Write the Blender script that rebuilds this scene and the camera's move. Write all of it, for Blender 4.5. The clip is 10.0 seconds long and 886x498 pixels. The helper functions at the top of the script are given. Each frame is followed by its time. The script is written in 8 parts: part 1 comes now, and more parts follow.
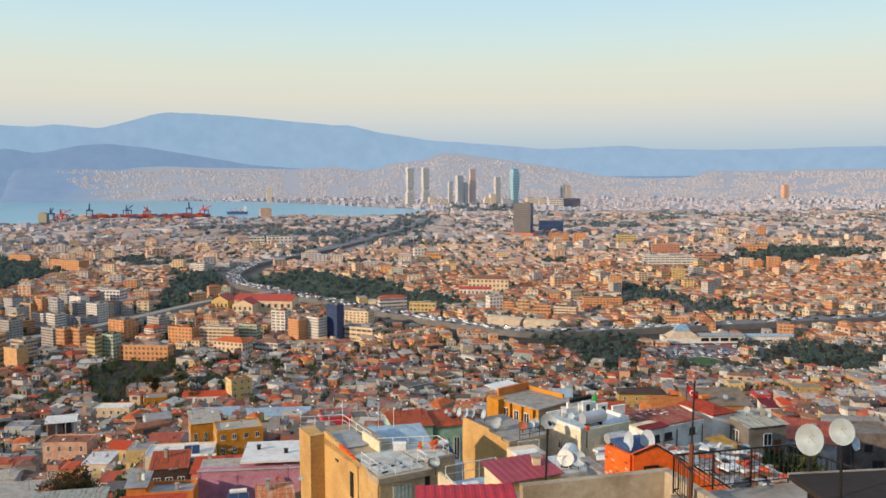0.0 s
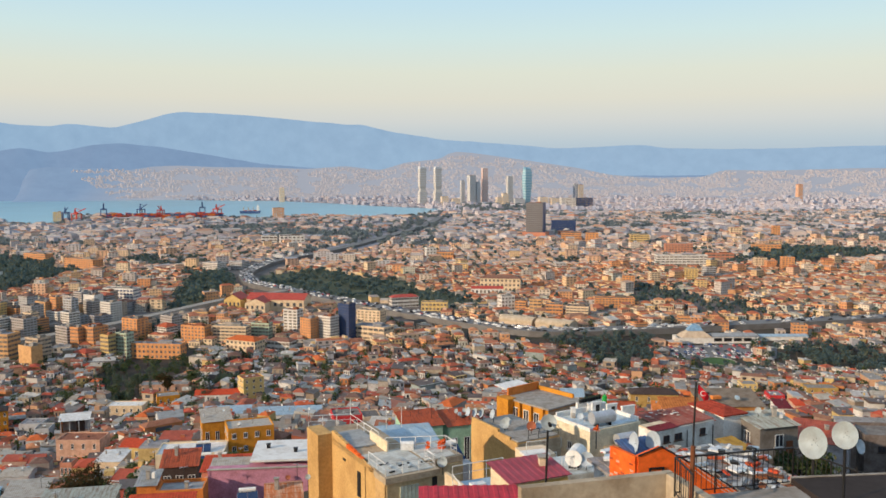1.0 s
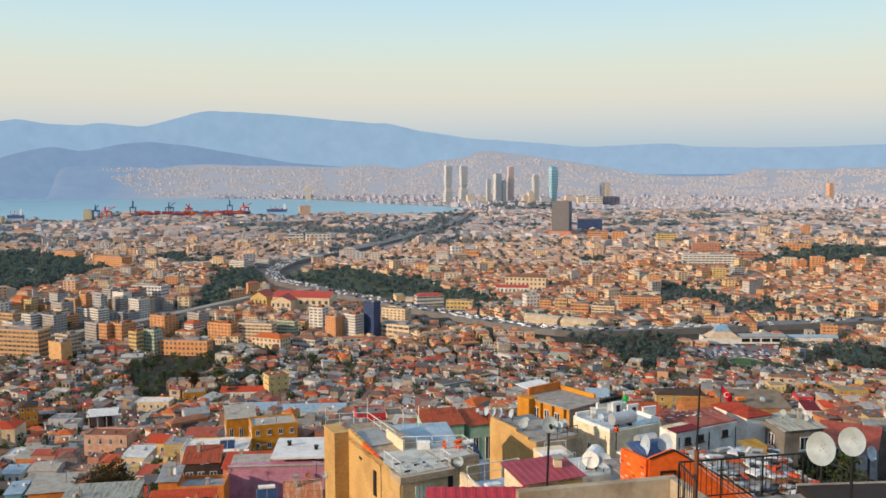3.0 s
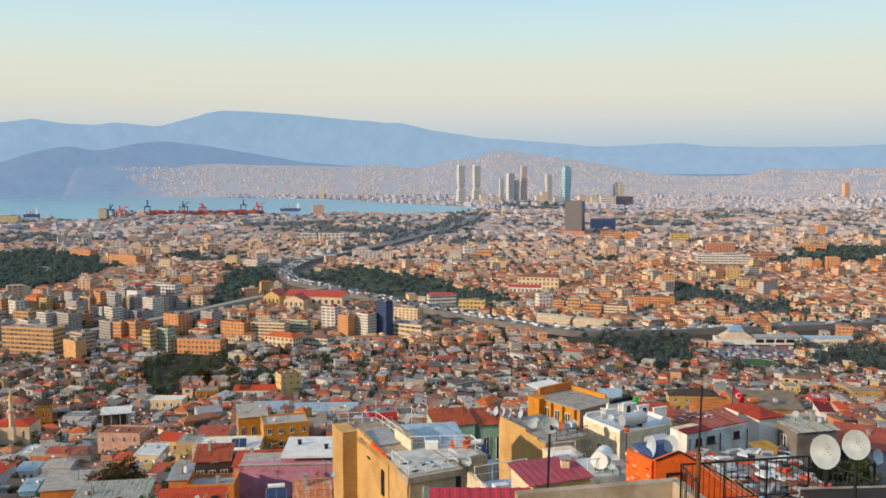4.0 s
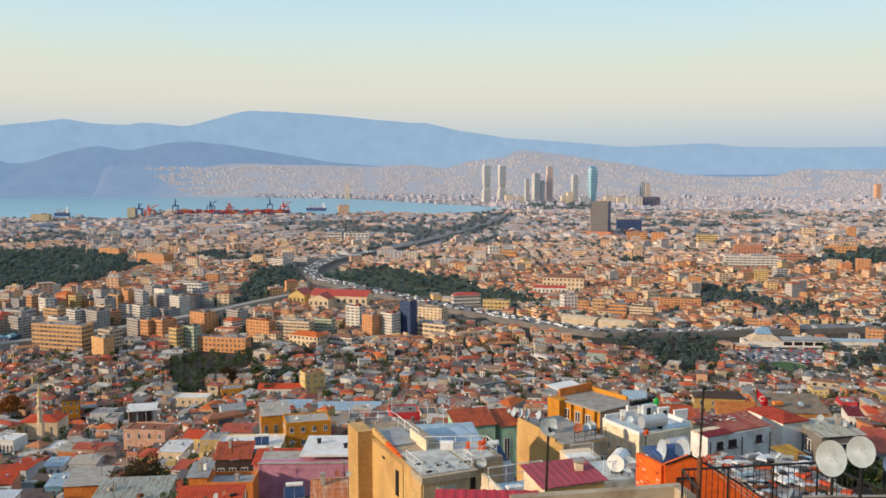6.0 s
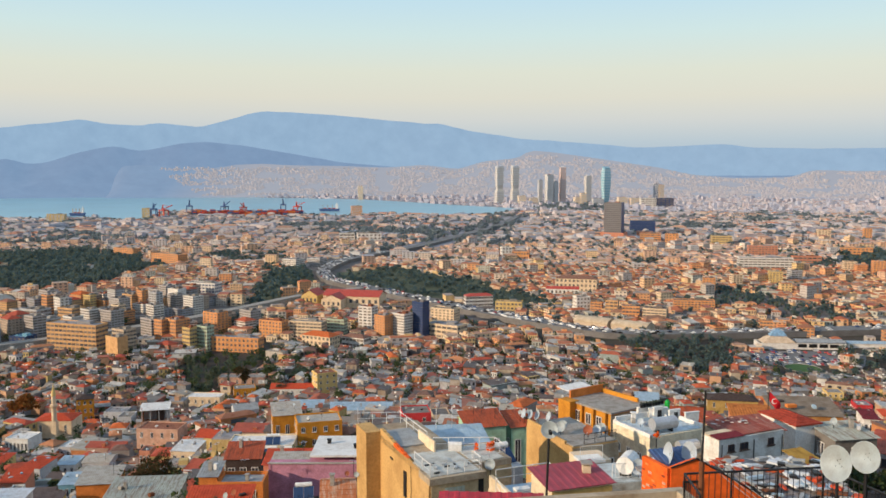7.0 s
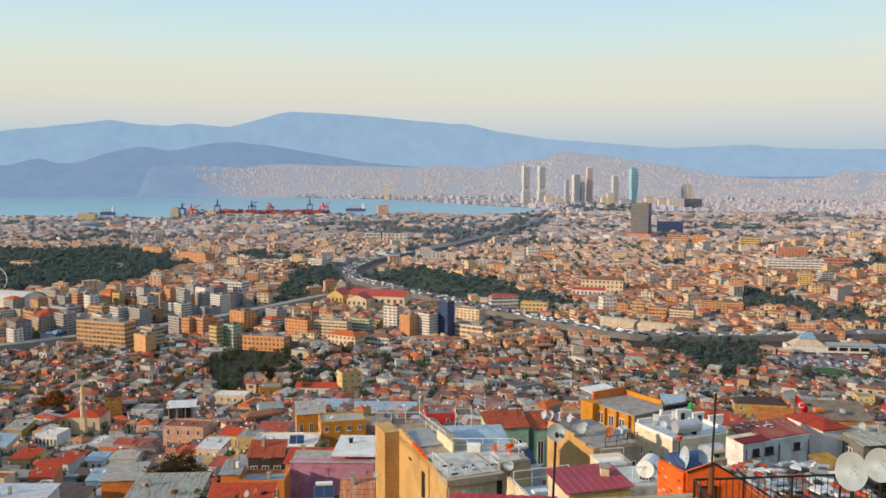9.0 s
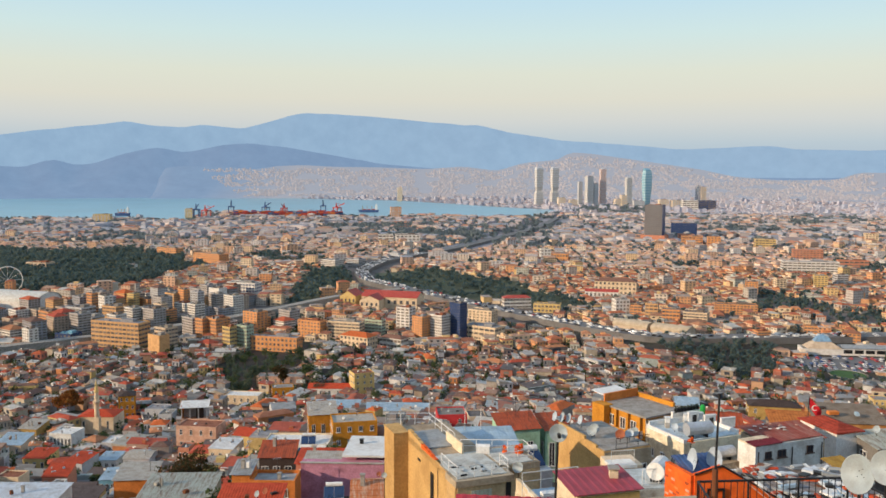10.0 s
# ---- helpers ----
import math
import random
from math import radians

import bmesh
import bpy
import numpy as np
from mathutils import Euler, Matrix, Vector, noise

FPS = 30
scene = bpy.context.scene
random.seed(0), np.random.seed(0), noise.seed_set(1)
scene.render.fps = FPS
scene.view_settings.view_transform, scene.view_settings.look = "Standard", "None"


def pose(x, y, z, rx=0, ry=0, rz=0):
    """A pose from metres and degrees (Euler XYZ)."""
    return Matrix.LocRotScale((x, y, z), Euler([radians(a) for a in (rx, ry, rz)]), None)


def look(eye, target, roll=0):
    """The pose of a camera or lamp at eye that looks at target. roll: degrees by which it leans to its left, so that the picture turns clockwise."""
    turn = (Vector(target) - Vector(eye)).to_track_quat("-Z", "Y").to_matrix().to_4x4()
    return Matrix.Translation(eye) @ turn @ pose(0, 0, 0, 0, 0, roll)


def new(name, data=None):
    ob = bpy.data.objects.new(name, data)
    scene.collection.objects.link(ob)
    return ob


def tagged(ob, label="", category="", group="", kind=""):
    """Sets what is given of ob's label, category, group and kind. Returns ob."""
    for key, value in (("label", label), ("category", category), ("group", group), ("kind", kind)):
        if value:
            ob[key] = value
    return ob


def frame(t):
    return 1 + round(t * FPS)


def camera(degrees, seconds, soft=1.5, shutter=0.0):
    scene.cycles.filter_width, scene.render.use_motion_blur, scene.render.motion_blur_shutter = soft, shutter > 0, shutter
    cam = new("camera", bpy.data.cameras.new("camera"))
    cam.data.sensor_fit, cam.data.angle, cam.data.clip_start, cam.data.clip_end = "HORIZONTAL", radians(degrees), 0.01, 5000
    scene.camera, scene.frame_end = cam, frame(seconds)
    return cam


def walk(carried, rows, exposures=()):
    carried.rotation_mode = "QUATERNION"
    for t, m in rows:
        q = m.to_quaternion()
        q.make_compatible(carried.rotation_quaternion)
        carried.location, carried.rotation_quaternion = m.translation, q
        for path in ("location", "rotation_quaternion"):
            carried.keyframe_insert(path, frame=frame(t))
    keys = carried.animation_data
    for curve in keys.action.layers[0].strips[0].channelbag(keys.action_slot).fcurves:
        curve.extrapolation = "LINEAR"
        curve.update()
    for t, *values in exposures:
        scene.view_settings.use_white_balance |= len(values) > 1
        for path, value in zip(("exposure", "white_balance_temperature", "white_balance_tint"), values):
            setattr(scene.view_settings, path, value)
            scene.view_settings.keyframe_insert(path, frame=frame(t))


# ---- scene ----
# camera: a slow glide forward and to the side on a terrace above a hillside city
cam = camera(55.0, 10.0, soft=1.6)
ROWS = [
    (0.0, -1.754, -1.206, 120.268, 84.963, 0.154, -4.738),
    (0.5, -1.591, -1.105, 120.252, 84.943, 0.146, -4.315),
    (1.0, -1.431, -1.003, 120.234, 84.920, 0.143, -3.909),
    (1.5, -1.270, -0.902, 120.215, 84.904, 0.149, -3.489),
    (2.0, -1.104, -0.803, 120.193, 84.872, 0.151, -3.062),
    (2.5, -0.947, -0.695, 120.175, 84.849, 0.141, -2.614),
    (4.0, -0.492, -0.356, 120.101, 84.806, 0.077, -1.290),
    (4.5, -0.328, -0.241, 120.065, 84.807, 0.049, -0.861),
    (5.0, -0.154, -0.123, 120.035, 84.807, 0.023, -0.415),
    (5.5, -0.000, 0.000, 120.000, 84.802, 0.000, 0.000),
    (7.0, 0.432, 0.379, 119.918, 84.859, -0.089, 1.304),
    (7.5, 0.564, 0.482, 119.893, 84.870, -0.107, 1.729),
    (8.0, 0.680, 0.580, 119.870, 84.855, -0.140, 2.184),
    (8.5, 0.768, 0.689, 119.846, 84.861, -0.161, 2.607),
    (9.0, 0.861, 0.799, 119.816, 84.876, -0.194, 3.067),
    (9.5, 0.971, 0.903, 119.777, 84.912, -0.202, 3.494),
    (10.0, 1.093, 1.005, 119.731, 84.961, -0.219, 3.946),
]
walk(cam, [(t, pose(x, y, z, rx, ry, rz)) for t, x, y, z, rx, ry, rz in ROWS])

# ---- light: low evening sun from behind on one side, pale sky ----
SUN_EL, SUN_AZ = 18.0, 243.0
world = bpy.data.worlds.new("evening_sky")
scene.world = world
world.use_nodes = True
wn = world.node_tree
sky = wn.nodes.new("ShaderNodeTexSky")
sky.sky_type, sky.sun_disc = "NISHITA", False
sky.sun_elevation, sky.sun_rotation = radians(SUN_EL), radians(SUN_AZ)
sky.air_density, sky.dust_density, sky.ozone_density, sky.altitude = 1.0, 3.0, 2.0, 100
# the sky texture, washed by evening haze that thickens towards the horizon
wc = wn.nodes.new("ShaderNodeTexCoord")
sep = wn.nodes.new("ShaderNodeSeparateXYZ")
wn.links.new(wc.outputs["Generated"], sep.inputs[0])
haze = wn.nodes.new("ShaderNodeValToRGB")
for pos, c in ((0.0, (0.40, 0.52, 0.66)), (0.035, (0.53, 0.63, 0.70)), (0.06, (0.69, 0.71, 0.69)), (0.085, (0.79, 0.765, 0.65)), (0.115, (0.79, 0.81, 0.68)), (0.155, (0.68, 0.84, 0.82)), (0.19, (0.59, 0.80, 0.89)), (0.32, (0.52, 0.70, 0.82)), (0.6, (0.44, 0.57, 0.75))):
    e = haze.color_ramp.elements.new(pos)
    e.color = (*c, 1)
haze.color_ramp.elements.remove(haze.color_ramp.elements[0])
haze.color_ramp.elements[len(haze.color_ramp.elements) - 1].color = (0.41, 0.54, 0.73, 1)
wn.links.new(sep.outputs[2], haze.inputs[0])
dim = wn.nodes.new("ShaderNodeMix")
dim.data_type, dim.blend_type = "RGBA", "MULTIPLY"
dim.inputs[0].default_value, dim.inputs[7].default_value = 1.0, (0.12, 0.12, 0.12, 1)
wn.links.new(sky.outputs[0], dim.inputs[6])
wash = wn.nodes.new("ShaderNodeMix")
wash.data_type = "RGBA"
wash.inputs[0].default_value = 0.90
wn.links.new(dim.outputs[2], wash.inputs[6])
wn.links.new(haze.outputs[0], wash.inputs[7])
wn.links.new(wash.outputs[2], wn.nodes["Background"].inputs[0])
wn.nodes["Background"].inputs[1].default_value = 1.0
sun = new("sun", bpy.data.lights.new("sun", "SUN"))
sun.data.energy, sun.data.angle, sun.data.color = 4.42, radians(0.6), (1.0, 0.77, 0.53)
az, el = radians(SUN_AZ), radians(SUN_EL)
toward = Vector((math.sin(az) * math.cos(el), math.cos(az) * math.cos(el), math.sin(el)))
sun.matrix_world = look(toward * 200, (0, 0, 0))
scene.view_settings.exposure = 0.0

# ---- materials ----
def surface(name, rough=0.85, metal=0.0, bump=0.15, grain=6.0):
    m = bpy.data.materials.new(name)
    m.use_nodes = True
    nt = m.node_tree
    b = nt.nodes["Principled BSDF"]
    b.inputs["Roughness"].default_value, b.inputs["Metallic"].default_value = rough, metal
    b.inputs["Specular IOR Level"].default_value = 0.25
    tc = nt.nodes.new("ShaderNodeTexCoord")
    fine = nt.nodes.new("ShaderNodeTexNoise")
    fine.inputs["Scale"].default_value, fine.inputs["Detail"].default_value = grain, 5
    nt.links.new(tc.outputs["Object"], fine.inputs["Vector"])
    bp = nt.nodes.new("ShaderNodeBump")
    bp.inputs["Strength"].default_value, bp.inputs["Distance"].default_value = bump, 0.03
    nt.links.new(fine.outputs[0], bp.inputs["Height"])
    nt.links.new(bp.outputs[0], b.inputs["Normal"])
    return m, nt, b, tc, fine


def stained(nt, b, tc, fine, colour, amount, size, tint=(0.55, 0.47, 0.4)):
    """Multiply a colour socket by blotches at two scales and feed it to the base colour."""
    blot = nt.nodes.new("ShaderNodeTexNoise")
    blot.inputs["Scale"].default_value, blot.inputs["Detail"].default_value, blot.inputs["Roughness"].default_value = size, 6, 0.7
    nt.links.new(tc.outputs["Object"], blot.inputs["Vector"])
    r = nt.nodes.new("ShaderNodeMapRange")
    r.inputs[1].default_value, r.inputs[2].default_value, r.inputs[3].default_value, r.inputs[4].default_value = 0.43, 0.64, 0.0, amount
    nt.links.new(blot.outputs[0], r.inputs[0])
    mx = nt.nodes.new("ShaderNodeMix")
    mx.data_type, mx.blend_type = "RGBA", "MULTIPLY"
    nt.links.new(r.outputs[0], mx.inputs[0])
    nt.links.new(colour, mx.inputs[6])
    mx.inputs[7].default_value = (*tint, 1)
    r2 = nt.nodes.new("ShaderNodeMapRange")
    r2.inputs[1].default_value, r2.inputs[2].default_value, r2.inputs[3].default_value, r2.inputs[4].default_value = 0.3, 0.7, 0.85, 1.1
    nt.links.new(fine.outputs[0], r2.inputs[0])
    mv = nt.nodes.new("ShaderNodeMix")
    mv.data_type, mv.blend_type = "RGBA", "MULTIPLY"
    mv.inputs[0].default_value = 1.0
    nt.links.new(mx.outputs[2], mv.inputs[6])
    nt.links.new(r2.outputs[0], mv.inputs[7])
    nt.links.new(mv.outputs[2], b.inputs["Base Color"])


def paint(name, rgb, stain=0.6, size=0.5, rough=0.85, metal=0.0, bump=0.15, grain=6.0):
    m, nt, b, tc, fine = surface(name, rough, metal, bump, grain)
    c = nt.nodes.new("ShaderNodeRGB")
    c.outputs[0].default_value = (*rgb, 1)
    stained(nt, b, tc, fine, c.outputs[0], stain, size)
    return m


def palette(name, colours, island=True, stain=0.5, size=0.4, rough=0.85, metal=0.0, bump=0.1, grain=3.0):
    """A paint whose colour differs from object to object, or from piece to piece of one mesh."""
    m, nt, b, tc, fine = surface(name, rough, metal, bump, grain)
    if island:
        src = nt.nodes.new("ShaderNodeNewGeometry").outputs["Random Per Island"]
    else:
        src = nt.nodes.new("ShaderNodeObjectInfo").outputs["Random"]
    ramp = nt.nodes.new("ShaderNodeValToRGB")
    ramp.color_ramp.interpolation = "CONSTANT"
    els = ramp.color_ramp.elements
    while len(els) < len(colours):
        els.new(0.5)
    for i, c in enumerate(colours):
        els[i].position = i / len(colours)
    for i, c in enumerate(colours):
        els[i].color = (*c, 1)
    nt.links.new(src, ramp.inputs[0])
    stained(nt, b, tc, fine, ramp.outputs[0], stain, size)
    return m


def leaves_of(name, colours):
    """Leaf paint, half of the light passing through the leaf."""
    m = palette(name, colours, stain=0.3, rough=0.6, bump=0.0)
    nt = m.node_tree
    b = nt.nodes["Principled BSDF"]
    tr, mx = nt.nodes.new("ShaderNodeBsdfTranslucent"), nt.nodes.new("ShaderNodeMixShader")
    nt.links.new(b.inputs["Base Color"].links[0].from_socket, tr.inputs[0])
    mx.inputs[0].default_value = 0.5
    nt.links.new(b.outputs[0], mx.inputs[1])
    nt.links.new(tr.outputs[0], mx.inputs[2])
    nt.links.new(mx.outputs[0], nt.nodes["Material Output"].inputs[0])
    return m


def streaked(name, rgb, rust, amount=0.8, rough=0.6):
    """Sheet metal with stains and rust that run down the slope, along the local y."""
    m, nt, b, tc, fine = surface(name, rough, bump=0.12)
    mp = nt.nodes.new("ShaderNodeMapping")
    mp.inputs["Scale"].default_value = (3.2, 0.35, 1.0)
    nt.links.new(tc.outputs["Object"], mp.inputs[0])
    run = nt.nodes.new("ShaderNodeTexNoise")
    run.inputs["Scale"].default_value, run.inputs["Detail"].default_value, run.inputs["Roughness"].default_value = 1.0, 7, 0.7
    nt.links.new(mp.outputs[0], run.inputs["Vector"])
    k = nt.nodes.new("ShaderNodeMapRange")
    k.inputs[1].default_value, k.inputs[2].default_value, k.inputs[4].default_value = 0.47, 0.66, amount
    nt.links.new(run.outputs[0], k.inputs[0])
    c = nt.nodes.new("ShaderNodeMix")
    c.data_type = "RGBA"
    c.inputs[6].default_value, c.inputs[7].default_value = (*rgb, 1), (*rust, 1)
    nt.links.new(k.outputs[0], c.inputs[0])
    stained(nt, b, tc, fine, c.outputs[2], 0.5, 1.3)
    return m


WALLS = [(0.507, 0.42, 0.315), (0.647, 0.63, 0.603), (0.437, 0.289, 0.237), (0.402, 0.376, 0.368), (0.245, 0.237, 0.237), (0.332, 0.262, 0.201), (0.507, 0.209, 0.087), (0.542, 0.402, 0.175), (0.577, 0.551, 0.516), (0.315, 0.368, 0.359), (0.385, 0.149, 0.106), (0.472, 0.429, 0.376), (0.63, 0.612, 0.594), (0.175, 0.149, 0.14), (0.402, 0.402, 0.437), (0.28, 0.193, 0.149), (0.524, 0.315, 0.193), (0.297, 0.262, 0.245)]
TOWNWALLS = [(0.74, 0.50, 0.30), (0.76, 0.65, 0.52), (0.74, 0.38, 0.19), (0.55, 0.50, 0.47), (0.509, 0.463, 0.412), (0.625, 0.431, 0.253), (0.764, 0.539, 0.263), (0.764, 0.625, 0.45), (0.694, 0.323, 0.15), (0.74, 0.582, 0.394), (0.509, 0.517, 0.45), (0.694, 0.452, 0.31)]
TILES = [(0.50, 0.115, 0.05), (0.42, 0.085, 0.048), (0.45, 0.20, 0.10), (0.236, 0.125, 0.091), (0.572, 0.138, 0.039), (0.335, 0.15, 0.091), (0.178, 0.106, 0.085), (0.394, 0.112, 0.065)]
SHEETS = [(0.46, 0.46, 0.46), (0.135, 0.108, 0.099), (0.27, 0.27, 0.27), (0.184, 0.106, 0.088), (0.36, 0.315, 0.261), (0.385, 0.08, 0.042), (0.33, 0.21, 0.15), (0.261, 0.216, 0.18), (0.117, 0.086, 0.077), (0.335, 0.127, 0.065), (0.4, 0.38, 0.35), (0.44, 0.40, 0.33), (0.40, 0.13, 0.07), (0.52, 0.50, 0.46)]
FLATS = [(0.232, 0.217, 0.202), (0.155, 0.147, 0.147), (0.279, 0.256, 0.224), (0.30, 0.29, 0.275), (0.202, 0.163, 0.14), (0.294, 0.116, 0.069), (0.294, 0.294, 0.31)]
# paler and bluer sets by distance: aerial haze put into the colours
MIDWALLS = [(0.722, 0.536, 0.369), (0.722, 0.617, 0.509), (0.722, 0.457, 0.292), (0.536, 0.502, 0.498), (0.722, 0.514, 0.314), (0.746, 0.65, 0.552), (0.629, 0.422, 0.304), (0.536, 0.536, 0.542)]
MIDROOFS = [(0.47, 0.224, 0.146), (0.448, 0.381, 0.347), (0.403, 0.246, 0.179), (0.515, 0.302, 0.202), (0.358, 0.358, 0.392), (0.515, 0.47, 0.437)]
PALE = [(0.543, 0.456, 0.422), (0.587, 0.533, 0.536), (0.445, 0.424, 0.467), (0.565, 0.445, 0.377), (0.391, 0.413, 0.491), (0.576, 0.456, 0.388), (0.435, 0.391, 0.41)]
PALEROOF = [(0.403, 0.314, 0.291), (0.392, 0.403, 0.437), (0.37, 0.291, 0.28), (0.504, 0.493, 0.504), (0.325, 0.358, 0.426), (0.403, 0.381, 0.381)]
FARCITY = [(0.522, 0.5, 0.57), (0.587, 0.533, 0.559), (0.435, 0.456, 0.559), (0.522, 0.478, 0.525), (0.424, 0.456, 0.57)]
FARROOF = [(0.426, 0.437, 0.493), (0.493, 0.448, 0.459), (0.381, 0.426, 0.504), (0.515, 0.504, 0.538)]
M_WALL = palette("painted_plaster", WALLS)
M_TILE = palette("clay_tile", TILES, stain=0.6, bump=0.4)
M_SHEET = palette("corrugated_sheet", SHEETS, rough=0.55, stain=0.6)
M_FLAT = palette("roof_concrete", FLATS, stain=0.7)
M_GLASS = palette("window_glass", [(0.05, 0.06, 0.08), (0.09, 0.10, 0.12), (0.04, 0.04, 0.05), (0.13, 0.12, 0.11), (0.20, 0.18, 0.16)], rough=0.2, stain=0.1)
# lighter panes for far buildings, contrast cut in the colour as haze would
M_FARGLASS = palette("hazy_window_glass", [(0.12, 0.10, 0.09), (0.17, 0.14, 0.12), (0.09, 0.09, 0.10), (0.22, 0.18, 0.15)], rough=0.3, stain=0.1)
# hazed copies of plaster and roofing for the far districts
M_PALE = palette("haze_pale_plaster", PALE)
M_PALEROOF = palette("haze_pale_roofing", PALEROOF)
M_FAR = palette("haze_blue_plaster", FARCITY, size=0.05)
M_FARROOF = palette("haze_blue_roofing", FARROOF, size=0.05)
M_TOWNWALL = palette("town_plaster", TOWNWALLS)
M_TOWNFLAT = palette("town_roof_concrete", [(0.42, 0.26, 0.18), (0.34, 0.27, 0.23), (0.46, 0.34, 0.26), (0.44, 0.17, 0.09), (0.36, 0.31, 0.28), (0.50, 0.44, 0.38), (0.42, 0.15, 0.08)])
M_TOWNTILE = palette("faded_tile", [(0.44, 0.15, 0.075), (0.40, 0.13, 0.07), (0.46, 0.22, 0.12), (0.32, 0.18, 0.12), (0.36, 0.15, 0.09)])
# tile and plaster again, lightened for the haze at middle distance
M_MIDTILE = palette("haze_pale_tile", [(0.55, 0.31, 0.21), (0.50, 0.28, 0.20), (0.56, 0.37, 0.27), (0.44, 0.31, 0.26), (0.58, 0.42, 0.33)])
M_MIDWALL = palette("haze_warm_plaster", MIDWALLS, stain=0.3)
M_MIDROOF = palette("haze_warm_roofing", MIDROOFS, stain=0.3)
M_FARSLOPE = palette("haze_glow_plaster", [(0.21, 0.175, 0.16), (0.27, 0.23, 0.21), (0.17, 0.16, 0.16), (0.23, 0.19, 0.17)], size=0.05)
# bluish emission lifts the far walls, standing in for haze
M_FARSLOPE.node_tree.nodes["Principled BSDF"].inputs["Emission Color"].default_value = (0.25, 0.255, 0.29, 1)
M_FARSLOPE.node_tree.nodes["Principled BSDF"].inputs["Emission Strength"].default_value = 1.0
M_OWALL = palette("house_plaster", WALLS, island=False, stain=0.8, size=0.7, bump=0.25)
M_OTILE = palette("house_tile", TILES, island=False, stain=0.7, size=0.9, bump=0.4)
M_OSHEET = palette("house_sheet", SHEETS, island=False, rough=0.5, stain=0.8, size=0.8)
M_OFLAT = palette("house_concrete", FLATS, island=False, stain=0.8, size=0.8)
M_LEAF = leaves_of("leaves", [(0.075, 0.120, 0.050), (0.065, 0.110, 0.055), (0.110, 0.140, 0.045), (0.055, 0.092, 0.052), (0.140, 0.140, 0.045)])
# leaves of the distance, tinted blue and paled to paint in haze
M_LEAFFAR = leaves_of("haze_blue_leaves", [(0.11, 0.175, 0.18), (0.095, 0.155, 0.17), (0.14, 0.19, 0.15), (0.088, 0.145, 0.165), (0.16, 0.175, 0.12)])
M_LEAFHAZE = leaves_of("haze_pale_leaves", [(0.21, 0.26, 0.28), (0.19, 0.24, 0.27), (0.23, 0.27, 0.26), (0.20, 0.24, 0.26)])
M_LEAFDARK = leaves_of("cypress_leaves", [(0.082, 0.130, 0.100), (0.072, 0.112, 0.090), (0.115, 0.15, 0.09), (0.125, 0.125, 0.07)])
M_LEAFBROWN = leaves_of("autumn_leaves", [(0.10, 0.055, 0.022), (0.07, 0.05, 0.02), (0.05, 0.055, 0.022), (0.12, 0.06, 0.02), (0.055, 0.06, 0.022)])
M_LEAFRUST = leaves_of("russet_leaves", [(0.30, 0.10, 0.025), (0.22, 0.085, 0.02), (0.16, 0.09, 0.025), (0.34, 0.13, 0.03)])
M_BARK = paint("bark", (0.10, 0.075, 0.055), grain=12, bump=0.5)
M_ASPHALT = paint("asphalt", (0.17, 0.165, 0.165), size=0.08, rough=0.6)
M_CONC = paint("concrete", (0.36, 0.34, 0.31), stain=0.8, size=0.8)
M_WHITE = paint("white_paint", (0.78, 0.78, 0.76), stain=0.35)
M_STEEL = paint("dark_steel", (0.03, 0.03, 0.032), rough=0.5, metal=0.4)
M_RUST = paint("rusty_steel", (0.20, 0.075, 0.035), rough=0.8, metal=0.2, size=6)
M_WATER = paint("bay_water", (0.24, 0.46, 0.56), stain=0.2, size=0.004, rough=0.3, bump=0.05, grain=0.2)
M_WATER.node_tree.nodes["Principled BSDF"].inputs["Specular IOR Level"].default_value = 0.4

# ---- building blocks ----
def mesh_of(name, V, F, mats, index=None):
    V, F = np.asarray(V, dtype=np.float32).reshape(-1, 3), np.asarray(F, dtype=np.int32).reshape(-1, 4)
    me = bpy.data.meshes.new(name)
    me.vertices.add(len(V))
    me.vertices.foreach_set("co", V.ravel())
    me.loops.add(F.size)
    me.loops.foreach_set("vertex_index", F.ravel())
    me.polygons.add(len(F))
    me.polygons.foreach_set("loop_start", np.arange(0, F.size, 4, dtype=np.int32))
    for m in mats:
        me.materials.append(m)
    if index is not None:
        me.polygons.foreach_set("material_index", np.asarray(index, dtype=np.int32))
    me.polygons.foreach_set("use_smooth", np.zeros(len(F), bool))
    me.update(calc_edges=True)
    return me


BOXF = np.array([(0, 1, 5, 4), (1, 2, 6, 5), (2, 3, 7, 6), (3, 0, 4, 7), (4, 5, 6, 7), (3, 2, 1, 0)])


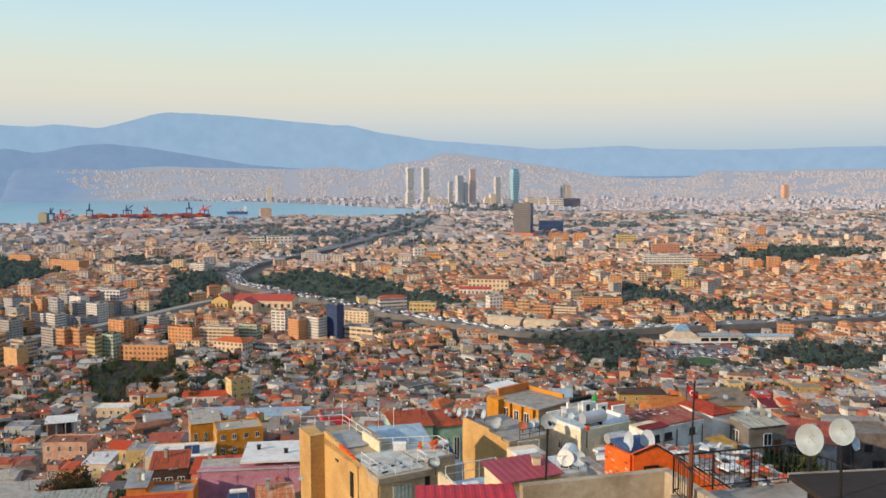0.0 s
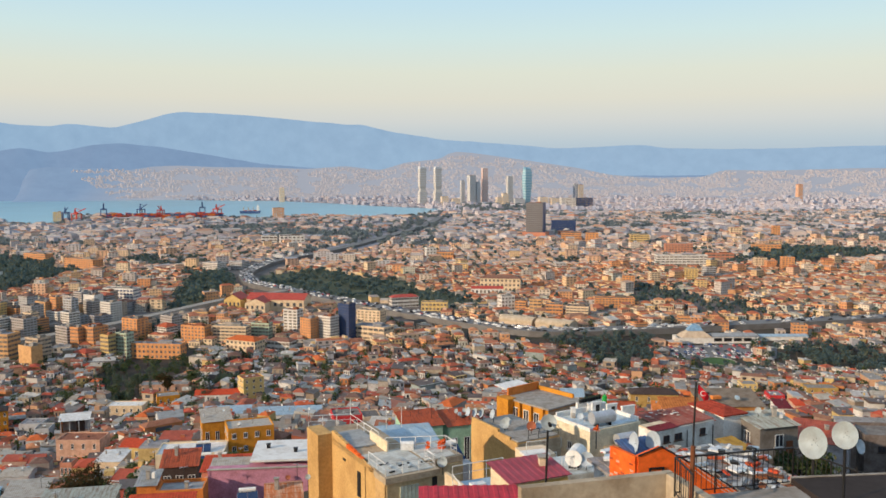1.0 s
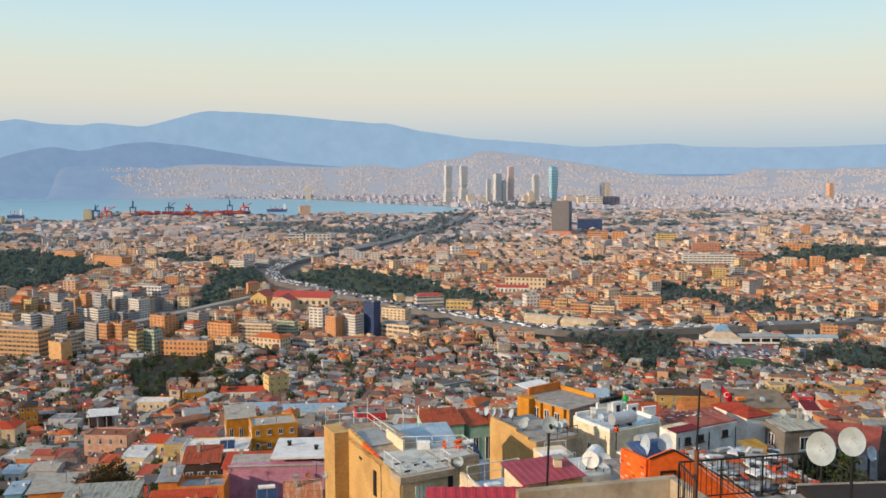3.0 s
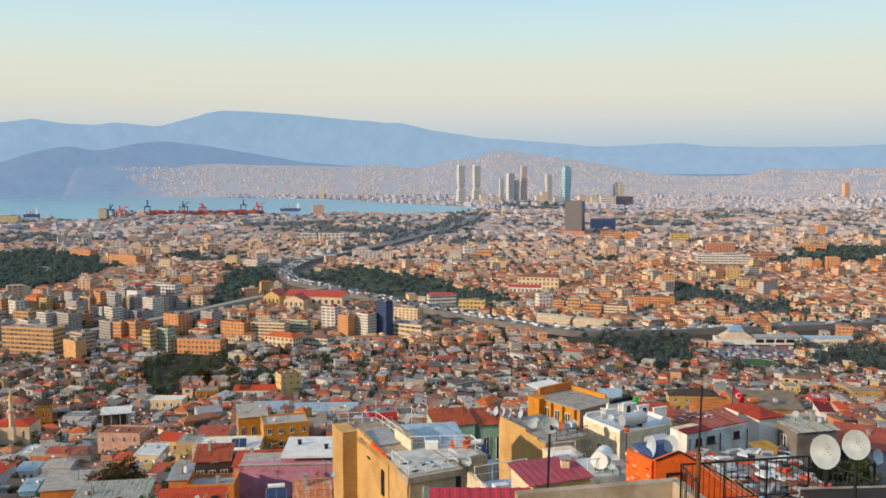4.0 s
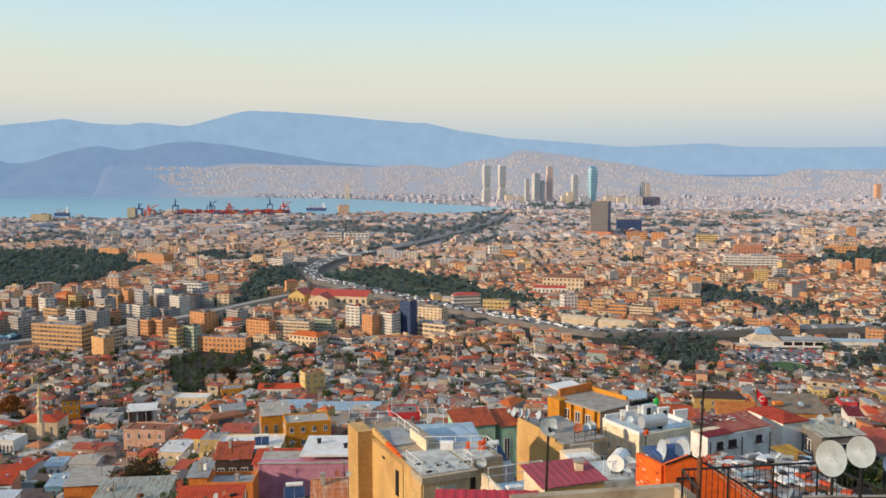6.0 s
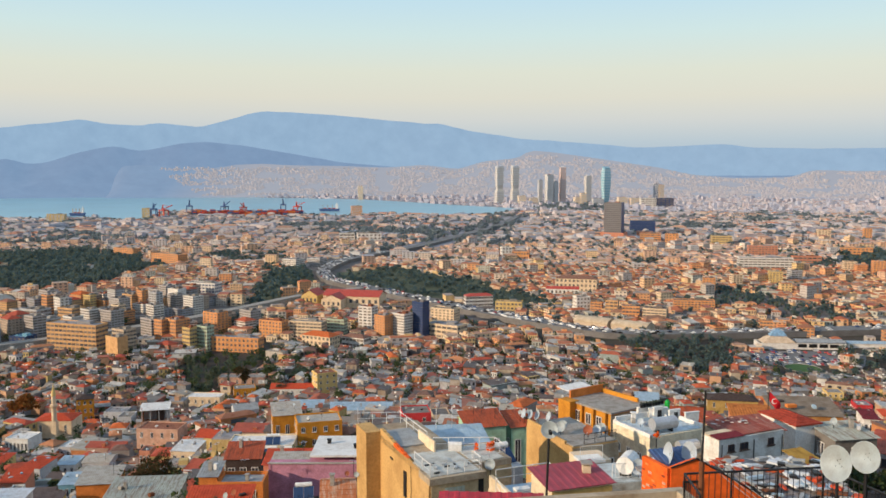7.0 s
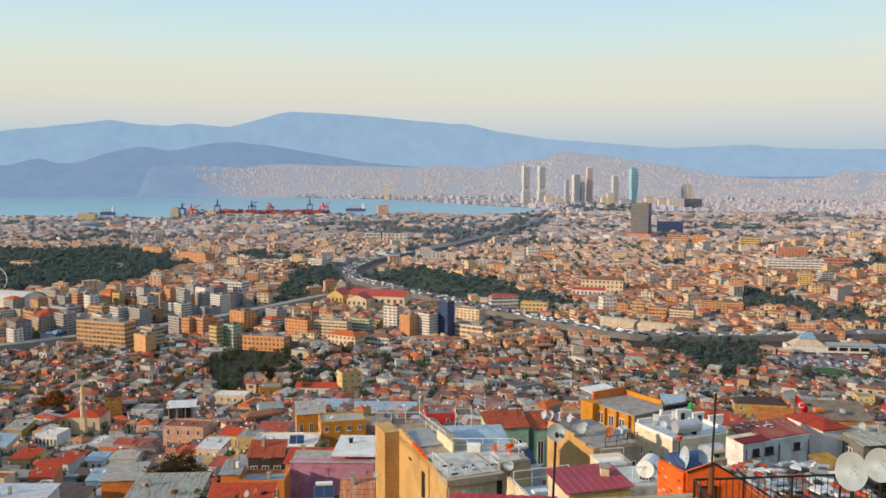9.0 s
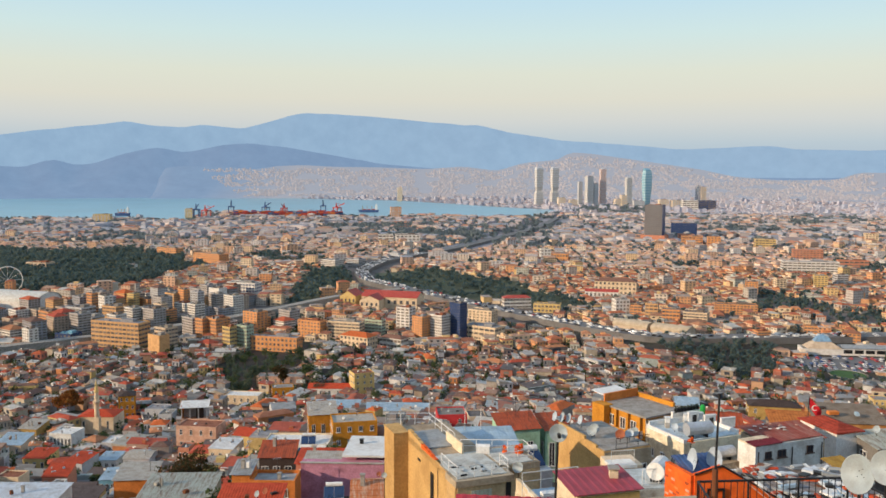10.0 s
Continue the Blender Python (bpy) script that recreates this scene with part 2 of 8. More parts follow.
def frusta(cx, cy, z0, bx, by, h, tx=None, ty=None, yaw=0.0, tilt=0.0, bottom=False):
    """Many tapered boxes at once: base bx by by, top tx by ty, the top tilting along its local y. Vertices and quads."""
    cx, cy, z0, bx, by, h = (np.atleast_1d(np.asarray(a, dtype=float)) for a in (cx, cy, z0, bx, by, h))
    n = max(len(a) for a in (cx, cy, z0, bx, by, h))
    tx = bx if tx is None else np.atleast_1d(np.asarray(tx, dtype=float))
    ty = by if ty is None else np.atleast_1d(np.asarray(ty, dtype=float))
    cx, cy, z0, bx, by, h, tx, ty, yaw, tilt = (np.broadcast_to(a, n) for a in (cx, cy, z0, bx, by, h, tx, ty, yaw, tilt))
    sx, sy = np.array([-0.5, 0.5, 0.5, -0.5]), np.array([-0.5, -0.5, 0.5, 0.5])
    lx = np.concatenate([bx[:, None] * sx, tx[:, None] * sx], 1)
    ly = np.concatenate([by[:, None] * sy, ty[:, None] * sy], 1)
    lz = np.concatenate([np.zeros((n, 4)), h[:, None] + tilt[:, None] * ty[:, None] * sy], 1) + z0[:, None]
    if bottom:
        lz[:, :4] += tilt[:, None] * by[:, None] * sy
    c, s = np.cos(yaw)[:, None], np.sin(yaw)[:, None]
    V = np.stack([cx[:, None] + lx * c - ly * s, cy[:, None] + lx * s + ly * c, lz], 2).reshape(-1, 3)
    F = (np.arange(n)[:, None, None] * 8 + (BOXF if bottom else BOXF[:5])[None]).reshape(-1, 4)
    return V, F


def rings(w, d, prof):
    """One closed body of rectangular outline; prof: (growth past the outline, height) from the bottom up."""
    n = len(prof)
    V = []
    for g, z in prof:
        a, b = max(w / 2 + g, 0.04), max(d / 2 + g, 0.04)
        V += [(-a, -b, z), (a, -b, z), (a, b, z), (-a, b, z)]
    F = [(4 * k + i, 4 * k + (i + 1) % 4, 4 * k + 4 + (i + 1) % 4, 4 * k + 4 + i) for k in range(n - 1) for i in range(4)]
    F += [(3, 2, 1, 0), (4 * n - 4, 4 * n - 3, 4 * n - 2, 4 * n - 1)]
    return np.array(V, float), np.array(F)


def sweep(prof, half, thick, slope=0.0):
    """A thin folded sheet: prof, (across, height) pairs, drawn out from -half to half along the local y, rising by slope."""
    p = np.array(prof, float)
    n = len(p)
    rows = [np.stack([p[:, 0], np.full(n, y), p[:, 1] + y * slope - t], 1) for t in (0.0, thick) for y in (-half, half)]
    i = np.arange(n - 1)
    F = [np.stack([i, i + 1, i + n + 1, i + n], 1), np.stack([i + 2 * n, i + 3 * n, i + 3 * n + 1, i + 2 * n + 1], 1), np.stack([i + 2 * n, i + 2 * n + 1, i + 1, i], 1), np.stack([i + n, i + n + 1, i + 3 * n + 1, i + 3 * n], 1),
         np.array([(0, n, 3 * n, 2 * n), (n - 1, 3 * n - 1, 4 * n - 1, 2 * n - 1)])]
    return np.concatenate(rows), np.concatenate(F)


class Heap:
    """Gathers quads of several materials for one mesh."""

    def __init__(self):
        self.v, self.f, self.m, self.n = [], [], [], 0

    def add(self, VF, m=0):
        V, F = VF
        self.v.append(V), self.f.append(F + self.n), self.m.append(np.full(len(F), m))
        self.n += len(V)
        return self

    def box(self, x, y, z, sx, sy, h, yaw=0.0, m=0, **k):
        return self.add(frusta(x, y, z, sx, sy, h, yaw=yaw, bottom=True, **k), m)

    def mesh(self, name, mats):
        return mesh_of(name, np.concatenate(self.v), np.concatenate(self.f), mats, np.concatenate(self.m))


def corrugated(w, d, z, rise, over=0.25, pitch=0.3, rib=0.09):
    """A lean-to roof of one ribbed sheet, w by d, rising along its local y."""
    n = max(3, int((w + 2 * over) / pitch))
    p = (w + 2 * over) / n
    prof = [(-w / 2 - over + k * p + f * p, z + 0.06 + u) for k in range(n) for f, u in ((0.0, 0.0), (0.45, 0.0), (0.55, rib * pitch), (0.9, rib * pitch))] + [(w / 2 + over, z + 0.06)]
    return Heap().add(sweep(prof, d / 2 + over, 0.035, rise / d))


def tiled(w, d, z, rise, over=0.3):
    """A hipped roof with a ridge cap, eaves board and courses of tile standing proud of one another."""
    n = max(4, int(min(w, d) / 0.7))
    k = min(w, d) / 2 + over - 0.06
    prof = [(over, z), (over, z + 0.1)]
    for i in range(n):
        prof += [(over - k * i / n, z + 0.15 + rise * i / n), (over - k * (i + 1) / n, z + 0.11 + rise * (i + 1) / n)]
    return Heap().add(rings(w, d, prof + [(over - k, z + 0.18 + rise)]))


def gabled(w, d, z, rise, over=0.25):
    """Two slopes of tile courses, the ridge along the local x."""
    n, half = max(3, int(d / 1.4)), d / 2 + over
    side = []
    for i in range(n):
        side += [(-half * (1 - i / n), z + rise * i / n + 0.05), (-half * (1 - (i + 1) / n), z + rise * (i + 1) / n)]
    prof = side + [(0.0, z + rise + 0.06)] + [(-a, b) for a, b in side[::-1]]
    V, F = sweep(prof, w / 2 + over, 0.09)
    return Heap().add((np.stack([V[:, 1], -V[:, 0], V[:, 2]], 1), F))


def part(name, data, parent=None, label="", at=None):
    """One mesh object, a part of a thing when a parent is given. data: a Heap with one material as (heap, material), or a mesh."""
    if isinstance(data, tuple):
        data = data[0].mesh(name, [data[1]])
    ob = new(name, data)
    if parent is not None:
        ob.parent = parent
    if at is not None:
        ob.matrix_basis = at
    if label:
        tagged(ob, label)
    return ob


def thing(name, at, label, category, group="", kind=""):
    e = new(name)
    e.empty_display_size = 0.3
    e.matrix_basis = at
    return tagged(e, label, category, group, kind)


def tube(p, q, r, seg=6, r2=None):
    """A round bar from p to q."""
    p, q = np.array(p, float), np.array(q, float)
    d = (q - p) / np.linalg.norm(q - p)
    a = np.cross(d, (0, 0, 1.0) if abs(d[2]) < 0.9 else (1.0, 0, 0))
    a /= np.linalg.norm(a)
    b = np.cross(d, a)
    th = np.arange(seg) * 2 * np.pi / seg
    ring = np.cos(th)[:, None] * a + np.sin(th)[:, None] * b
    V = np.concatenate([p + ring * r, q + ring * (r if r2 is None else r2), [p, q]])
    i = np.arange(seg)
    j = (i + 1) % seg
    F = np.concatenate([np.stack([i, i + seg, j + seg, j], 1)])
    caps = []
    for k in range(0, seg, 2):
        caps += [(2 * seg, k, (k + 1) % seg, (k + 2) % seg), (2 * seg + 1, seg + (k + 2) % seg, seg + (k + 1) % seg, seg + k)]
    return V, np.concatenate([F, np.array(caps)])


def lathe(profile, seg=16, at=(0, 0, 0)):
    """A round body from (radius, height) pairs about the z axis."""
    th = np.arange(seg) * 2 * np.pi / seg
    V = np.concatenate([np.stack([r * np.cos(th) + at[0], r * np.sin(th) + at[1], np.full(seg, z + at[2])], 1) for r, z in profile])
    i = np.arange(seg)
    j = (i + 1) % seg
    F = np.concatenate([np.stack([i + k * seg, j + k * seg, j + (k + 1) * seg, i + (k + 1) * seg], 1) for k in range(len(profile) - 1)])
    return V, F


SLOPE_Y = (-4000, -220, -120, -60, -20, 0, 14, 28, 46, 65, 111, 143, 185, 217, 277, 378, 460, 520, 6000)
SLOPE_Z = (120, 122, 122, 121, 118, 114.5, 110, 105, 98, 92, 79, 68, 54, 47, 33, 12, 2, 0, 0)


def ground(x, y):
    x, y = np.asarray(x, float), np.asarray(y, float)
    a = np.clip((-x / np.maximum(y, 20.0) - 0.18) / 0.3, 0, 1)
    side = 14.0 * a * a * (3 - 2 * a) * np.interp(y, (50, 120, 300, 500), (0, 1, 1, 0))
    return np.maximum(np.interp(y, SLOPE_Y, SLOPE_Z) - side, 0.0)


def inside(x, y, poly):
    p = np.array(poly, float)
    hit = np.zeros(np.shape(x), bool)
    for (x1, y1), (x2, y2) in zip(p, np.roll(p, -1, 0)):
        cross = ((y1 > y) != (y2 > y)) & (x < (x2 - x1) * (y - y1) / (y2 - y1 + 1e-9) + x1)
        hit ^= cross
    return hit


def near_line(x, y, line, w):
    p = np.array(line, float)
    best = np.full(np.shape(x), 1e9)
    for a, b in zip(p[:-1], p[1:]):
        d = b - a
        t = np.clip(((x - a[0]) * d[0] + (y - a[1]) * d[1]) / (d @ d), 0, 1)
        best = np.minimum(best, np.hypot(x - a[0] - t * d[0], y - a[1] - t * d[1]))
    return best < w


PARK = [(-1100, 1222), (-760, 1250), (-639, 1215), (-564, 1274), (-510, 1210), (-466, 1206), (-420, 1110), (-372, 1050), (-392, 960), (-378, 900), (-400, 834), (-430, 800), (-520, 790), (-620, 722)]
WOOD_MID = [(-177, 512), (-176, 545), (-150, 556), (-141, 590), (-118, 560), (-112, 596), (-84, 548), (-58, 566), (-52, 520), (-84, 500), (-70, 462), (-96, 452), (-88, 415), (-110, 430), (-136, 412), (-148, 448)]
WOOD_EAST = [(112, 628), (139, 632), (191, 594), (171, 522), (138, 491), (126, 557), (108, 581)]
WOOD_FAR_EAST = [(246, 566), (272, 552), (300, 560), (340, 522), (312, 492), (290, 465), (262, 478), (236, 505), (250, 530)]
GREEN_ROAD = [(-150, 1010), (-80, 1070), (-30, 985), (20, 950), (30, 880), (80, 820), (88, 740), (30, 770), (-30, 812), (-80, 850), (-130, 905)]
GREEN_WEST = [(-236, 1026), (-200, 1056), (-156, 920), (-173, 796), (-192, 746)]
GREEN_EAST = [(244, 854), (270, 884), (299, 834), (276, 768), (228, 762)]
GREEN_FAR = [(573, 1330), (670, 1282), (783, 1196), (570, 1088), (499, 1122)]
MOTORWAY = [(560, 690), (400, 655), (230, 628), (114, 612), (52, 670), (-12, 746), (-94, 854), (-145, 920), (-169, 1014), (-156, 1144), (-74, 1330), (-14, 1534), (83, 1888), (145, 2268)]
VIADUCT = [(-447, 440), (-347, 522), (-259, 606), (-213, 670), (-187, 724), (-152, 796), (-94, 854)]
FIELD = [(192, 515), (199, 527), (214, 532), (224, 522), (222, 508), (204, 498), (192, 505)]
CARPARK = [(182, 572), (252, 572), (240, 528), (180, 528)]
COAST_NEAR = [(-4600, 2000), (-1659, 2108), (-1099, 2108), (-939, 2160), (-820, 2060), (-803, 2212), (-902, 2520), (-652, 2556), (-495, 2452), (-338, 2268), (-231, 2420), (-36, 2268), (107, 2452), (175, 2752)]
COAST_FAR = [(184, 2882), (-51, 3186), (-191, 3428), (-462, 3786), (-1189, 4132), (-2054, 3952), (-2700, 3500), (-4600, 3000)]
AVENUES = [[(150, 716), (330, 706), (560, 690)], [(40, 760), (300, 800), (640, 860)], [(-60, 1180), (300, 1120), (760, 1040)], [(-520, 640), (-330, 660), (-200, 745)], [(-420, 560), (-330, 650), (-290, 770)]]
WESTTOWN = [(-420, 575), (-300, 572), (-200, 590), (-150, 640), (-190, 700), (-240, 800), (-330, 790), (-480, 690)]
BAY = COAST_NEAR + COAST_FAR

# ---- land, bay, hills ----
M_GROUND, _nt, _b, _tc, _fine = surface("city_ground", 0.95, grain=0.7)
_n = _nt.nodes.new("ShaderNodeTexNoise")
_n.inputs["Scale"].default_value, _n.inputs["Detail"].default_value = 0.06, 8
_nt.links.new(_tc.outputs["Object"], _n.inputs["Vector"])
_r = _nt.nodes.new("ShaderNodeValToRGB")
_r.color_ramp.elements[0].position, _r.color_ramp.elements[0].color = 0.35, (0.045, 0.043, 0.042, 1)
_r.color_ramp.elements[1].position, _r.color_ramp.elements[1].color = 0.7, (0.035, 0.045, 0.022, 1)
_e = _r.color_ramp.elements.new(0.5)
_e.color = (0.075, 0.06, 0.048, 1)
_nt.links.new(_n.outputs[0], _r.inputs[0])
stained(_nt, _b, _tc, _fine, _r.outputs[0], 0.5, 0.3)


# ground grows paler with distance: haze lifted into its base colour
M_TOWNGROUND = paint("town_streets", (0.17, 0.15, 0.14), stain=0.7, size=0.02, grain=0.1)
M_HAZEGROUND = paint("haze_pale_ground", (0.33, 0.32, 0.34), stain=0.7, size=0.01, grain=0.05)


def sheet(name, xs, ys, height, mats):
    X, Y = np.meshgrid(xs, ys)
    Z = height(X, Y)
    nx, ny = len(xs), len(ys)
    i = (np.arange(ny - 1)[:, None] * nx + np.arange(nx - 1)[None]).ravel()
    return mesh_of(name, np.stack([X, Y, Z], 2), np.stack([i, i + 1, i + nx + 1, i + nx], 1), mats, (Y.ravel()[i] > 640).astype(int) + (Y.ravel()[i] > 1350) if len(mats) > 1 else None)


def lumps(x, y, size, seed=0.0):
    return np.array([noise.noise(Vector((a / size + seed, b / size, seed))) for a, b in zip(np.ravel(x), np.ravel(y))]).reshape(np.shape(x))


xs = np.concatenate([np.linspace(-5200, -700, 30), np.linspace(-650, 650, 66), np.linspace(700, 5200, 30)])
ys = np.concatenate([np.linspace(-1500, -240, 8), np.linspace(-220, 600, 140), np.linspace(620, 5200, 70)])
tagged(part("ground", sheet("ground", xs, ys, lambda x, y: ground(x, y) - 0.15, [M_GROUND, M_TOWNGROUND, M_HAZEGROUND])), "city ground of asphalt, earth and patchy grass", "ground", kind="structure")

bm = bmesh.new()
bm.faces.new([bm.verts.new((x, y, 0.25)) for x, y in BAY])
bmesh.ops.triangulate(bm, faces=bm.faces[:])
me = bpy.data.meshes.new("water")
bm.to_mesh(me)
me.materials.append(M_WATER)
tagged(part("water", me), "calm pale blue bay water", "water", kind="structure")


# the hills glow: blue air haze is painted in as emission
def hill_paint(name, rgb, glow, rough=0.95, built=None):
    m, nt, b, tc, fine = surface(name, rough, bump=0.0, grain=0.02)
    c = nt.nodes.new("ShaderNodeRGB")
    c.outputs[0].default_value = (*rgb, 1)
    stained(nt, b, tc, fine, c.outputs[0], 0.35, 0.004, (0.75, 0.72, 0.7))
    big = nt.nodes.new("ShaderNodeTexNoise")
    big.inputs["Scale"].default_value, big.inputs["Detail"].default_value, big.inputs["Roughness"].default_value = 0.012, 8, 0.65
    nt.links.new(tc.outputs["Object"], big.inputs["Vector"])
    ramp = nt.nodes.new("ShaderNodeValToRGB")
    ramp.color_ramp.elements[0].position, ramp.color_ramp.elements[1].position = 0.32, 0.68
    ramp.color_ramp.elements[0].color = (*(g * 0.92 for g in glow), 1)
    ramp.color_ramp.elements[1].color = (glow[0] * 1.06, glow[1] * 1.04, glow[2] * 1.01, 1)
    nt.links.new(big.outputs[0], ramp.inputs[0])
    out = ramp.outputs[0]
    if built:  # the painted haze pales along x, where suburbs cover the bare slope
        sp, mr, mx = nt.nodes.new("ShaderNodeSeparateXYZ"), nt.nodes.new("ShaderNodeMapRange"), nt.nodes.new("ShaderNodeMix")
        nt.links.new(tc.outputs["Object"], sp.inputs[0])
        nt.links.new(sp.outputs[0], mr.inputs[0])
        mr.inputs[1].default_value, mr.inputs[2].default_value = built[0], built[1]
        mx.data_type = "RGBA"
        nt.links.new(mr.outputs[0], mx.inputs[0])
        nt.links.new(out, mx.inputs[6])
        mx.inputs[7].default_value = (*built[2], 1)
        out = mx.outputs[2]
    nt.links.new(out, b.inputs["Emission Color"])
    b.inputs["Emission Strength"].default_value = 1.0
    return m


def crest_height(ang, crest):
    """The height of a crest at some bearings, its corners rounded."""
    a, h = [c[0] for c in crest], [c[1] for c in crest]
    return sum(np.interp(ang + o, a, h) * w for o, w in ((-0.36, 0.15), (-0.18, 0.2), (0, 0.3), (0.18, 0.2), (0.36, 0.15)))


def ridge(name, label, r0, r1, crest, mat, a0=-50.0, a1=50.0, n=220, rough=0.0, seed=0.0):
    """A slope rising from radius r0 at the plain to its crest at r1; crest: (bearing in degrees, height) pairs, smoothed."""
    ang = np.linspace(a0, a1, n)
    top = crest_height(ang, crest)
    s = np.linspace(0, 1, 16)
    A, Sg = np.meshgrid(np.radians(ang), s)
    R = r0 + (r1 - r0) * Sg
    rise = np.where(Sg < 1, Sg ** 1.25, 1.0)
    X, Y = R * np.sin(A), R * np.cos(A)
    bumpy = lumps(X, Y, 260, seed) + 0.5 * lumps(X, Y, 110, seed + 3)
    Z = top[None] * rise + bumpy * rough * np.sin(np.pi * Sg) + lumps(X, Y, 90, seed + 9) * rough * 0.12 * Sg
    i = (np.arange(15)[:, None] * n + np.arange(n - 1)[None]).ravel()
    me = mesh_of(name, np.stack([X, Y, Z], 2), np.stack([i, i + 1, i + n + 1, i + n], 1), [mat])
    me.polygons.foreach_set("use_smooth", np.ones(len(me.polygons), bool))
    return tagged(part(name, me), label, "hills", kind="structure")


MAIN_CREST = [(-37.16, 227.1), (-33.39, 279.4), (-29.91, 328.4), (-27.38, 356.8), (-25.25, 378.8), (-24.18, 395.9), (-22.91, 374.7), (-20.86, 366.3), (-19.63, 383.5), (-17.19, 362.7), (-15.8, 395.5), (-13.99, 441.5), (-12.97, 458.4), (-11.14, 451.3), (-8.06, 438.4), (-6.0, 420.7), (-2.62, 396.6), (-1.37, 393.7), (0.1, 362.0), (1.57, 339.7), (4.26, 307.7), (7.77, 288.0), (11.57, 258.6), (14.68, 266.4), (16.75, 277.2), (18.42, 258.1), (21.14, 247.3), (24.74, 247.3), (29.89, 255.8)]
LOW_CREST = [(-37.22, 126.5), (-32.9, 154.7), (-30.0, 145.5), (-28.9, 176.5), (-28.28, 188.1), (-27.34, 155.2), (-26.04, 167.2), (-24.74, 208.0), (-23.05, 244.1), (-22.18, 250.8), (-20.8, 225.9), (-19.77, 241.5), (-18.34, 269.4), (-16.82, 279.8), (-14.31, 260.9), (-11.02, 214.4), (-8.04, 172.6), (-2.61, 137.0), (1.78, 101.0), (24.81, 108.2), (29.98, 110.1)]
CITY_CREST = [(-37.33, -52.1), (-25.43, -69.8), (-23.06, -55.3), (-22.53, 97.3), (-22.18, 142.6), (-20.72, 157.4), (-19.2, 149.4), (-16.24, 153.4), (-13.24, 163.4), (-11.18, 155.2), (-8.08, 153.1), (-5.03, 145.0), (-2.61, 160.5), (-0.3, 137.0), (1.4, 179.3), (3.83, 197.4), (4.39, 236.1), (5.72, 230.1), (8.38, 200.5), (10.63, 174.1), (12.8, 148.0), (14.94, 111.0), (17.59, 94.8), (20.86, 98.9), (22.04, 134.9), (24.8, 129.9), (29.96, 140.8)]
M_MOUNTAIN = hill_paint("haze_glow_mountain", (0.03, 0.03, 0.03), (0.27, 0.42, 0.60))
M_FOOTHILL = hill_paint("haze_glow_foothill", (0.03, 0.022, 0.02), (0.18, 0.295, 0.47))
M_CITYHILL = hill_paint("haze_glow_slope", (0.04, 0.034, 0.03), (0.185, 0.297, 0.467), built=(-1420, -1080, (0.32, 0.35, 0.42)))
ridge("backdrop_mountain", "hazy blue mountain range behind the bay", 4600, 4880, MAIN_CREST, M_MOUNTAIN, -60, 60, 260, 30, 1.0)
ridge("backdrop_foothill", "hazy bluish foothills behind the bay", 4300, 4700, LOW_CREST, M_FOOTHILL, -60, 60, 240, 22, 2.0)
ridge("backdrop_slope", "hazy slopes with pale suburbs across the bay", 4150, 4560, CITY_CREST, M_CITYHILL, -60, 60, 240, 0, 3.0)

# ---- city: blocks of flats that can be told apart, then the far districts ----
CLEAR = [(-650, 2330, 75), (-560, 2330, 75), (-480, 2350, 60), (215, 590, 20), (240, 586, 20), (262, 586, 18), (285, 588, 20)]  # footprints kept free of the scattered buildings: x, y, radius


LOW = []  # named houses: what stands in front of them stays low


def low(x, y):
    """A factor for the height of buildings: small where they would stand in front of a named house."""
    k = np.ones(np.shape(x))
    for hx, hy, w in LOW:
        k = np.where((hy - y > 0) & (hy - y < 30) & (np.abs(x - hx * y / hy) < w / 2 + 2.5), 0.42, k)
    return k


def free(x, y):
    ok = np.ones(np.shape(x), bool)
    for cx, cy, r in CLEAR:
        ok &= np.hypot(x - cx, y - cy) > r
    return ok


def ring(w, d, cols, sill, tall, wide=0.55, deep=0.08):
    """The windows of one storey, on all four sides of a building w by d: glass in a shallow frame."""
    panes, sills = Heap(), Heap()
    for half, span, turn in ((d / 2, w, 0), (w / 2, d, 90), (d / 2, w, 180), (w / 2, d, 270)):
        n = max(2, round(cols * span / w))
        pos = (np.arange(n) + 0.5) / n * span - span / 2
        a = radians(turn)
        off = half + 0.01
        cx, cy = pos * math.cos(a) + off * math.sin(a), pos * math.sin(a) - off * math.cos(a)
        panes.add(frusta(cx, cy, sill, wide * span / n, deep, tall, yaw=a, bottom=True))
        sills.add(frusta(cx + 0.05 * math.sin(a), cy - 0.05 * math.cos(a), sill - 0.12, wide * span / n + 0.2, deep + 0.1, 0.1, yaw=a, bottom=True))
    return [(np.concatenate(h.v), np.concatenate(h.f)) for h in (panes, sills)]


def hip(w, d, z, rise, over=0.35, m=None):
    k = min(w, d)
    return Heap().add(rings(w, d, [(over, z), (over, z + 0.12), (-k * 0.45, z + 0.12 + rise)]))


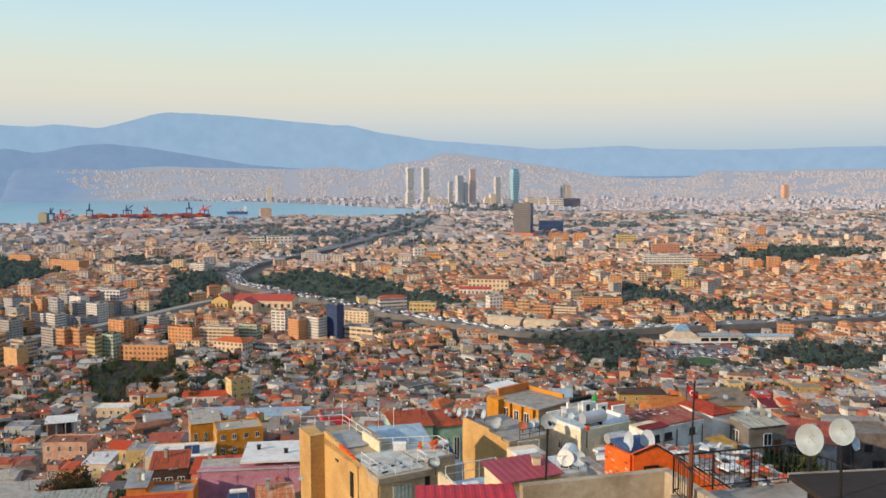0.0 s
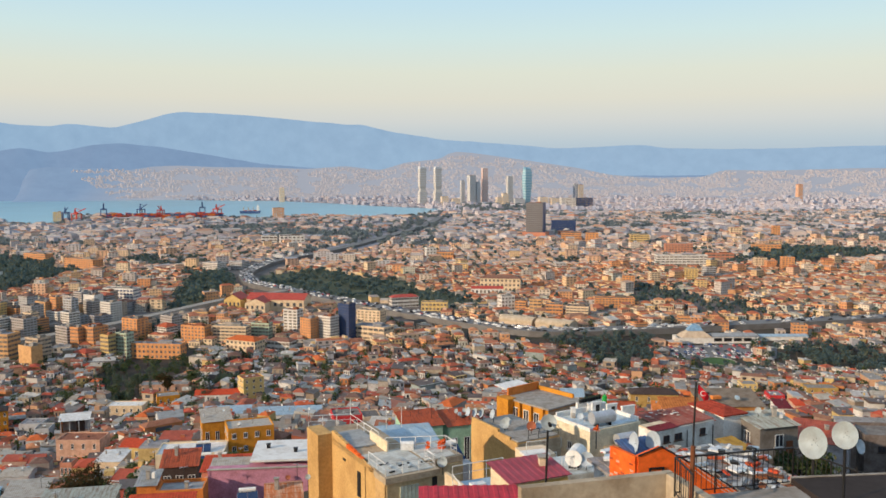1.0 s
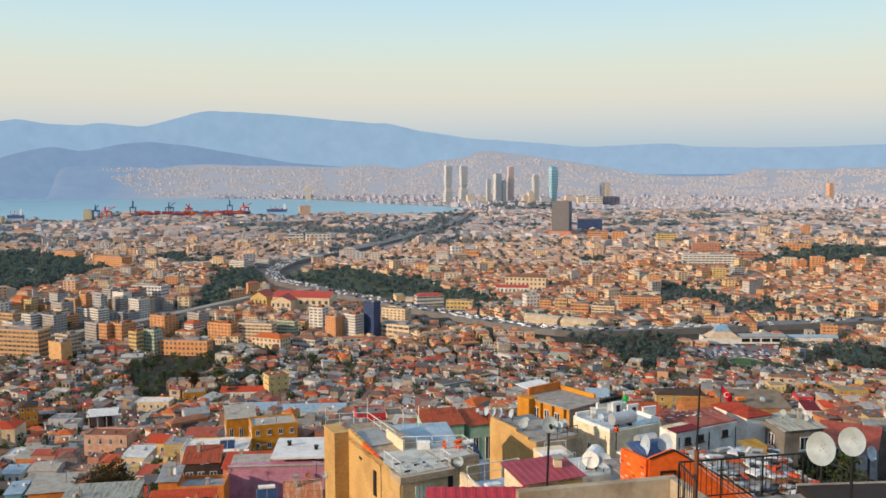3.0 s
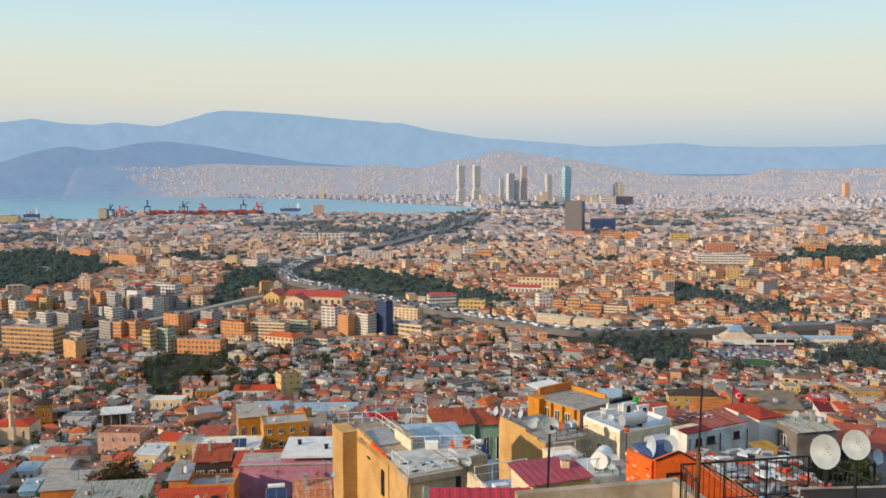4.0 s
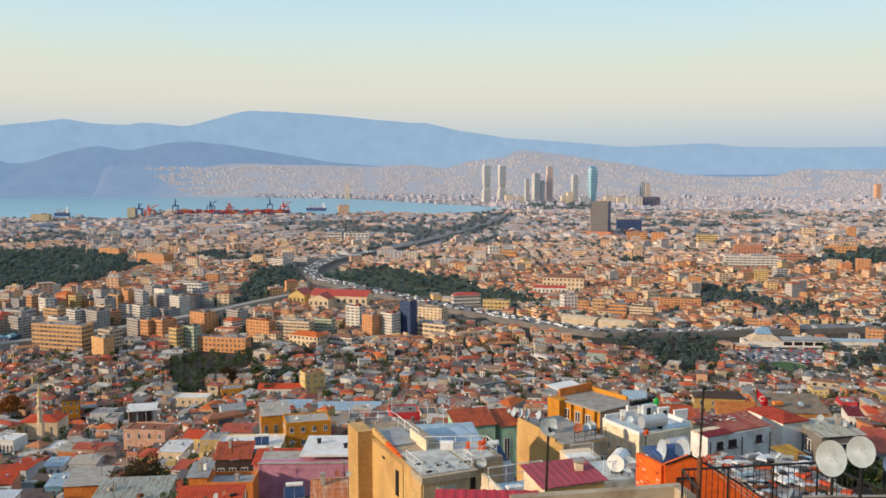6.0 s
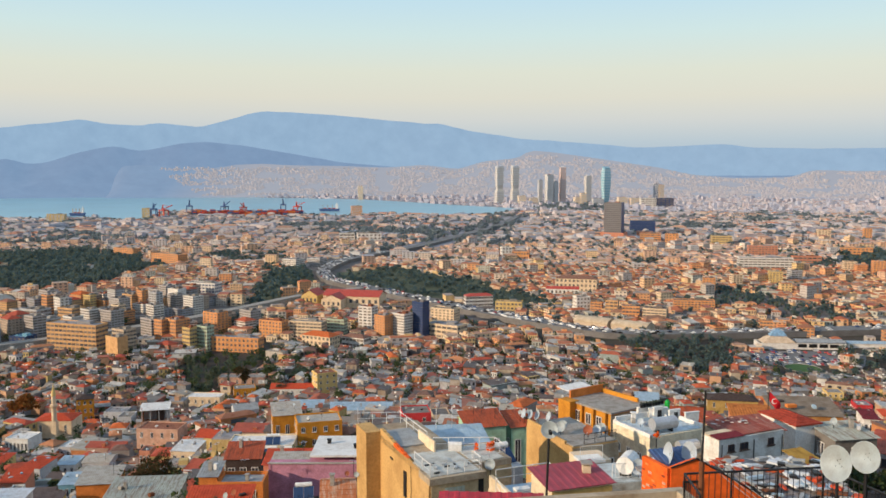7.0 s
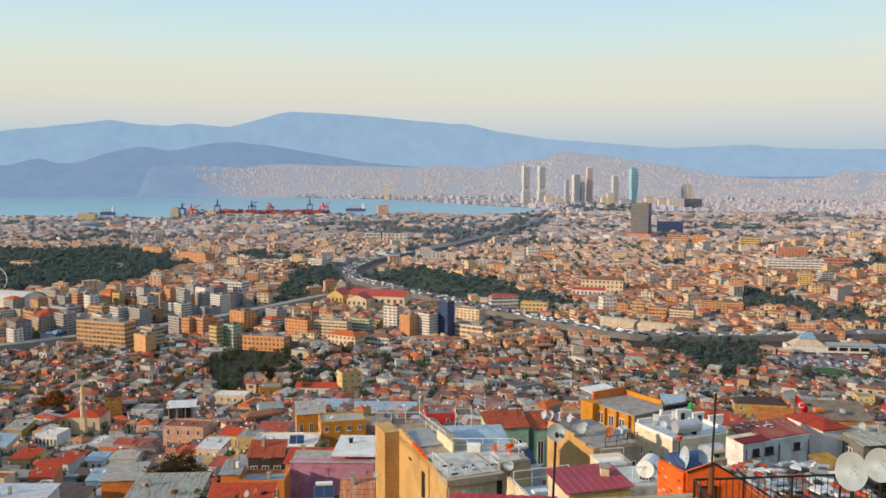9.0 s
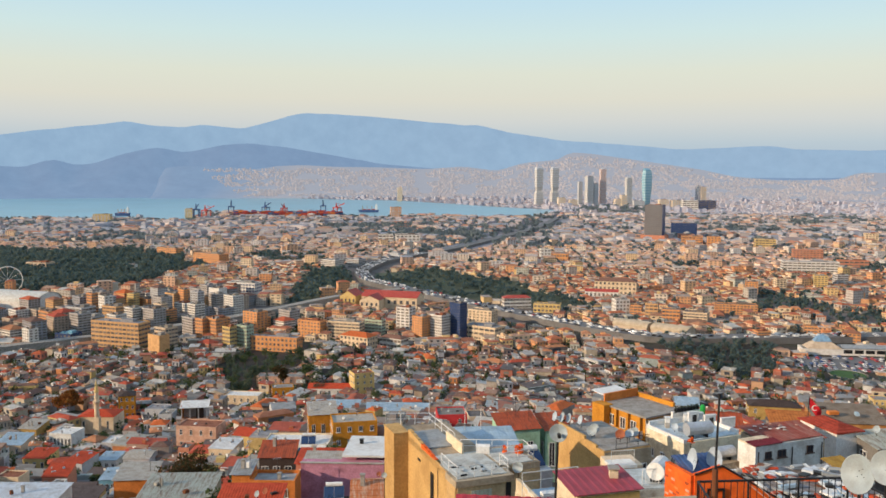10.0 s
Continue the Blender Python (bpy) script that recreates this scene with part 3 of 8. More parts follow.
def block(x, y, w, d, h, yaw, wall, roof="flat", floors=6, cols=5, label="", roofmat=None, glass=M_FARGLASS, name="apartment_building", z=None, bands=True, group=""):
    z = float(ground(x, y)) - 0.3 if z is None else z
    e = thing(name, pose(x, y, z, 0, 0, yaw), label or "plastered block of flats with rows of windows", "building", group)
    st = h / floors
    prof = [(0, 0)]
    for k in range(1, floors if bands else 1):
        prof += [(0, k * st - 0.1), (0.08, k * st - 0.1), (0.08, k * st + 0.04), (0, k * st + 0.04)]
    prof += [(0, h), (0.05, h), (0.05, h + 0.7), (-0.2, h + 0.7), (-0.2, h)] if roof == "flat" else [(0, h)]
    part("wall", (Heap().add(rings(w, d, prof)), wall), e)
    if roof == "flat":
        top = Heap().box(0, 0, h + 0.02, w - 0.4, d - 0.4, 0.1)
        top.box(w * 0.16, d * 0.1, h, w * 0.26, d * 0.4, 1.9).box(-w * 0.25, -d * 0.1, h, w * 0.1, d * 0.16, 1.1)
        part("roof", (top, roofmat or M_OFLAT), e)
    elif roof == "tile":
        part("roof", (hip(w, d, h, min(w, d) * 0.2), roofmat or M_OTILE), e)
    elif roof == "gable":
        part("roof", (Heap().add(frusta(0, 0, h, w + 0.5, d + 0.5, min(w, d) * 0.25, w + 0.5, 0.3)), roofmat or M_OTILE), e)
    elif roof == "vault":
        arc = [(-math.cos(k * math.pi / 12) * (d / 2 + 0.3), h - 0.1 + math.sin(k * math.pi / 12) * d * 0.24) for k in range(13)]
        V, F = sweep(arc, w / 2 + 0.3, 0.25)
        part("roof", (Heap().add((np.stack([V[:, 1], -V[:, 0], V[:, 2]], 1), F)), roofmat or M_OFLAT), e)
        part("gable", (Heap().add(frusta(0, 0, h - 0.05, w - 0.1, d - 0.1, d * 0.13, w - 0.1, d * 0.72)).add(frusta(0, 0, h - 0.05 + d * 0.13, w - 0.1, d * 0.72, d * 0.09, w - 0.1, d * 0.25)), wall), e)
    if cols:
        me = ring(w, d, cols, st * 0.32, st * 0.45, (0.5, 0.66, 0.84)[int(abs(x) * 3 + y) % 3])
        rows = Heap()
        for k in range(floors):
            for m, VF in enumerate(me):
                rows.add((VF[0] + np.array((0, 0, k * st)), VF[1]), m)
        tagged(part("glazing", rows.mesh("glazing", [glass, M_CONC]), e), "rows of dark panes with concrete sills", kind="stuff")
    CLEAR.append((x, y, 0.62 * max(w, d)))
    return e


def coat(name, rgb):
    return paint(name, rgb, stain=0.5, size=0.35)


C_ORANGE, C_CREAM, C_WHITE, C_OCHRE = coat("orange_render", (0.70, 0.33, 0.14)), coat("cream_render", (0.74, 0.58, 0.40)), coat("white_render", (0.74, 0.71, 0.67)), coat("ochre_render", (0.64, 0.38, 0.18))
C_GREEN, C_TAN, C_GREY, C_BRICK = coat("green_render", (0.46, 0.55, 0.42)), coat("tan_render", (0.58, 0.46, 0.34)), coat("grey_render", (0.50, 0.51, 0.53)), coat("brick_render", (0.58, 0.25, 0.16))
C_NAVY, C_BRONZE, C_TEAL, C_YELLOW = paint("navy_cladding", (0.04, 0.07, 0.17), rough=0.35), paint("bronze_cladding", (0.20, 0.195, 0.205), rough=0.3, size=0.02), paint("teal_glass_cladding", (0.20, 0.42, 0.54), rough=0.3), coat("yellow_render", (0.68, 0.49, 0.20))
R_RED = paint("red_sheet", (0.46, 0.08, 0.06), rough=0.6)
R_PALE = paint("pale_sheet", (0.62, 0.62, 0.58), rough=0.6)

# blocks west of the motorway
block(-261.2, 566.3, 40.2, 12.1, 17.7, -16, C_OCHRE, "flat", 6, 12, "long cream hotel block with rows of recessed windows")
block(-222.0, 548.8, 12.2, 9.7, 17.3, -32, C_TAN, "flat", 7, 5, "tan block of flats with dark window bands")
block(-223.4, 540.0, 12.8, 7.7, 13.8, -34, C_OCHRE, "flat", 7, 0, "blank ochre side wall of a block of flats")
block(-210.5, 585.1, 7.4, 5.9, 17.0, -27, C_ORANGE, "flat", 7, 4, "orange block of flats beside a twin")
block(-200.6, 585.1, 7.4, 5.9, 17.0, -27, C_ORANGE, "flat", 7, 4, "orange block of flats beside a twin")
block(-182.2, 559.6, 7.5, 6.0, 16.2, -32, C_YELLOW, "flat", 6, 4, "warm yellow block of flats")
block(-172.6, 563.9, 8.9, 7.1, 16.7, -27, C_GREEN, "flat", 7, 4, "pale green block of flats")
block(-151.5, 563.1, 35.8, 8.9, 9.6, -12, C_ORANGE, "flat", 3, 12, "long low orange housing row")
block(-194.9, 553.2, 11.2, 8.9, 6.9, -30, C_BRICK, "tile", 3, 4, "small brick-red house block with tile roof")
block(-137.2, 611.8, 20.1, 8.0, 12.4, -24, C_ORANGE, "flat", 5, 7, "orange block of flats with white window bands")
block(-111.9, 611.3, 25.1, 8.8, 12.0, -14, C_CREAM, "flat", 5, 8, "orange and cream row of flats")
block(-91.8, 621.2, 13.8, 6.9, 11.9, -16, C_GREEN, "flat", 5, 5, "pale green block of flats")
block(-96.1, 572.8, 23.4, 11.7, 9.7, -27, C_CREAM, "tile", 3, 7, "cream school block with a red tile roof")
block(-72.5, 579.6, 18.0, 9.0, 7.2, -27, C_WHITE, "tile", 2, 6, "white low block with a red tile roof")
block(-71.3, 642.6, 11.6, 9.3, 18.2, -24, C_WHITE, "flat", 8, 3, "white office block with dark horizontal bands")
block(-56.5, 610.5, 10.3, 8.3, 16.8, -40, C_ORANGE, "flat", 9, 4, "bright orange tower of flats")
block(-42.6, 611.3, 11.6, 9.3, 18.0, -40, C_WHITE, "flat", 9, 6, "white ribbed tower of flats")
block(-29.6, 614.1, 9.8, 7.8, 26.2, -37, C_NAVY, "flat", 14, 6, "dark navy glass office tower", glass=C_NAVY)
block(-12.8, 667.3, 20.7, 10.4, 13.1, -27, C_CREAM, "flat", 6, 6, "cream and brown block of flats")
block(-10.8, 615.0, 27.3, 13.6, 10.0, -32, C_CREAM, "flat", 3, 6, "pale yellow low block with flat roof")


def public_hall():
    """Public building of three red-roofed volumes, two of them with their gables to the front."""
    e = thing("public_building", pose(-104.0, 756.0, 0, 0, 0, -12), "large cream public building with red gabled roofs", "building")
    for nm, x, y, w, d, h, rise, turn, wall, what in (("main_wing", 8.0, 2.0, 52.0, 22.0, 10.5, 4.5, 0, C_CREAM, "long main wing"), ("side_wing", -31.0, 0.0, 20.0, 15.0, 10.0, 5.0, 90, C_YELLOW, "yellow gabled side wing"), ("front_wing", -5.0, -13.0, 22.0, 18.0, 9.5, 4.0, 90, C_CREAM, "cream gabled front wing")):
        p = part(nm, (Heap().add(rings(w, d, [(0, 0), (0, h)])), wall), e, what, at=pose(x, y, 0, 0, 0, turn))
        part("roof", (gabled(w, d, h, rise, 0.6), R_RED), p, "red sheet roof")
        part("gable", (Heap().add(frusta(0, 0, h - 0.02, w - 0.2, d - 0.2, rise * 0.94, w - 0.2, 0.1)), wall), p)
        n = 9 if turn == 0 else 4
        for k in range(n):
            t = ((k + 0.5) / n - 0.5) * (w if turn == 0 else d)
            if turn:
                part("window", (Heap().box(-w / 2 - 0.05, t, h * 0.45, 0.2, d / n * 0.4, h * 0.3), M_FARGLASS), p)
            else:
                part("window", (Heap().box(t, -d / 2 - 0.05, h * 0.45, w / n * 0.45, 0.2, h * 0.3), M_FARGLASS), p)
    CLEAR.append((-100, 755, 34))
    CLEAR.append((-133, 760, 16))


public_hall()
block(-152.6, 708.8, 13.0, 10.4, 7.0, -16, C_OCHRE, "flat", 2, 4, "low ochre building by the junction")
block(-251.7, 741.3, 12.4, 9.9, 17.5, -27, C_WHITE, "flat", 8, 0, "tall blank white slab block")
block(-245.7, 800.3, 31.3, 12.5, 15.2, -16, C_WHITE, "flat", 5, 9, "white office block with blue glass bands", glass=C_NAVY)
block(-278.1, 728.8, 7.9, 6.3, 17.3, -32, C_ORANGE, "flat", 8, 3, "slim orange tower of flats")
block(-262.7, 719.3, 9.1, 7.3, 17.1, -27, C_GREY, "flat", 8, 3, "grey-green office block among the city roofs")
block(-256.5, 700.7, 8.1, 6.5, 8.8, -27, C_WHITE, "flat", 4, 4, "white block with balconies among the city roofs")
block(-324.0, 675.8, 9.4, 7.5, 18.7, -34, C_WHITE, "flat", 8, 3, "white tower with a dark glazed stripe")
block(-339.6, 684.5, 7.5, 6.0, 19.4, -30, C_ORANGE, "flat", 8, 3, "orange tower of flats among the city roofs")
block(-279.8, 681.5, 9.2, 7.4, 12.1, -30, C_CREAM, "flat", 6, 6, "cream office block with a curved attic")
block(-308.0, 659.1, 16.0, 12.8, 13.4, -24, C_OCHRE, "flat", 5, 8, "ochre round-fronted block among the city roofs")
block(-324.4, 728.9, 8.5, 6.8, 13.0, -24, C_YELLOW, "flat", 6, 3, "yellow block of flats among the city roofs")
block(-336.8, 659.9, 17.4, 13.9, 12.1, -24, C_GREY, "flat", 4, 5, "grey block with a pale roof")
block(-346.7, 630.4, 14.0, 11.2, 13.2, -30, C_ORANGE, "flat", 5, 5, "orange and white block of flats")
block(-320.6, 556.7, 8.6, 6.9, 13.2, -32, C_WHITE, "flat", 7, 3, "white tower with dark stripes")
block(-310.1, 587.8, 13.9, 11.1, 4.6, -14, C_NAVY, "flat", 2, 4, "low blue-roofed hall among the city roofs", roofmat=C_TEAL)
block(-424.0, 722.7, 62.0, 30.1, 8.4, -14, C_WHITE, "vault", 1, 0, "large exhibition hall with a pale curved roof", roofmat=R_PALE, name="exhibition_hall")
block(-564.8, 1007.0, 30.3, 15.2, 9.9, -14, C_TAN, "flat", 2, 5, "low pale hall among park trees")
block(-460.5, 1031.4, 15.0, 7.5, 5.5, -14, C_WHITE, "vault", 1, 0, "small white pavilion in the park")
block(-473.8, 1190.0, 42.2, 12.7, 12.5, -30, C_ORANGE, "flat", 5, 9, "sunlit row of flats beside the park")
block(-385.8, 1108.8, 53.1, 15.9, 13.0, -32, C_ORANGE, "flat", 5, 12, "sunlit row of flats beside the park")
block(-212.4, 1063.0, 22.2, 17.8, 11.2, -27, C_WHITE, "flat", 5, 6, "pale bluish office blocks by the motorway")
block(-186.0, 1085.6, 19.9, 15.9, 10.0, -27, C_GREY, "flat", 5, 6, "grey office block by the motorway")
# blocks east of the motorway
block(15.1, 763.9, 24.9, 10.0, 9.5, 14, C_WHITE, "tile", 3, 9, "white school with a red roof", roofmat=R_RED)
block(41.9, 742.6, 23.2, 9.3, 7.3, -10, C_YELLOW, "flat", 2, 7, "low yellow building among trees")
block(116.9, 862.0, 41.2, 14.4, 13.5, -14, C_CREAM, "tile", 3, 10, "long cream building with a red tile roof")
block(99.9, 837.5, 31.9, 9.6, 6.1, -10, C_WHITE, "gable", 1, 8, "low hall with a red roof", roofmat=R_RED)
block(102.0, 720.2, 12.2, 9.8, 15.2, 14, C_WHITE, "flat", 5, 4, "white block of flats with balconies")
block(114.3, 715.1, 9.4, 7.6, 11.3, -18, C_ORANGE, "flat", 5, 3, "orange block of flats among the city roofs")
block(125.9, 707.4, 10.1, 8.1, 14.0, -18, C_OCHRE, "flat", 5, 3, "sunlit ochre block of flats")
block(139.2, 695.2, 14.1, 11.3, 11.4, -14, C_ORANGE, "flat", 4, 5, "orange low block of flats")
block(157.2, 686.1, 18.5, 14.8, 11.2, -20, C_CREAM, "flat", 5, 6, "cream and orange block of flats")
R_TANVAULT = paint("tan_vault_sheet", (0.56, 0.46, 0.33), size=0.15)
for vx, vy in ((105.0, 664.0), (131.0, 646.0)):
    block(vx, vy, 29.0, 15.0, 4.0, -38, C_TAN, "vault", 1, 0, "tan warehouse with a barrel-vaulted roof", roofmat=R_TANVAULT, name="warehouse", group="vaulted warehouses")
block(204.4, 747.6, 34.8, 10.4, 8.4, -8, C_ORANGE, "flat", 4, 12, "long orange building with rows of windows")
block(246.3, 848.1, 12.0, 9.6, 15.7, -14, C_ORANGE, "flat", 7, 4, "sunlit orange tower of flats")
block(290.1, 901.1, 10.6, 8.5, 13.1, 10, C_CREAM, "flat", 6, 3, "cream tower of flats among the city roofs")
block(336.8, 916.8, 13.7, 11.0, 14.5, -12, C_YELLOW, "flat", 7, 4, "yellow tower of flats in sunlight")
block(364.8, 936.1, 12.6, 10.1, 13.6, 10, C_GREY, "flat", 6, 3, "grey tower of flats among the city roofs")
block(492.0, 1009.6, 14.9, 11.9, 16.6, -14, C_ORANGE, "flat", 7, 4, "sunlit orange tower of flats")
block(468.1, 1033.0, 14.5, 11.6, 13.6, -10, C_CREAM, "flat", 6, 4, "cream tower of flats among the city roofs")
block(385.1, 1085.6, 65.7, 16.4, 12.8, -6, C_WHITE, "flat", 4, 12, "long white block of flats")
block(463.3, 1150.9, 37.3, 11.2, 8.4, -4, C_BRICK, "flat", 2, 6, "low brick-red hall among the city roofs")
block(432.3, 1230.7, 40.1, 12.0, 15.4, -8, C_BRICK, "flat", 5, 9, "brick-red terraced block among the city roofs")
block(573.3, 1248.2, 43.6, 13.1, 11.5, -10, C_ORANGE, "flat", 3, 8, "long orange block of flats")
block(726.9, 1540.5, 13.6, 10.9, 20.4, -10, C_ORANGE, "flat", 6, 3, "orange tower of flats among the city roofs")
block(639.4, 1517.9, 20.5, 16.4, 20.0, -10, C_CREAM, "flat", 6, 4, "cream tower of flats among the city roofs")
block(433.3, 1429.3, 31.7, 25.4, 15.0, -10, C_YELLOW, "flat", 4, 6, "yellow block of flats among the city roofs")
block(325.6, 1476.6, 34.5, 27.6, 15.5, -10, C_ORANGE, "flat", 4, 6, "orange block of flats among the city roofs")
block(355.1, 1446.2, 21.2, 17.0, 17.2, -10, C_ORANGE, "flat", 4, 4, "orange block of flats among the city roofs")
block(61.5, 1180.7, 13.9, 11.1, 17.1, 10, C_WHITE, "flat", 4, 3, "white block with a tall annex")
block(82.6, 1184.9, 23.4, 18.7, 10.9, -8, C_ORANGE, "flat", 2, 6, "low orange building among the city roofs")
block(-160.0, 1455.6, 40.7, 32.6, 16.2, 10, C_WHITE, "flat", 3, 6, "white sunlit depot among the city roofs")
block(-200.1, 1472.4, 25.9, 20.7, 14.5, 10, C_WHITE, "flat", 3, 4, "white sunlit depot among the city roofs")
block(299.5, 593.6, 10.1, 8.1, 9.8, -14, C_ORANGE, "flat", 4, 4, "bright orange block of flats")
block(190.7, 627.0, 10.1, 8.1, 7.0, 12, C_ORANGE, "flat", 4, 4, "orange block of flats among the city roofs")
block(228.5, 636.6, 9.0, 7.2, 9.7, -14, C_ORANGE, "flat", 4, 4, "orange block of flats among the city roofs")
block(254.3, 627.8, 11.4, 9.1, 7.0, -14, C_ORANGE, "tile", 3, 4, "orange house with tile roof")
# towers
office = block(280.3, 1576.5, 31.5, 24.0, 65.3, -22, C_BRONZE, "flat", 18, 8, "tall bronze glass office tower on a podium", glass=paint("bronze_glass", (0.16, 0.155, 0.165), rough=0.25))
# bluish shade of this face, painted as a thin navy panel
part("side_cladding", (Heap().box(16.1, 0, 0, 0.5, 24.2, 66.0), C_NAVY), office, "dark blue panel painted as the shaded side")
part("podium", (Heap().add(rings(44, 34, [(0, 0), (0, 11), (-0.6, 11), (-0.6, 10.4)])), C_BRICK), office, "low reddish podium")
block(357.3, 1693.3, 48.4, 24.2, 25.6, -8, C_NAVY, "flat", 5, 8, "low dark navy glass block", glass=C_NAVY)
block(342.3, 1601.4, 28.7, 23.0, 10.5, -8, C_BRICK, "flat", 2, 5, "brick base building among the city roofs")
block(638.4, 2950.2, 50.6, 40.5, 33.1, 0, C_WHITE, "flat", 5, 4, "white office block beside glass offices")
block(694.7, 2952.6, 56.4, 45.1, 33.1, 0, C_NAVY, "flat", 5, 4, "blue glass office block among the city roofs")


def leafy(x, y):
    """Where the districts are broken by gardens and tree belts."""
    return (lumps(x * 0.6, y, 120, 77.0) + 0.6 * lumps(x, y, 45, 31.0)) > np.interp(y, (560, 1000, 1500, 2600), (0.52, 0.46, 0.30, 0.24))


def scatter(y0, y1, step, seed, spread=0.70, margin=25, deep=1.0):
    """Plots of a loose street grid between two distances; returns place, heading and a random row for each plot."""
    r = np.random.default_rng(seed)
    gy = np.arange(y0, y1, step * deep)
    half = spread * y1 + margin
    gx = np.arange(-half, half, step)
    X, Y = np.meshgrid(gx, gy)
    X, Y = X.ravel(), Y.ravel()
    X, Y = X + r.uniform(-0.22, 0.22, len(X)) * step, Y + r.uniform(-0.22, 0.22, len(X)) * step
    yaw = 0.5 * lumps(X, Y, step * 22, seed * 1.7) + 0.25 * np.sign(lumps(X, Y, step * 9, seed + 40.0))
    ok = (np.abs(X) < spread * Y + margin) & free(X, Y)
    for p in (PARK, WOOD_MID, WOOD_EAST, WOOD_FAR_EAST, GREEN_ROAD, GREEN_WEST, GREEN_EAST, GREEN_FAR, FIELD, CARPARK, BAY):
        ok &= ~(inside(X, Y, p) & ((p is not WOOD_MID) | (X < -122)))
    for line in AVENUES:
        ok &= ~near_line(X, Y, line, 7 + 0.004 * Y)
    if y0 >= 560:
        ok &= ~inside(X, Y, WESTTOWN) & ~leafy(X, Y)
    if y0 < 560:  # open ground in front of the field and the car park
        ok &= ~((Y > 486) & (X > 186) & (X < 230))
    ok &= ~near_line(X, Y, MOTORWAY, 16 + 0.016 * Y) & ~near_line(X, Y, VIADUCT, 22)
    X, Y, yaw = X[ok], Y[ok], yaw[ok]
    return X, Y, yaw + (r.random(len(X)) < 0.5) * np.pi / 2, r.random((len(X), 8))


def facade(hp, x, y, z, w, d, h, yaw, floors, cols, m):
    """Window panes on all sides of many buildings at once."""
    for nf in np.unique(floors):
        s = floors == nf
        for turn in range(4):
            span, half = (w[s], d[s] / 2) if turn % 2 == 0 else (d[s], w[s] / 2)
            a = yaw[s] + turn * np.pi / 2
            for f in range(int(nf)):
                for c in range(cols):
                    t = ((c + 0.5) / cols - 0.5) * span
                    cx, cy = x[s] + t * np.cos(a) + (half + 0.02) * np.sin(a), y[s] + t * np.sin(a) - (half + 0.02) * np.cos(a)
                    ww, hh, zz = span / cols * 0.22, h[s] / nf * 0.48, z[s] + (f + 0.3) * h[s] / nf
                    V = np.stack([np.stack([cx - ww * np.cos(a), cy - ww * np.sin(a), zz], 1), np.stack([cx + ww * np.cos(a), cy + ww * np.sin(a), zz], 1),
                                  np.stack([cx + ww * np.cos(a), cy + ww * np.sin(a), zz + hh], 1), np.stack([cx - ww * np.cos(a), cy - ww * np.sin(a), zz + hh], 1)], 1).reshape(-1, 3)
                    hp.add((V, np.arange(len(V)).reshape(-1, 4)), m)


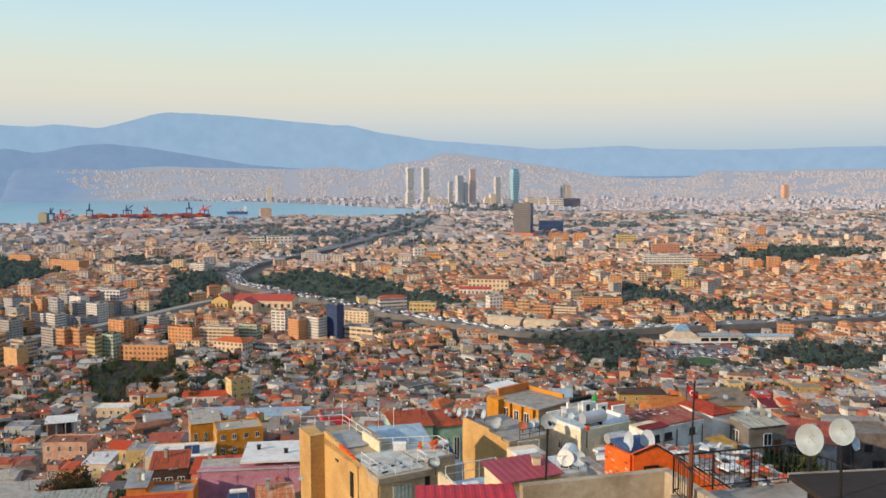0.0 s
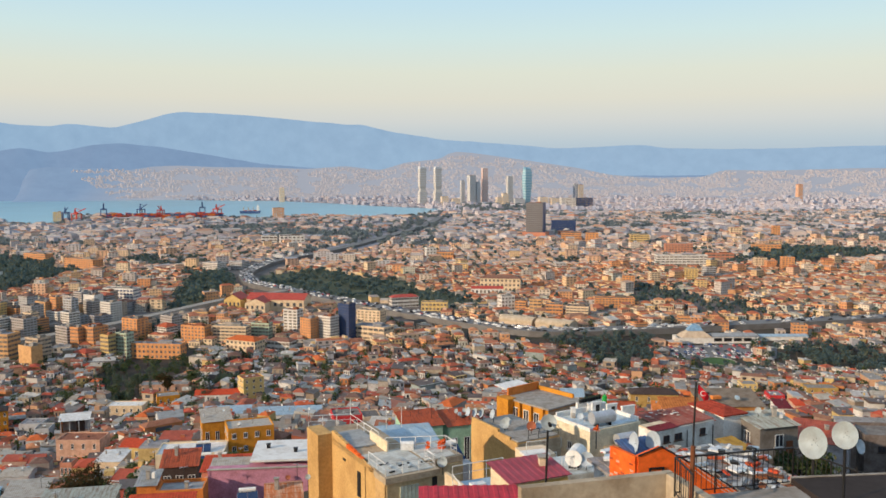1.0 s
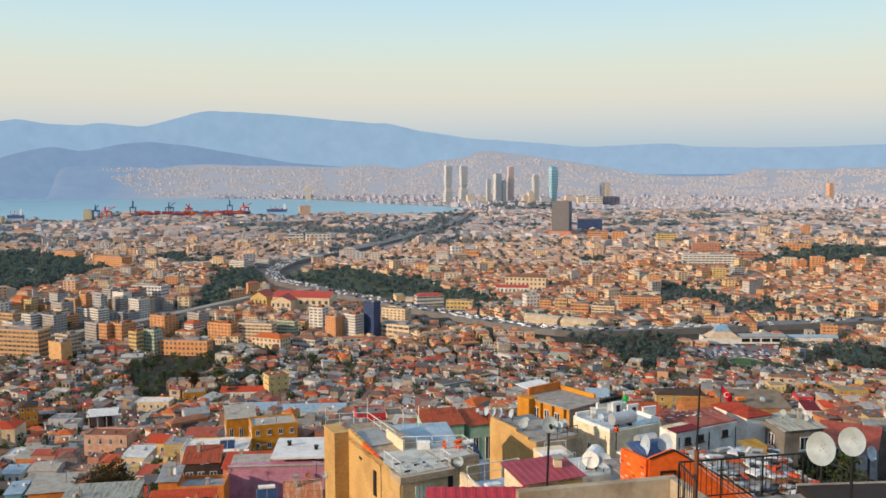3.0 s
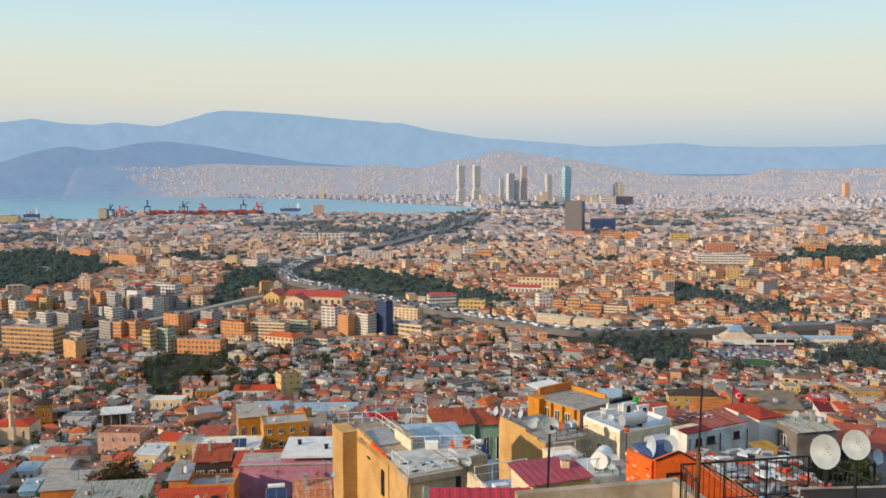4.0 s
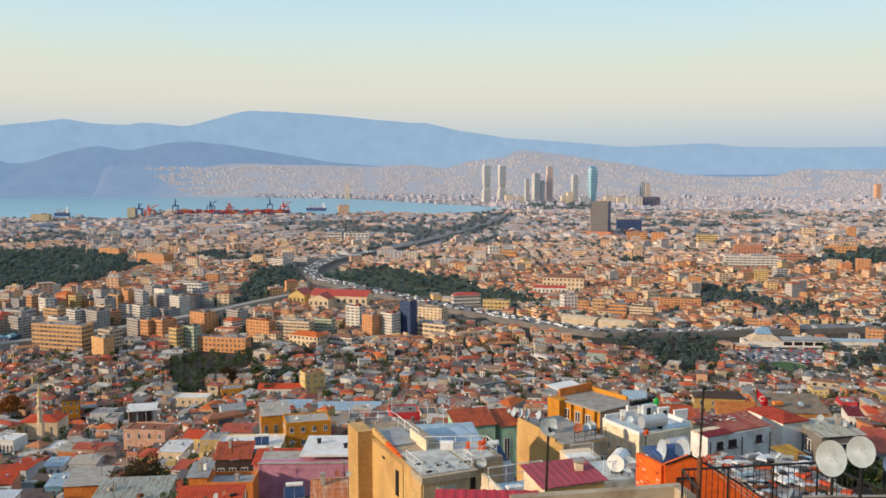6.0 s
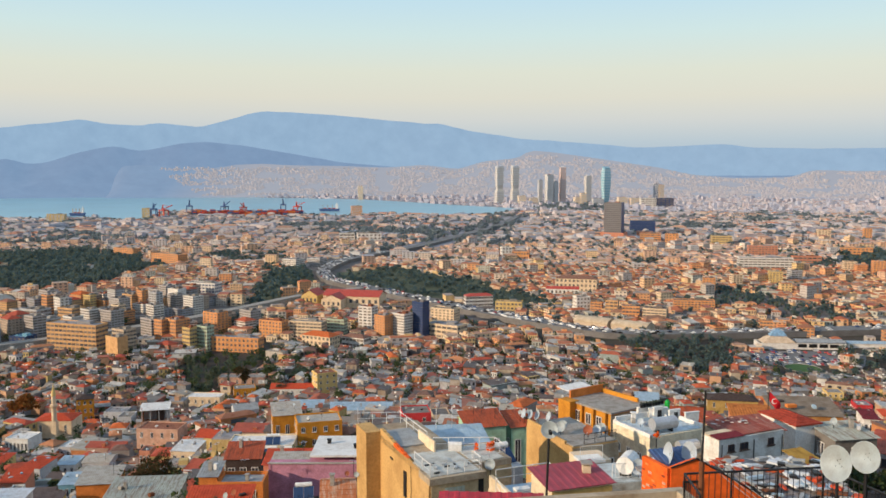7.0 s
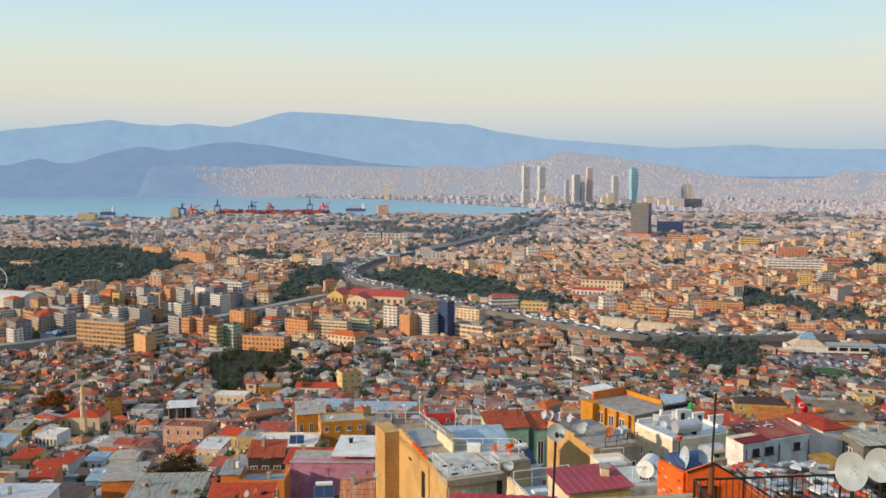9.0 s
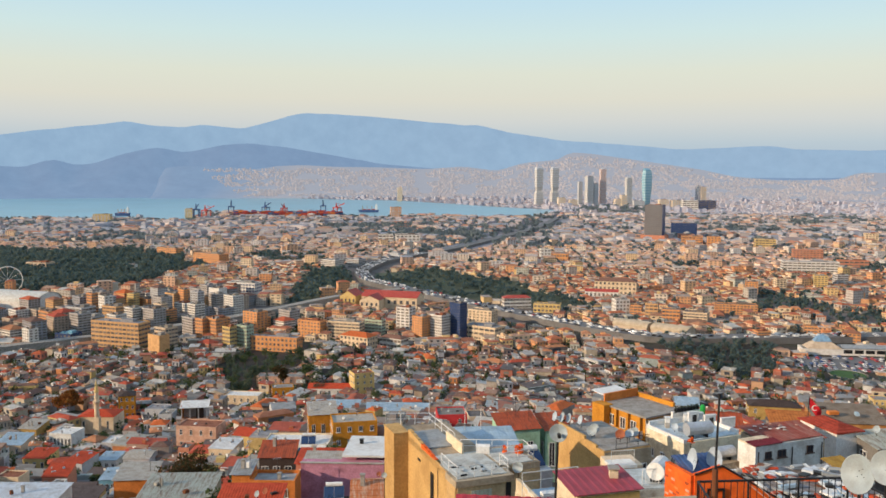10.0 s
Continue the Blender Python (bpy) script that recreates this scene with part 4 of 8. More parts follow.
def houses(x, y, yaw, r, w, d, h, floors, cols, tile, flat, name, label, wall, tilem, flatm, sheetm, glazed=1.0):
    """One mesh of many buildings: walls, hipped, flat and lean-to roofs, roof rooms and windows."""
    hp, z = Heap(), ground(x, y) - 0.6
    h = h + 0.6
    hp.add(frusta(x, y, z, w, d, h, yaw=yaw), 0)
    k = r[:, 0] < tile
    mn = np.minimum(w, d)
    hp.add(frusta(x[k], y[k], (z + h)[k], (w + 0.3)[k], (d + 0.3)[k], (mn * 0.2)[k], np.maximum(w - mn * 0.85, 0.2)[k], np.maximum(d - mn * 0.85, 0.2)[k], yaw[k]), 1)
    k = (r[:, 0] >= tile) & (r[:, 0] < tile + flat)
    hp.add(frusta(x[k], y[k], (z + h)[k], (w + 0.1)[k], (d + 0.1)[k], 0.35, (w - 0.3)[k], (d - 0.3)[k], yaw[k]), 2)
    ox, oy = (r[:, 4] - 0.5) * w * 0.5, (r[:, 5] - 0.5) * d * 0.5
    k &= r[:, 3] < 0.7
    c, s = np.cos(yaw), np.sin(yaw)
    hp.add(frusta((x + ox * c - oy * s)[k], (y + ox * s + oy * c)[k], (z + h)[k], (w * 0.3)[k], (d * 0.35)[k], 1.2 + 1.0 * r[k, 6], yaw=yaw[k]), 0)
    k = r[:, 0] >= tile + flat
    hp.add(frusta(x[k], y[k], (z + h)[k], (w + 0.5)[k], (d + 0.5)[k], 0.5, yaw=yaw[k], tilt=(0.08 + 0.16 * r[k, 4])), 3)
    k = r[:, 2] > 0.45  # lower wings and lean-tos
    sgn = np.where(r[:, 5] > 0.5, 1.0, -1.0)
    wx, wy = sgn * w * 0.55, (r[:, 6] - 0.5) * d * 0.5
    gx, gy = x + wx * c - wy * s, y + wx * s + wy * c
    ww, wd, wh = w * (0.35 + 0.4 * r[:, 3]), d * (0.5 + 0.5 * r[:, 4]), h * (0.45 + 0.4 * r[:, 1])
    hp.add(frusta(gx[k], gy[k], z[k], ww[k], wd[k], wh[k], yaw=yaw[k]), 0)
    for m, pick in ((1, r[:, 7] < 0.35), (3, r[:, 7] >= 0.35)):
        q = k & pick
        hp.add(frusta(gx[q], gy[q], (z + wh)[q], (ww + 0.25)[q], (wd + 0.25)[q], 0.18, yaw=yaw[q], tilt=0.2 * (r[q, 6] - 0.3)), m)
    if glazed < 1.0:  # chimneys, tanks and small rooms on the roofs
        for a, b, size in ((2, 5, 0.55), (6, 4, 0.8), (5, 1, 0.45)):
            k = r[:, a] > 0.45
            px, py = (r[:, b] - 0.5) * w * 0.7, (r[:, a] - 0.72) * d
            hp.add(frusta((x + px * c - py * s)[k], (y + px * s + py * c)[k], (z + h)[k], size + 0.5 * r[k, 1] ** 3, size, 0.5 + 0.9 * r[k, b], yaw=yaw[k]), 3 if a == 6 else 0)
        for a, b in ((1, 6), (4, 2)):  # small white dishes
            k = r[:, a] < 0.22
            px, py = (r[:, b] - 0.5) * w * 0.8, (r[:, 5] - 0.6) * d * 0.7
            hp.add(frusta((x + px * c - py * s)[k], (y + px * s + py * c)[k], (z + h)[k] + 0.5, 0.75, 0.08, 0.75, yaw=0.5 * r[k, 3] - 0.6, bottom=True), 5)
            hp.add(frusta((x + px * c - py * s)[k], (y + px * s + py * c)[k] + 0.1, (z + h)[k] - 0.1, 0.06, 0.06, 1.0), 5)
    if cols:
        for n in (cols - 1, cols, cols + 1):
            k = (r[:, 3] < glazed) & ((r[:, 4] * 3).astype(int) == n - cols + 1)
            if n > 0 and k.any():
                facade(hp, x[k], y[k], z[k] + 0.6, w[k], d[k], h[k] - 0.6, yaw[k], floors[k], n, 4)
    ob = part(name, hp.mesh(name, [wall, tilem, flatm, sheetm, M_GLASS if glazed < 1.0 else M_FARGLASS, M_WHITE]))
    return tagged(ob, label, "buildings", kind="stuff")


# ---- trees ----
def clumps(x, y, z, size, tall, n, leaf, r):
    """Leaf cards for many crowns at once: n cards a tree, spread unevenly through an egg-shaped crown."""
    t = len(x)
    u = r.normal(size=(t, n, 3))
    u /= np.linalg.norm(u, axis=2, keepdims=True)
    lob = 0.75 + 0.35 * np.sin(u[..., 0] * 3 + r.uniform(0, 6, (t, 1))) * np.cos(u[..., 2] * 4 + r.uniform(0, 6, (t, 1)))
    rad = (0.55 + 0.45 * r.random((t, n))) * lob
    P = np.stack([x[:, None] + u[..., 0] * rad * size[:, None], y[:, None] + u[..., 1] * rad * size[:, None], z[:, None] + tall[:, None] * (0.62 + 0.42 * u[..., 2] * rad)], 2)
    A = r.normal(size=(t, n, 3))
    A /= np.linalg.norm(A, axis=2, keepdims=True)
    Bv = np.cross(A, r.normal(size=(t, n, 3)))
    Bv /= np.linalg.norm(Bv, axis=2, keepdims=True)
    s = (leaf * (0.6 + 0.8 * r.random((t, n))))[..., None]
    A, Bv = A * s, Bv * s * 0.7
    V = np.stack([P - A - 0.2 * Bv, P + 0.1 * A - Bv, P + A + 0.2 * Bv, P - 0.1 * A + Bv], 2).reshape(-1, 3)
    return V, np.arange(len(V)).reshape(-1, 4)


def wood(name, label, poly, step, size, tall, n, leaf, mat, seed, gaps=0.1):
    r = np.random.default_rng(seed)
    p = np.array(poly, float)
    gx, gy = np.meshgrid(np.arange(p[:, 0].min(), p[:, 0].max(), step), np.arange(p[:, 1].min(), p[:, 1].max(), step))
    x, y = (gx + r.uniform(-0.4, 0.4, gx.shape) * step).ravel(), (gy + r.uniform(-0.4, 0.4, gx.shape) * step).ravel()
    k = inside(x, y, poly) & (r.random(len(x)) > gaps) & free(x, y) & ~near_line(x, y, MOTORWAY, 12) & ~near_line(x, y, VIADUCT, 8)
    x, y = x[k], y[k]
    z, t, s = ground(x, y), tall * r.uniform(0.65, 1.25, len(x)), size * r.uniform(0.7, 1.3, len(x))
    hp = Heap().add(frusta(x, y, z - 0.3, 0.5, 0.5, t * 0.6, 0.15, 0.15), 1).add(clumps(x, y, z, s, t, n, leaf, r), 0)
    tagged(part(name, hp.mesh(name, [mat, M_BARK])), label, "trees", kind="stuff")


# ---- near hillside ----
_panes = {}


def window_mesh(w, h, frame_mat=None):
    key = (round(w, 1), round(h, 1), frame_mat is None)
    if key not in _panes:
        w, h = key[:2]
        hp = Heap().box(0, 0, 0, w, 0.06, h, m=0)
        for x in (-w / 2, 0, w / 2):
            hp.box(x, -0.03, 0, 0.07, 0.06, h, m=1)
        for z in (0, h - 0.07):
            hp.box(0, -0.03, z, w, 0.06, 0.07, m=1)
        hp.box(0, -0.08, -0.08, w + 0.25, 0.16, 0.07, m=1)
        _panes[key] = hp.mesh("window", [M_GLASS, frame_mat or M_WHITE])
    return _panes[key]


def house(x, y, w, d, h, yaw, wall, roof="tile", roofmat=None, label="", floors=1, cols=3, z=None, rise=None, group="", name="house", door=True):
    z = float(ground(x, y)) if z is None else z
    e = thing(name, pose(x, y, z - 1.5, 0, 0, yaw), label or {"tile": "small plastered hillside house with a red tile roof", "gable": "small plastered hillside house with a gabled tile roof",
              "shed": "small plastered hillside house with a ribbed sheet roof", "flat": "small plastered hillside house with a flat concrete roof"}[roof], "house", group)
    h = h + 1.5
    prof = [(0, 0), (0, h + 0.45), (-0.18, h + 0.45), (-0.18, h)] if roof == "flat" else [(0, 0), (0, h)]
    part("wall", (Heap().add(rings(w, d, prof)), wall), e)
    rise = rise if rise is not None else min(w, d) * 0.2
    if roof == "flat":
        part("roof", (Heap().box(0, 0, h, w - 0.38, d - 0.38, 0.08), roofmat or M_OFLAT), e)
    elif roof == "tile":
        part("roof", (tiled(w, d, h, rise), roofmat or M_OTILE), e)
    elif roof == "gable":
        part("roof", (gabled(w, d, h, rise), roofmat or M_OTILE), e)
        part("gable_wall", (Heap().add(frusta(0, 0, h, w - 0.1, d - 0.1, rise * 0.92, w - 0.1, 0.1)), wall), e)
    else:
        part("roof", (corrugated(w, d, h + rise / 2, rise), roofmat or M_OSHEET), e)
        part("roof_wall", (Heap().add(frusta(0, 0, h - 0.05, w - 0.04, d - 0.04, rise * 0.5 + 0.06, tilt=rise / d)), wall), e)
    st = (h - 1.5) / floors
    for half, span, turn in ((d / 2, w, 0), (w / 2, d, 270)):
        if not cols:
            break
        n = max(1, round(cols * span / w))
        pick = random.Random(int(x * 31 + y * 17 + turn))
        for f in range(floors):
            for i in range(n):
                if group and pick.random() < 0.3:
                    continue
                t = ((i + 0.5) / n - 0.5) * span + (pick.uniform(-0.12, 0.12) * span / n if group else 0)
                wide = min(pick.choice((0.6, 0.9, 1.3)) if group else 0.9, span / n * 0.6)
                part("window", window_mesh(wide, st * (pick.choice((0.3, 0.4, 0.55)) if group else 0.42), N_DARK if group else None), e, at=pose(0, 0, 0, 0, 0, turn) @ pose(t, -half - 0.02, 1.5 + f * st + st * 0.36))
    if door:
        part("door", (Heap().box(w * 0.28 if cols else 0, -d / 2 - 0.03, 1.5, 0.75, 0.08, min(1.7, st * 0.75)), M_RUST), e)
    CLEAR.append((x, y, 0.55 * max(w, d)))
    if not group:
        LOW.append((x, y, w))
        q = random.Random(int(x * 7 + y * 13))
        for k in range(q.randint(0, 2)):
            px, py = x + q.uniform(-0.35, 0.35) * w, y + q.uniform(-0.3, 0.2) * d
            if roof == "flat" and q.random() < 0.4:
                water_tank(px, py, z - 1.5 + h + 0.08, q.uniform(0, 90), 0.35, 1.1, M_WHITE)
            elif q.random() < 0.55:
                satellite_dish(px, py, z - 1.5 + h + rise * (roof != "flat") + 0.6, 0.7, q.uniform(190, 240), 25, 0.9 + rise, q.choice(("plain", "plain", "blue", "red")))
            else:
                chimney(px, py, z - 1.5 + h + 0.05, 0.7 + rise * (roof != "flat"))
        for k in range(q.randint(1, 3)):
            px, py = x + q.uniform(-0.38, 0.38) * w, y + q.uniform(-0.35, 0.35) * d
            pz = z - 1.5 + h + (0.08 if roof == "flat" else 0.3 + rise * 0.5)
            if q.random() < 0.45:
                aerial(px, py, pz - 0.2, q.uniform(1.6, 2.8), q.uniform(0, 180))
            else:
                crate(px, py, pz, q)
        CLEAR.append((x, y - d / 2 - 3.5, 0.45 * w + 2.2))
        CLEAR.append((x * (1 - 8 / y), y - d / 2 - 8.5, 0.4 * w + 2))
    return e


def railing(pts, h, post=1.2, mat=None, bar=0.0, rails=2, r=0.025, label="white steel roof railing", group=""):
    """A railing along points (x, y, z): posts, rails and, where bar is given, thin bars at that spacing."""
    mat = mat or M_WHITE
    e = thing("railing", pose(*pts[0]), label, "railing", group)
    o = np.array(pts[0], float)
    pm, bm_ = Heap().add(tube((0, 0, 0), (0, 0, h), r)).mesh("post", [mat]), None
    for a, b in zip(pts[:-1], pts[1:]):
        a, b = np.array(a, float) - o, np.array(b, float) - o
        ln = np.linalg.norm(b - a)
        n = max(1, round(ln / post))
        for i in range(n + 1):
            q = a + (b - a) * i / n
            part("post", pm, e, at=pose(*q))
        for k in range(rails):
            up = np.array((0, 0, h * (1 - k * (0.9 / max(1, rails - 1) if bar else 1 / rails))))
            part("rail", (Heap().add(tube(a + up, b + up, r * 1.1 if k == 0 else r * 0.7)), mat), e)
        if bar:
            bm_ = bm_ or Heap().add(tube((0, 0, h * 0.1), (0, 0, h), r * 0.4, 4)).mesh("bar", [mat])
            m = int(ln / bar)
            for i in range(1, m):
                part("bar", bm_, e, at=pose(*(a + (b - a) * i / m)))
    return e


M_DISH = paint("dish_enamel", (0.37, 0.43, 0.46), stain=0.6, size=3.0, rough=0.5)
M_DISHBLUE = paint("blue_dish_enamel", (0.44, 0.52, 0.60), stain=0.4, size=3.0, rough=0.5)
M_DISHRED = paint("rusty_dish", (0.32, 0.10, 0.05), stain=0.5, size=3.0, rough=0.7)


def dish_meshes(mat):
    prof = [(r, 0.16 * r * r / 0.25) for r in (0.001, 0.12, 0.24, 0.36, 0.46, 0.5)]
    back = [(r, z - 0.015) for r, z in prof[::-1]]
    bowl = Heap().add(lathe(prof + [(0.51, 0.158)] + back, 24)).mesh("bowl", [mat])
    bowl.polygons.foreach_set("use_smooth", np.ones(len(bowl.polygons), bool))
    arm = Heap().add(tube((0, 0.49, 0.14), (0, 0.36, 0.36), 0.012)).mesh("arm", [M_STEEL])
    lnb = Heap().add(tube((0, 0.37, 0.38), (0, 0.33, 0.31), 0.03, 8)).mesh("receiver", [M_WHITE])
    brk = Heap().box(0, 0, -0.1, 0.16, 0.2, 0.1).mesh("bracket", [M_STEEL])
    return bowl, arm, lnb, brk


DISHES = {"plain": dish_meshes(M_DISH), "blue": dish_meshes(M_DISHBLUE), "red": dish_meshes(M_DISHRED)}


def satellite_dish(x, y, z, diam, az, el=30.0, pole=1.0, look_="plain", label="", group="satellite dishes", arm=True):
    """A dish at (x, y, z) on a post reaching pole metres down; az: compass bearing that it faces from +y towards +x."""
    e = thing("satellite_dish", pose(x, y, z - pole), label or {"plain": "off-white enamel satellite dish on a thin post", "blue": "pale blue-grey satellite dish on a thin post", "red": "rusty brown satellite dish on a thin post"}[look_], "satellite dish", group)
    part("post", (Heap().add(tube((0, 0.1 * diam, 0), (0, 0.1 * diam, pole), 0.02 + 0.01 * diam)), M_STEEL), e)
    m = Matrix.Translation((0, 0, pole)) @ pose(0, 0, 0, 0, 0, -az) @ pose(0, 0, 0, el - 90, 0, 0) @ Matrix.Scale(diam, 4)
    bowl, stay, lnb, brk = DISHES[look_]
    part("bowl", bowl, e, at=m)
    part("bracket", brk, e, at=m)
    if arm:
        part("receiver", lnb, part("arm", stay, e, at=m))
    else:
        for x, y in ((0.0, 0.0), (-0.09, 0.05), (0.08, -0.07), (-0.02, -0.14), (0.1, 0.09)):
            part("bolt", (Heap().box(x, y, 0.16 * (x * x + y * y) / 0.25 + 0.001, 0.022, 0.022, 0.012), M_STEEL), e, at=m)
    return e


M_TANK = paint("tank_steel", (0.55, 0.57, 0.60), rough=0.35, metal=0.5, stain=0.4)
M_SOLAR = paint("solar_glass", (0.03, 0.06, 0.14), rough=0.15, stain=0.2)


def solar_heater(x, y, z, yaw, size=1.0):
    e = thing("solar_heater", pose(x, y, z, 0, 0, yaw), "solar water heater with dark blue panels and a steel tank", "solar heater", "solar heaters")
    for i in (-0.55, 0.55):
        panel = part("panel", (Heap().box(i * size, 0, 0.5 * size, 1.0 * size, 1.3 * size, 0.08, tilt=0.6), M_SOLAR), e)
        part("panel_frame", (Heap().box(i * size, 0, 0.44 * size, 1.06 * size, 1.38 * size, 0.06, tilt=0.6), M_TANK), panel)
        part("leg", (Heap().box(i * size, 0.55 * size, 0, 0.06, 0.06, 1.2 * size), M_STEEL), e)
        part("leg", (Heap().box(i * size, -0.5 * size, 0, 0.06, 0.06, 0.4 * size), M_STEEL), e)
    part("tank", (Heap().add(tube((-0.9 * size, 0.75 * size, 1.1 * size), (0.9 * size, 0.75 * size, 1.1 * size), 0.26 * size, 12)), M_WHITE), e)


def water_tank(x, y, z, yaw, r=0.45, ln=1.5, mat=None):
    e = thing("water_tank", pose(x, y, z, 0, 0, yaw), "grey steel water tank lying on a roof", "water tank", "water tanks")
    b = part("tank", (Heap().add(tube((-ln / 2, 0, r + 0.2), (ln / 2, 0, r + 0.2), r, 14)), mat or M_TANK), e)
    for i in (-0.3, 0.3):
        part("cradle", (Heap().box(i * ln, 0, 0, 0.1, r * 1.3, 0.32), M_STEEL), e)
    return b


def chimney(x, y, z, h=0.9, mat=None):
    e = thing("chimney", pose(x, y, z), "small plastered roof chimney with a capped top", "chimney", "chimneys")
    part("flue", (Heap().box(0, 0, 0, 0.4, 0.4, h), mat or M_CONC), e)
    part("cap", (Heap().box(0, 0, h + 0.1, 0.55, 0.55, 0.07).box(0.15, 0, h, 0.06, 0.06, 0.12).box(-0.15, 0, h, 0.06, 0.06, 0.12), M_CONC), e)


_aerial = {}


def aerial(x, y, z, h, yaw):
    """A thin television aerial with a comb of cross bars."""
    if not _aerial:
        _aerial["mast"] = Heap().add(tube((0, 0, 0), (0, 0, 1.0), 0.03, 5)).mesh("mast", [M_STEEL])
        comb = Heap().add(tube((-0.5, 0, 0), (0.5, 0, 0), 0.02, 4))
        for k in range(5):
            comb.add(tube((-0.45 + 0.22 * k, -0.35 + 0.04 * k, 0), (-0.45 + 0.22 * k, 0.35 - 0.04 * k, 0), 0.015, 4))
        _aerial["comb"] = comb.mesh("comb", [M_TANK])
    e = thing("aerial", pose(x, y, z, 0, 0, yaw), "thin metal television aerial on a roof", "aerial", "aerials")
    part("mast", _aerial["mast"], e, at=Matrix.Diagonal((1, 1, h, 1)))
    part("comb", _aerial["comb"], e, at=pose(0, 0, h - 0.1))


def crate(x, y, z, q):
    """A box, bundle or drum left on a roof."""
    sx, sy, h = q.uniform(0.4, 1.3), q.uniform(0.3, 0.8), q.uniform(0.2, 0.7)
    e = thing("crate", pose(x, y, z - 0.1, 0, 0, q.uniform(0, 90)), "box or bundle stored on a roof", "crate", "roof crates")
    part("body", (Heap().add(rings(sx, sy, [(0, 0), (0, h * 0.85), (-0.04, h)])), q.choice((M_RUST, C_GREY, N_WHITE, N_DARK, N_TANSHEET, R_BLUE, N_ORANGE))), e)


def near_tree(x, y, tall, size, leafmat, label, seed, leaves=900, leaf=0.22, z=None, name="tree", alone=True):
    r = np.random.default_rng(seed)
    z = float(ground(x, y)) if z is None else z
    e = thing(name, pose(x, y, z), label, "tree")
    hp = Heap().add(tube((0, 0, -0.5), (0.1, 0, tall * 0.5), 0.05 * tall ** 0.7, 8, 0.03 * tall ** 0.7))
    part("trunk", (hp, M_BARK), e)
    for i in range(6):
        a = i * 1.05 + r.uniform(-0.3, 0.3)
        part("limb", (Heap().add(tube((0.1, 0, tall * (0.35 + 0.02 * i)), (math.cos(a) * size * 0.6, math.sin(a) * size * 0.6, tall * (0.65 + 0.05 * i)), 0.05, 5, 0.015)), M_BARK), e)
    cr = Heap()
    sub = 9
    for i in range(sub):
        a, q = r.uniform(0, 6.28), r.uniform(0.1, 0.65)
        cr.add(clumps(np.array([math.cos(a) * size * q]), np.array([math.sin(a) * size * q]), np.array([tall * r.uniform(0.22, 0.55)]), np.array([size * r.uniform(0.4, 0.6)]), np.array([tall * r.uniform(0.4, 0.55)]), leaves // sub, leaf, r))
    part("crown", (cr, leafmat), e)
    for k in (0, 4, 8) if alone else ():
        CLEAR.append((x * (1 - k / y), y - k, size + 1.5))
    return e


def cypress(x, y, tall, seed, z=None):
    r = np.random.default_rng(seed)
    z = float(ground(x, y)) if z is None else z
    e = thing("cypress_tree", pose(x, y, z), "slim dark green cypress tree", "tree", "cypresses")
    part("trunk", (Heap().add(tube((0, 0, -0.4), (0, 0, tall * 0.4), 0.14)), M_BARK), e)
    cr = Heap()
    for k in range(7):
        f = k / 7
        cr.add(clumps(np.array([0.0]), np.array([0.0]), np.array([tall * (0.02 + f * 0.86)]), np.array([tall * 0.11 * (1 - f) ** 0.6 + 0.12]), np.array([tall * 0.22]), 60, 0.25, r))
    part("crown", (cr, M_LEAFDARK), e)
    CLEAR.append((x, y, 3))


N_WHITESHEET, N_RUSTGREY, N_TANSHEET = paint("white_sheet", (0.62, 0.66, 0.70), rough=0.5, size=1.0), streaked("rusted_grey_sheet", (0.39, 0.42, 0.37), (0.20, 0.12, 0.08), 0.95), paint("tan_sheet", (0.44, 0.41, 0.36), rough=0.6, size=1.0)
N_ORANGE, N_PINK, N_WHITE, N_RED = paint("orange_plaster", (0.68, 0.22, 0.05)), paint("pink_plaster", (0.62, 0.38, 0.28)), paint("lime_wash", (0.74, 0.74, 0.72), stain=0.5), paint("red_roofing", (0.52, 0.075, 0.03), stain=0.6, size=1.2)
# N_DARK serves dark roofs and also bodies painted dark as shade
N_OCHRE, N_ORANGEY, N_DARK, N_RUST = paint("ochre_plaster", (0.46, 0.30, 0.10)), paint("amber_plaster", (0.60, 0.26, 0.03)), paint("dark_roofing_and_shade", (0.07, 0.05, 0.045)), streaked("rust_roofing", (0.42, 0.085, 0.03), (0.14, 0.045, 0.025), 0.9)
N_CREAMW, N_GREYSHEET, N_PATCH, N_MINT = paint("cream_wash", (0.74, 0.62, 0.44)), paint("grey_sheet", (0.33, 0.35, 0.36), rough=0.6), streaked("patched_tile", (0.52, 0.17, 0.06), (0.62, 0.46, 0.34), 0.9), paint("mint_plaster", (0.36, 0.56, 0.40))
N_REDWALL, N_OCHRE2, N_DARKRED, R_BLUE = paint("red_plaster", (0.55, 0.045, 0.05)), paint("burnt_ochre_plaster", (0.50, 0.24, 0.08)), paint("maroon_roofing", (0.16, 0.02, 0.03)), paint("pale_blue_sheet", (0.34, 0.46, 0.56), rough=0.5, stain=0.5)
N_MAUVE, N_TERRACE = paint("mauve_plaster", (0.56, 0.26, 0.36)), paint("terrace_screed", (0.34, 0.32, 0.29), stain=0.7, size=1.0)
N_TAN = paint("tan_plaster", (0.58, 0.36, 0.14), stain=0.55, size=0.3)
N_BRICK = paint("orange_brick_paint", (0.85, 0.14, 0.02), stain=0.5, size=2.0)
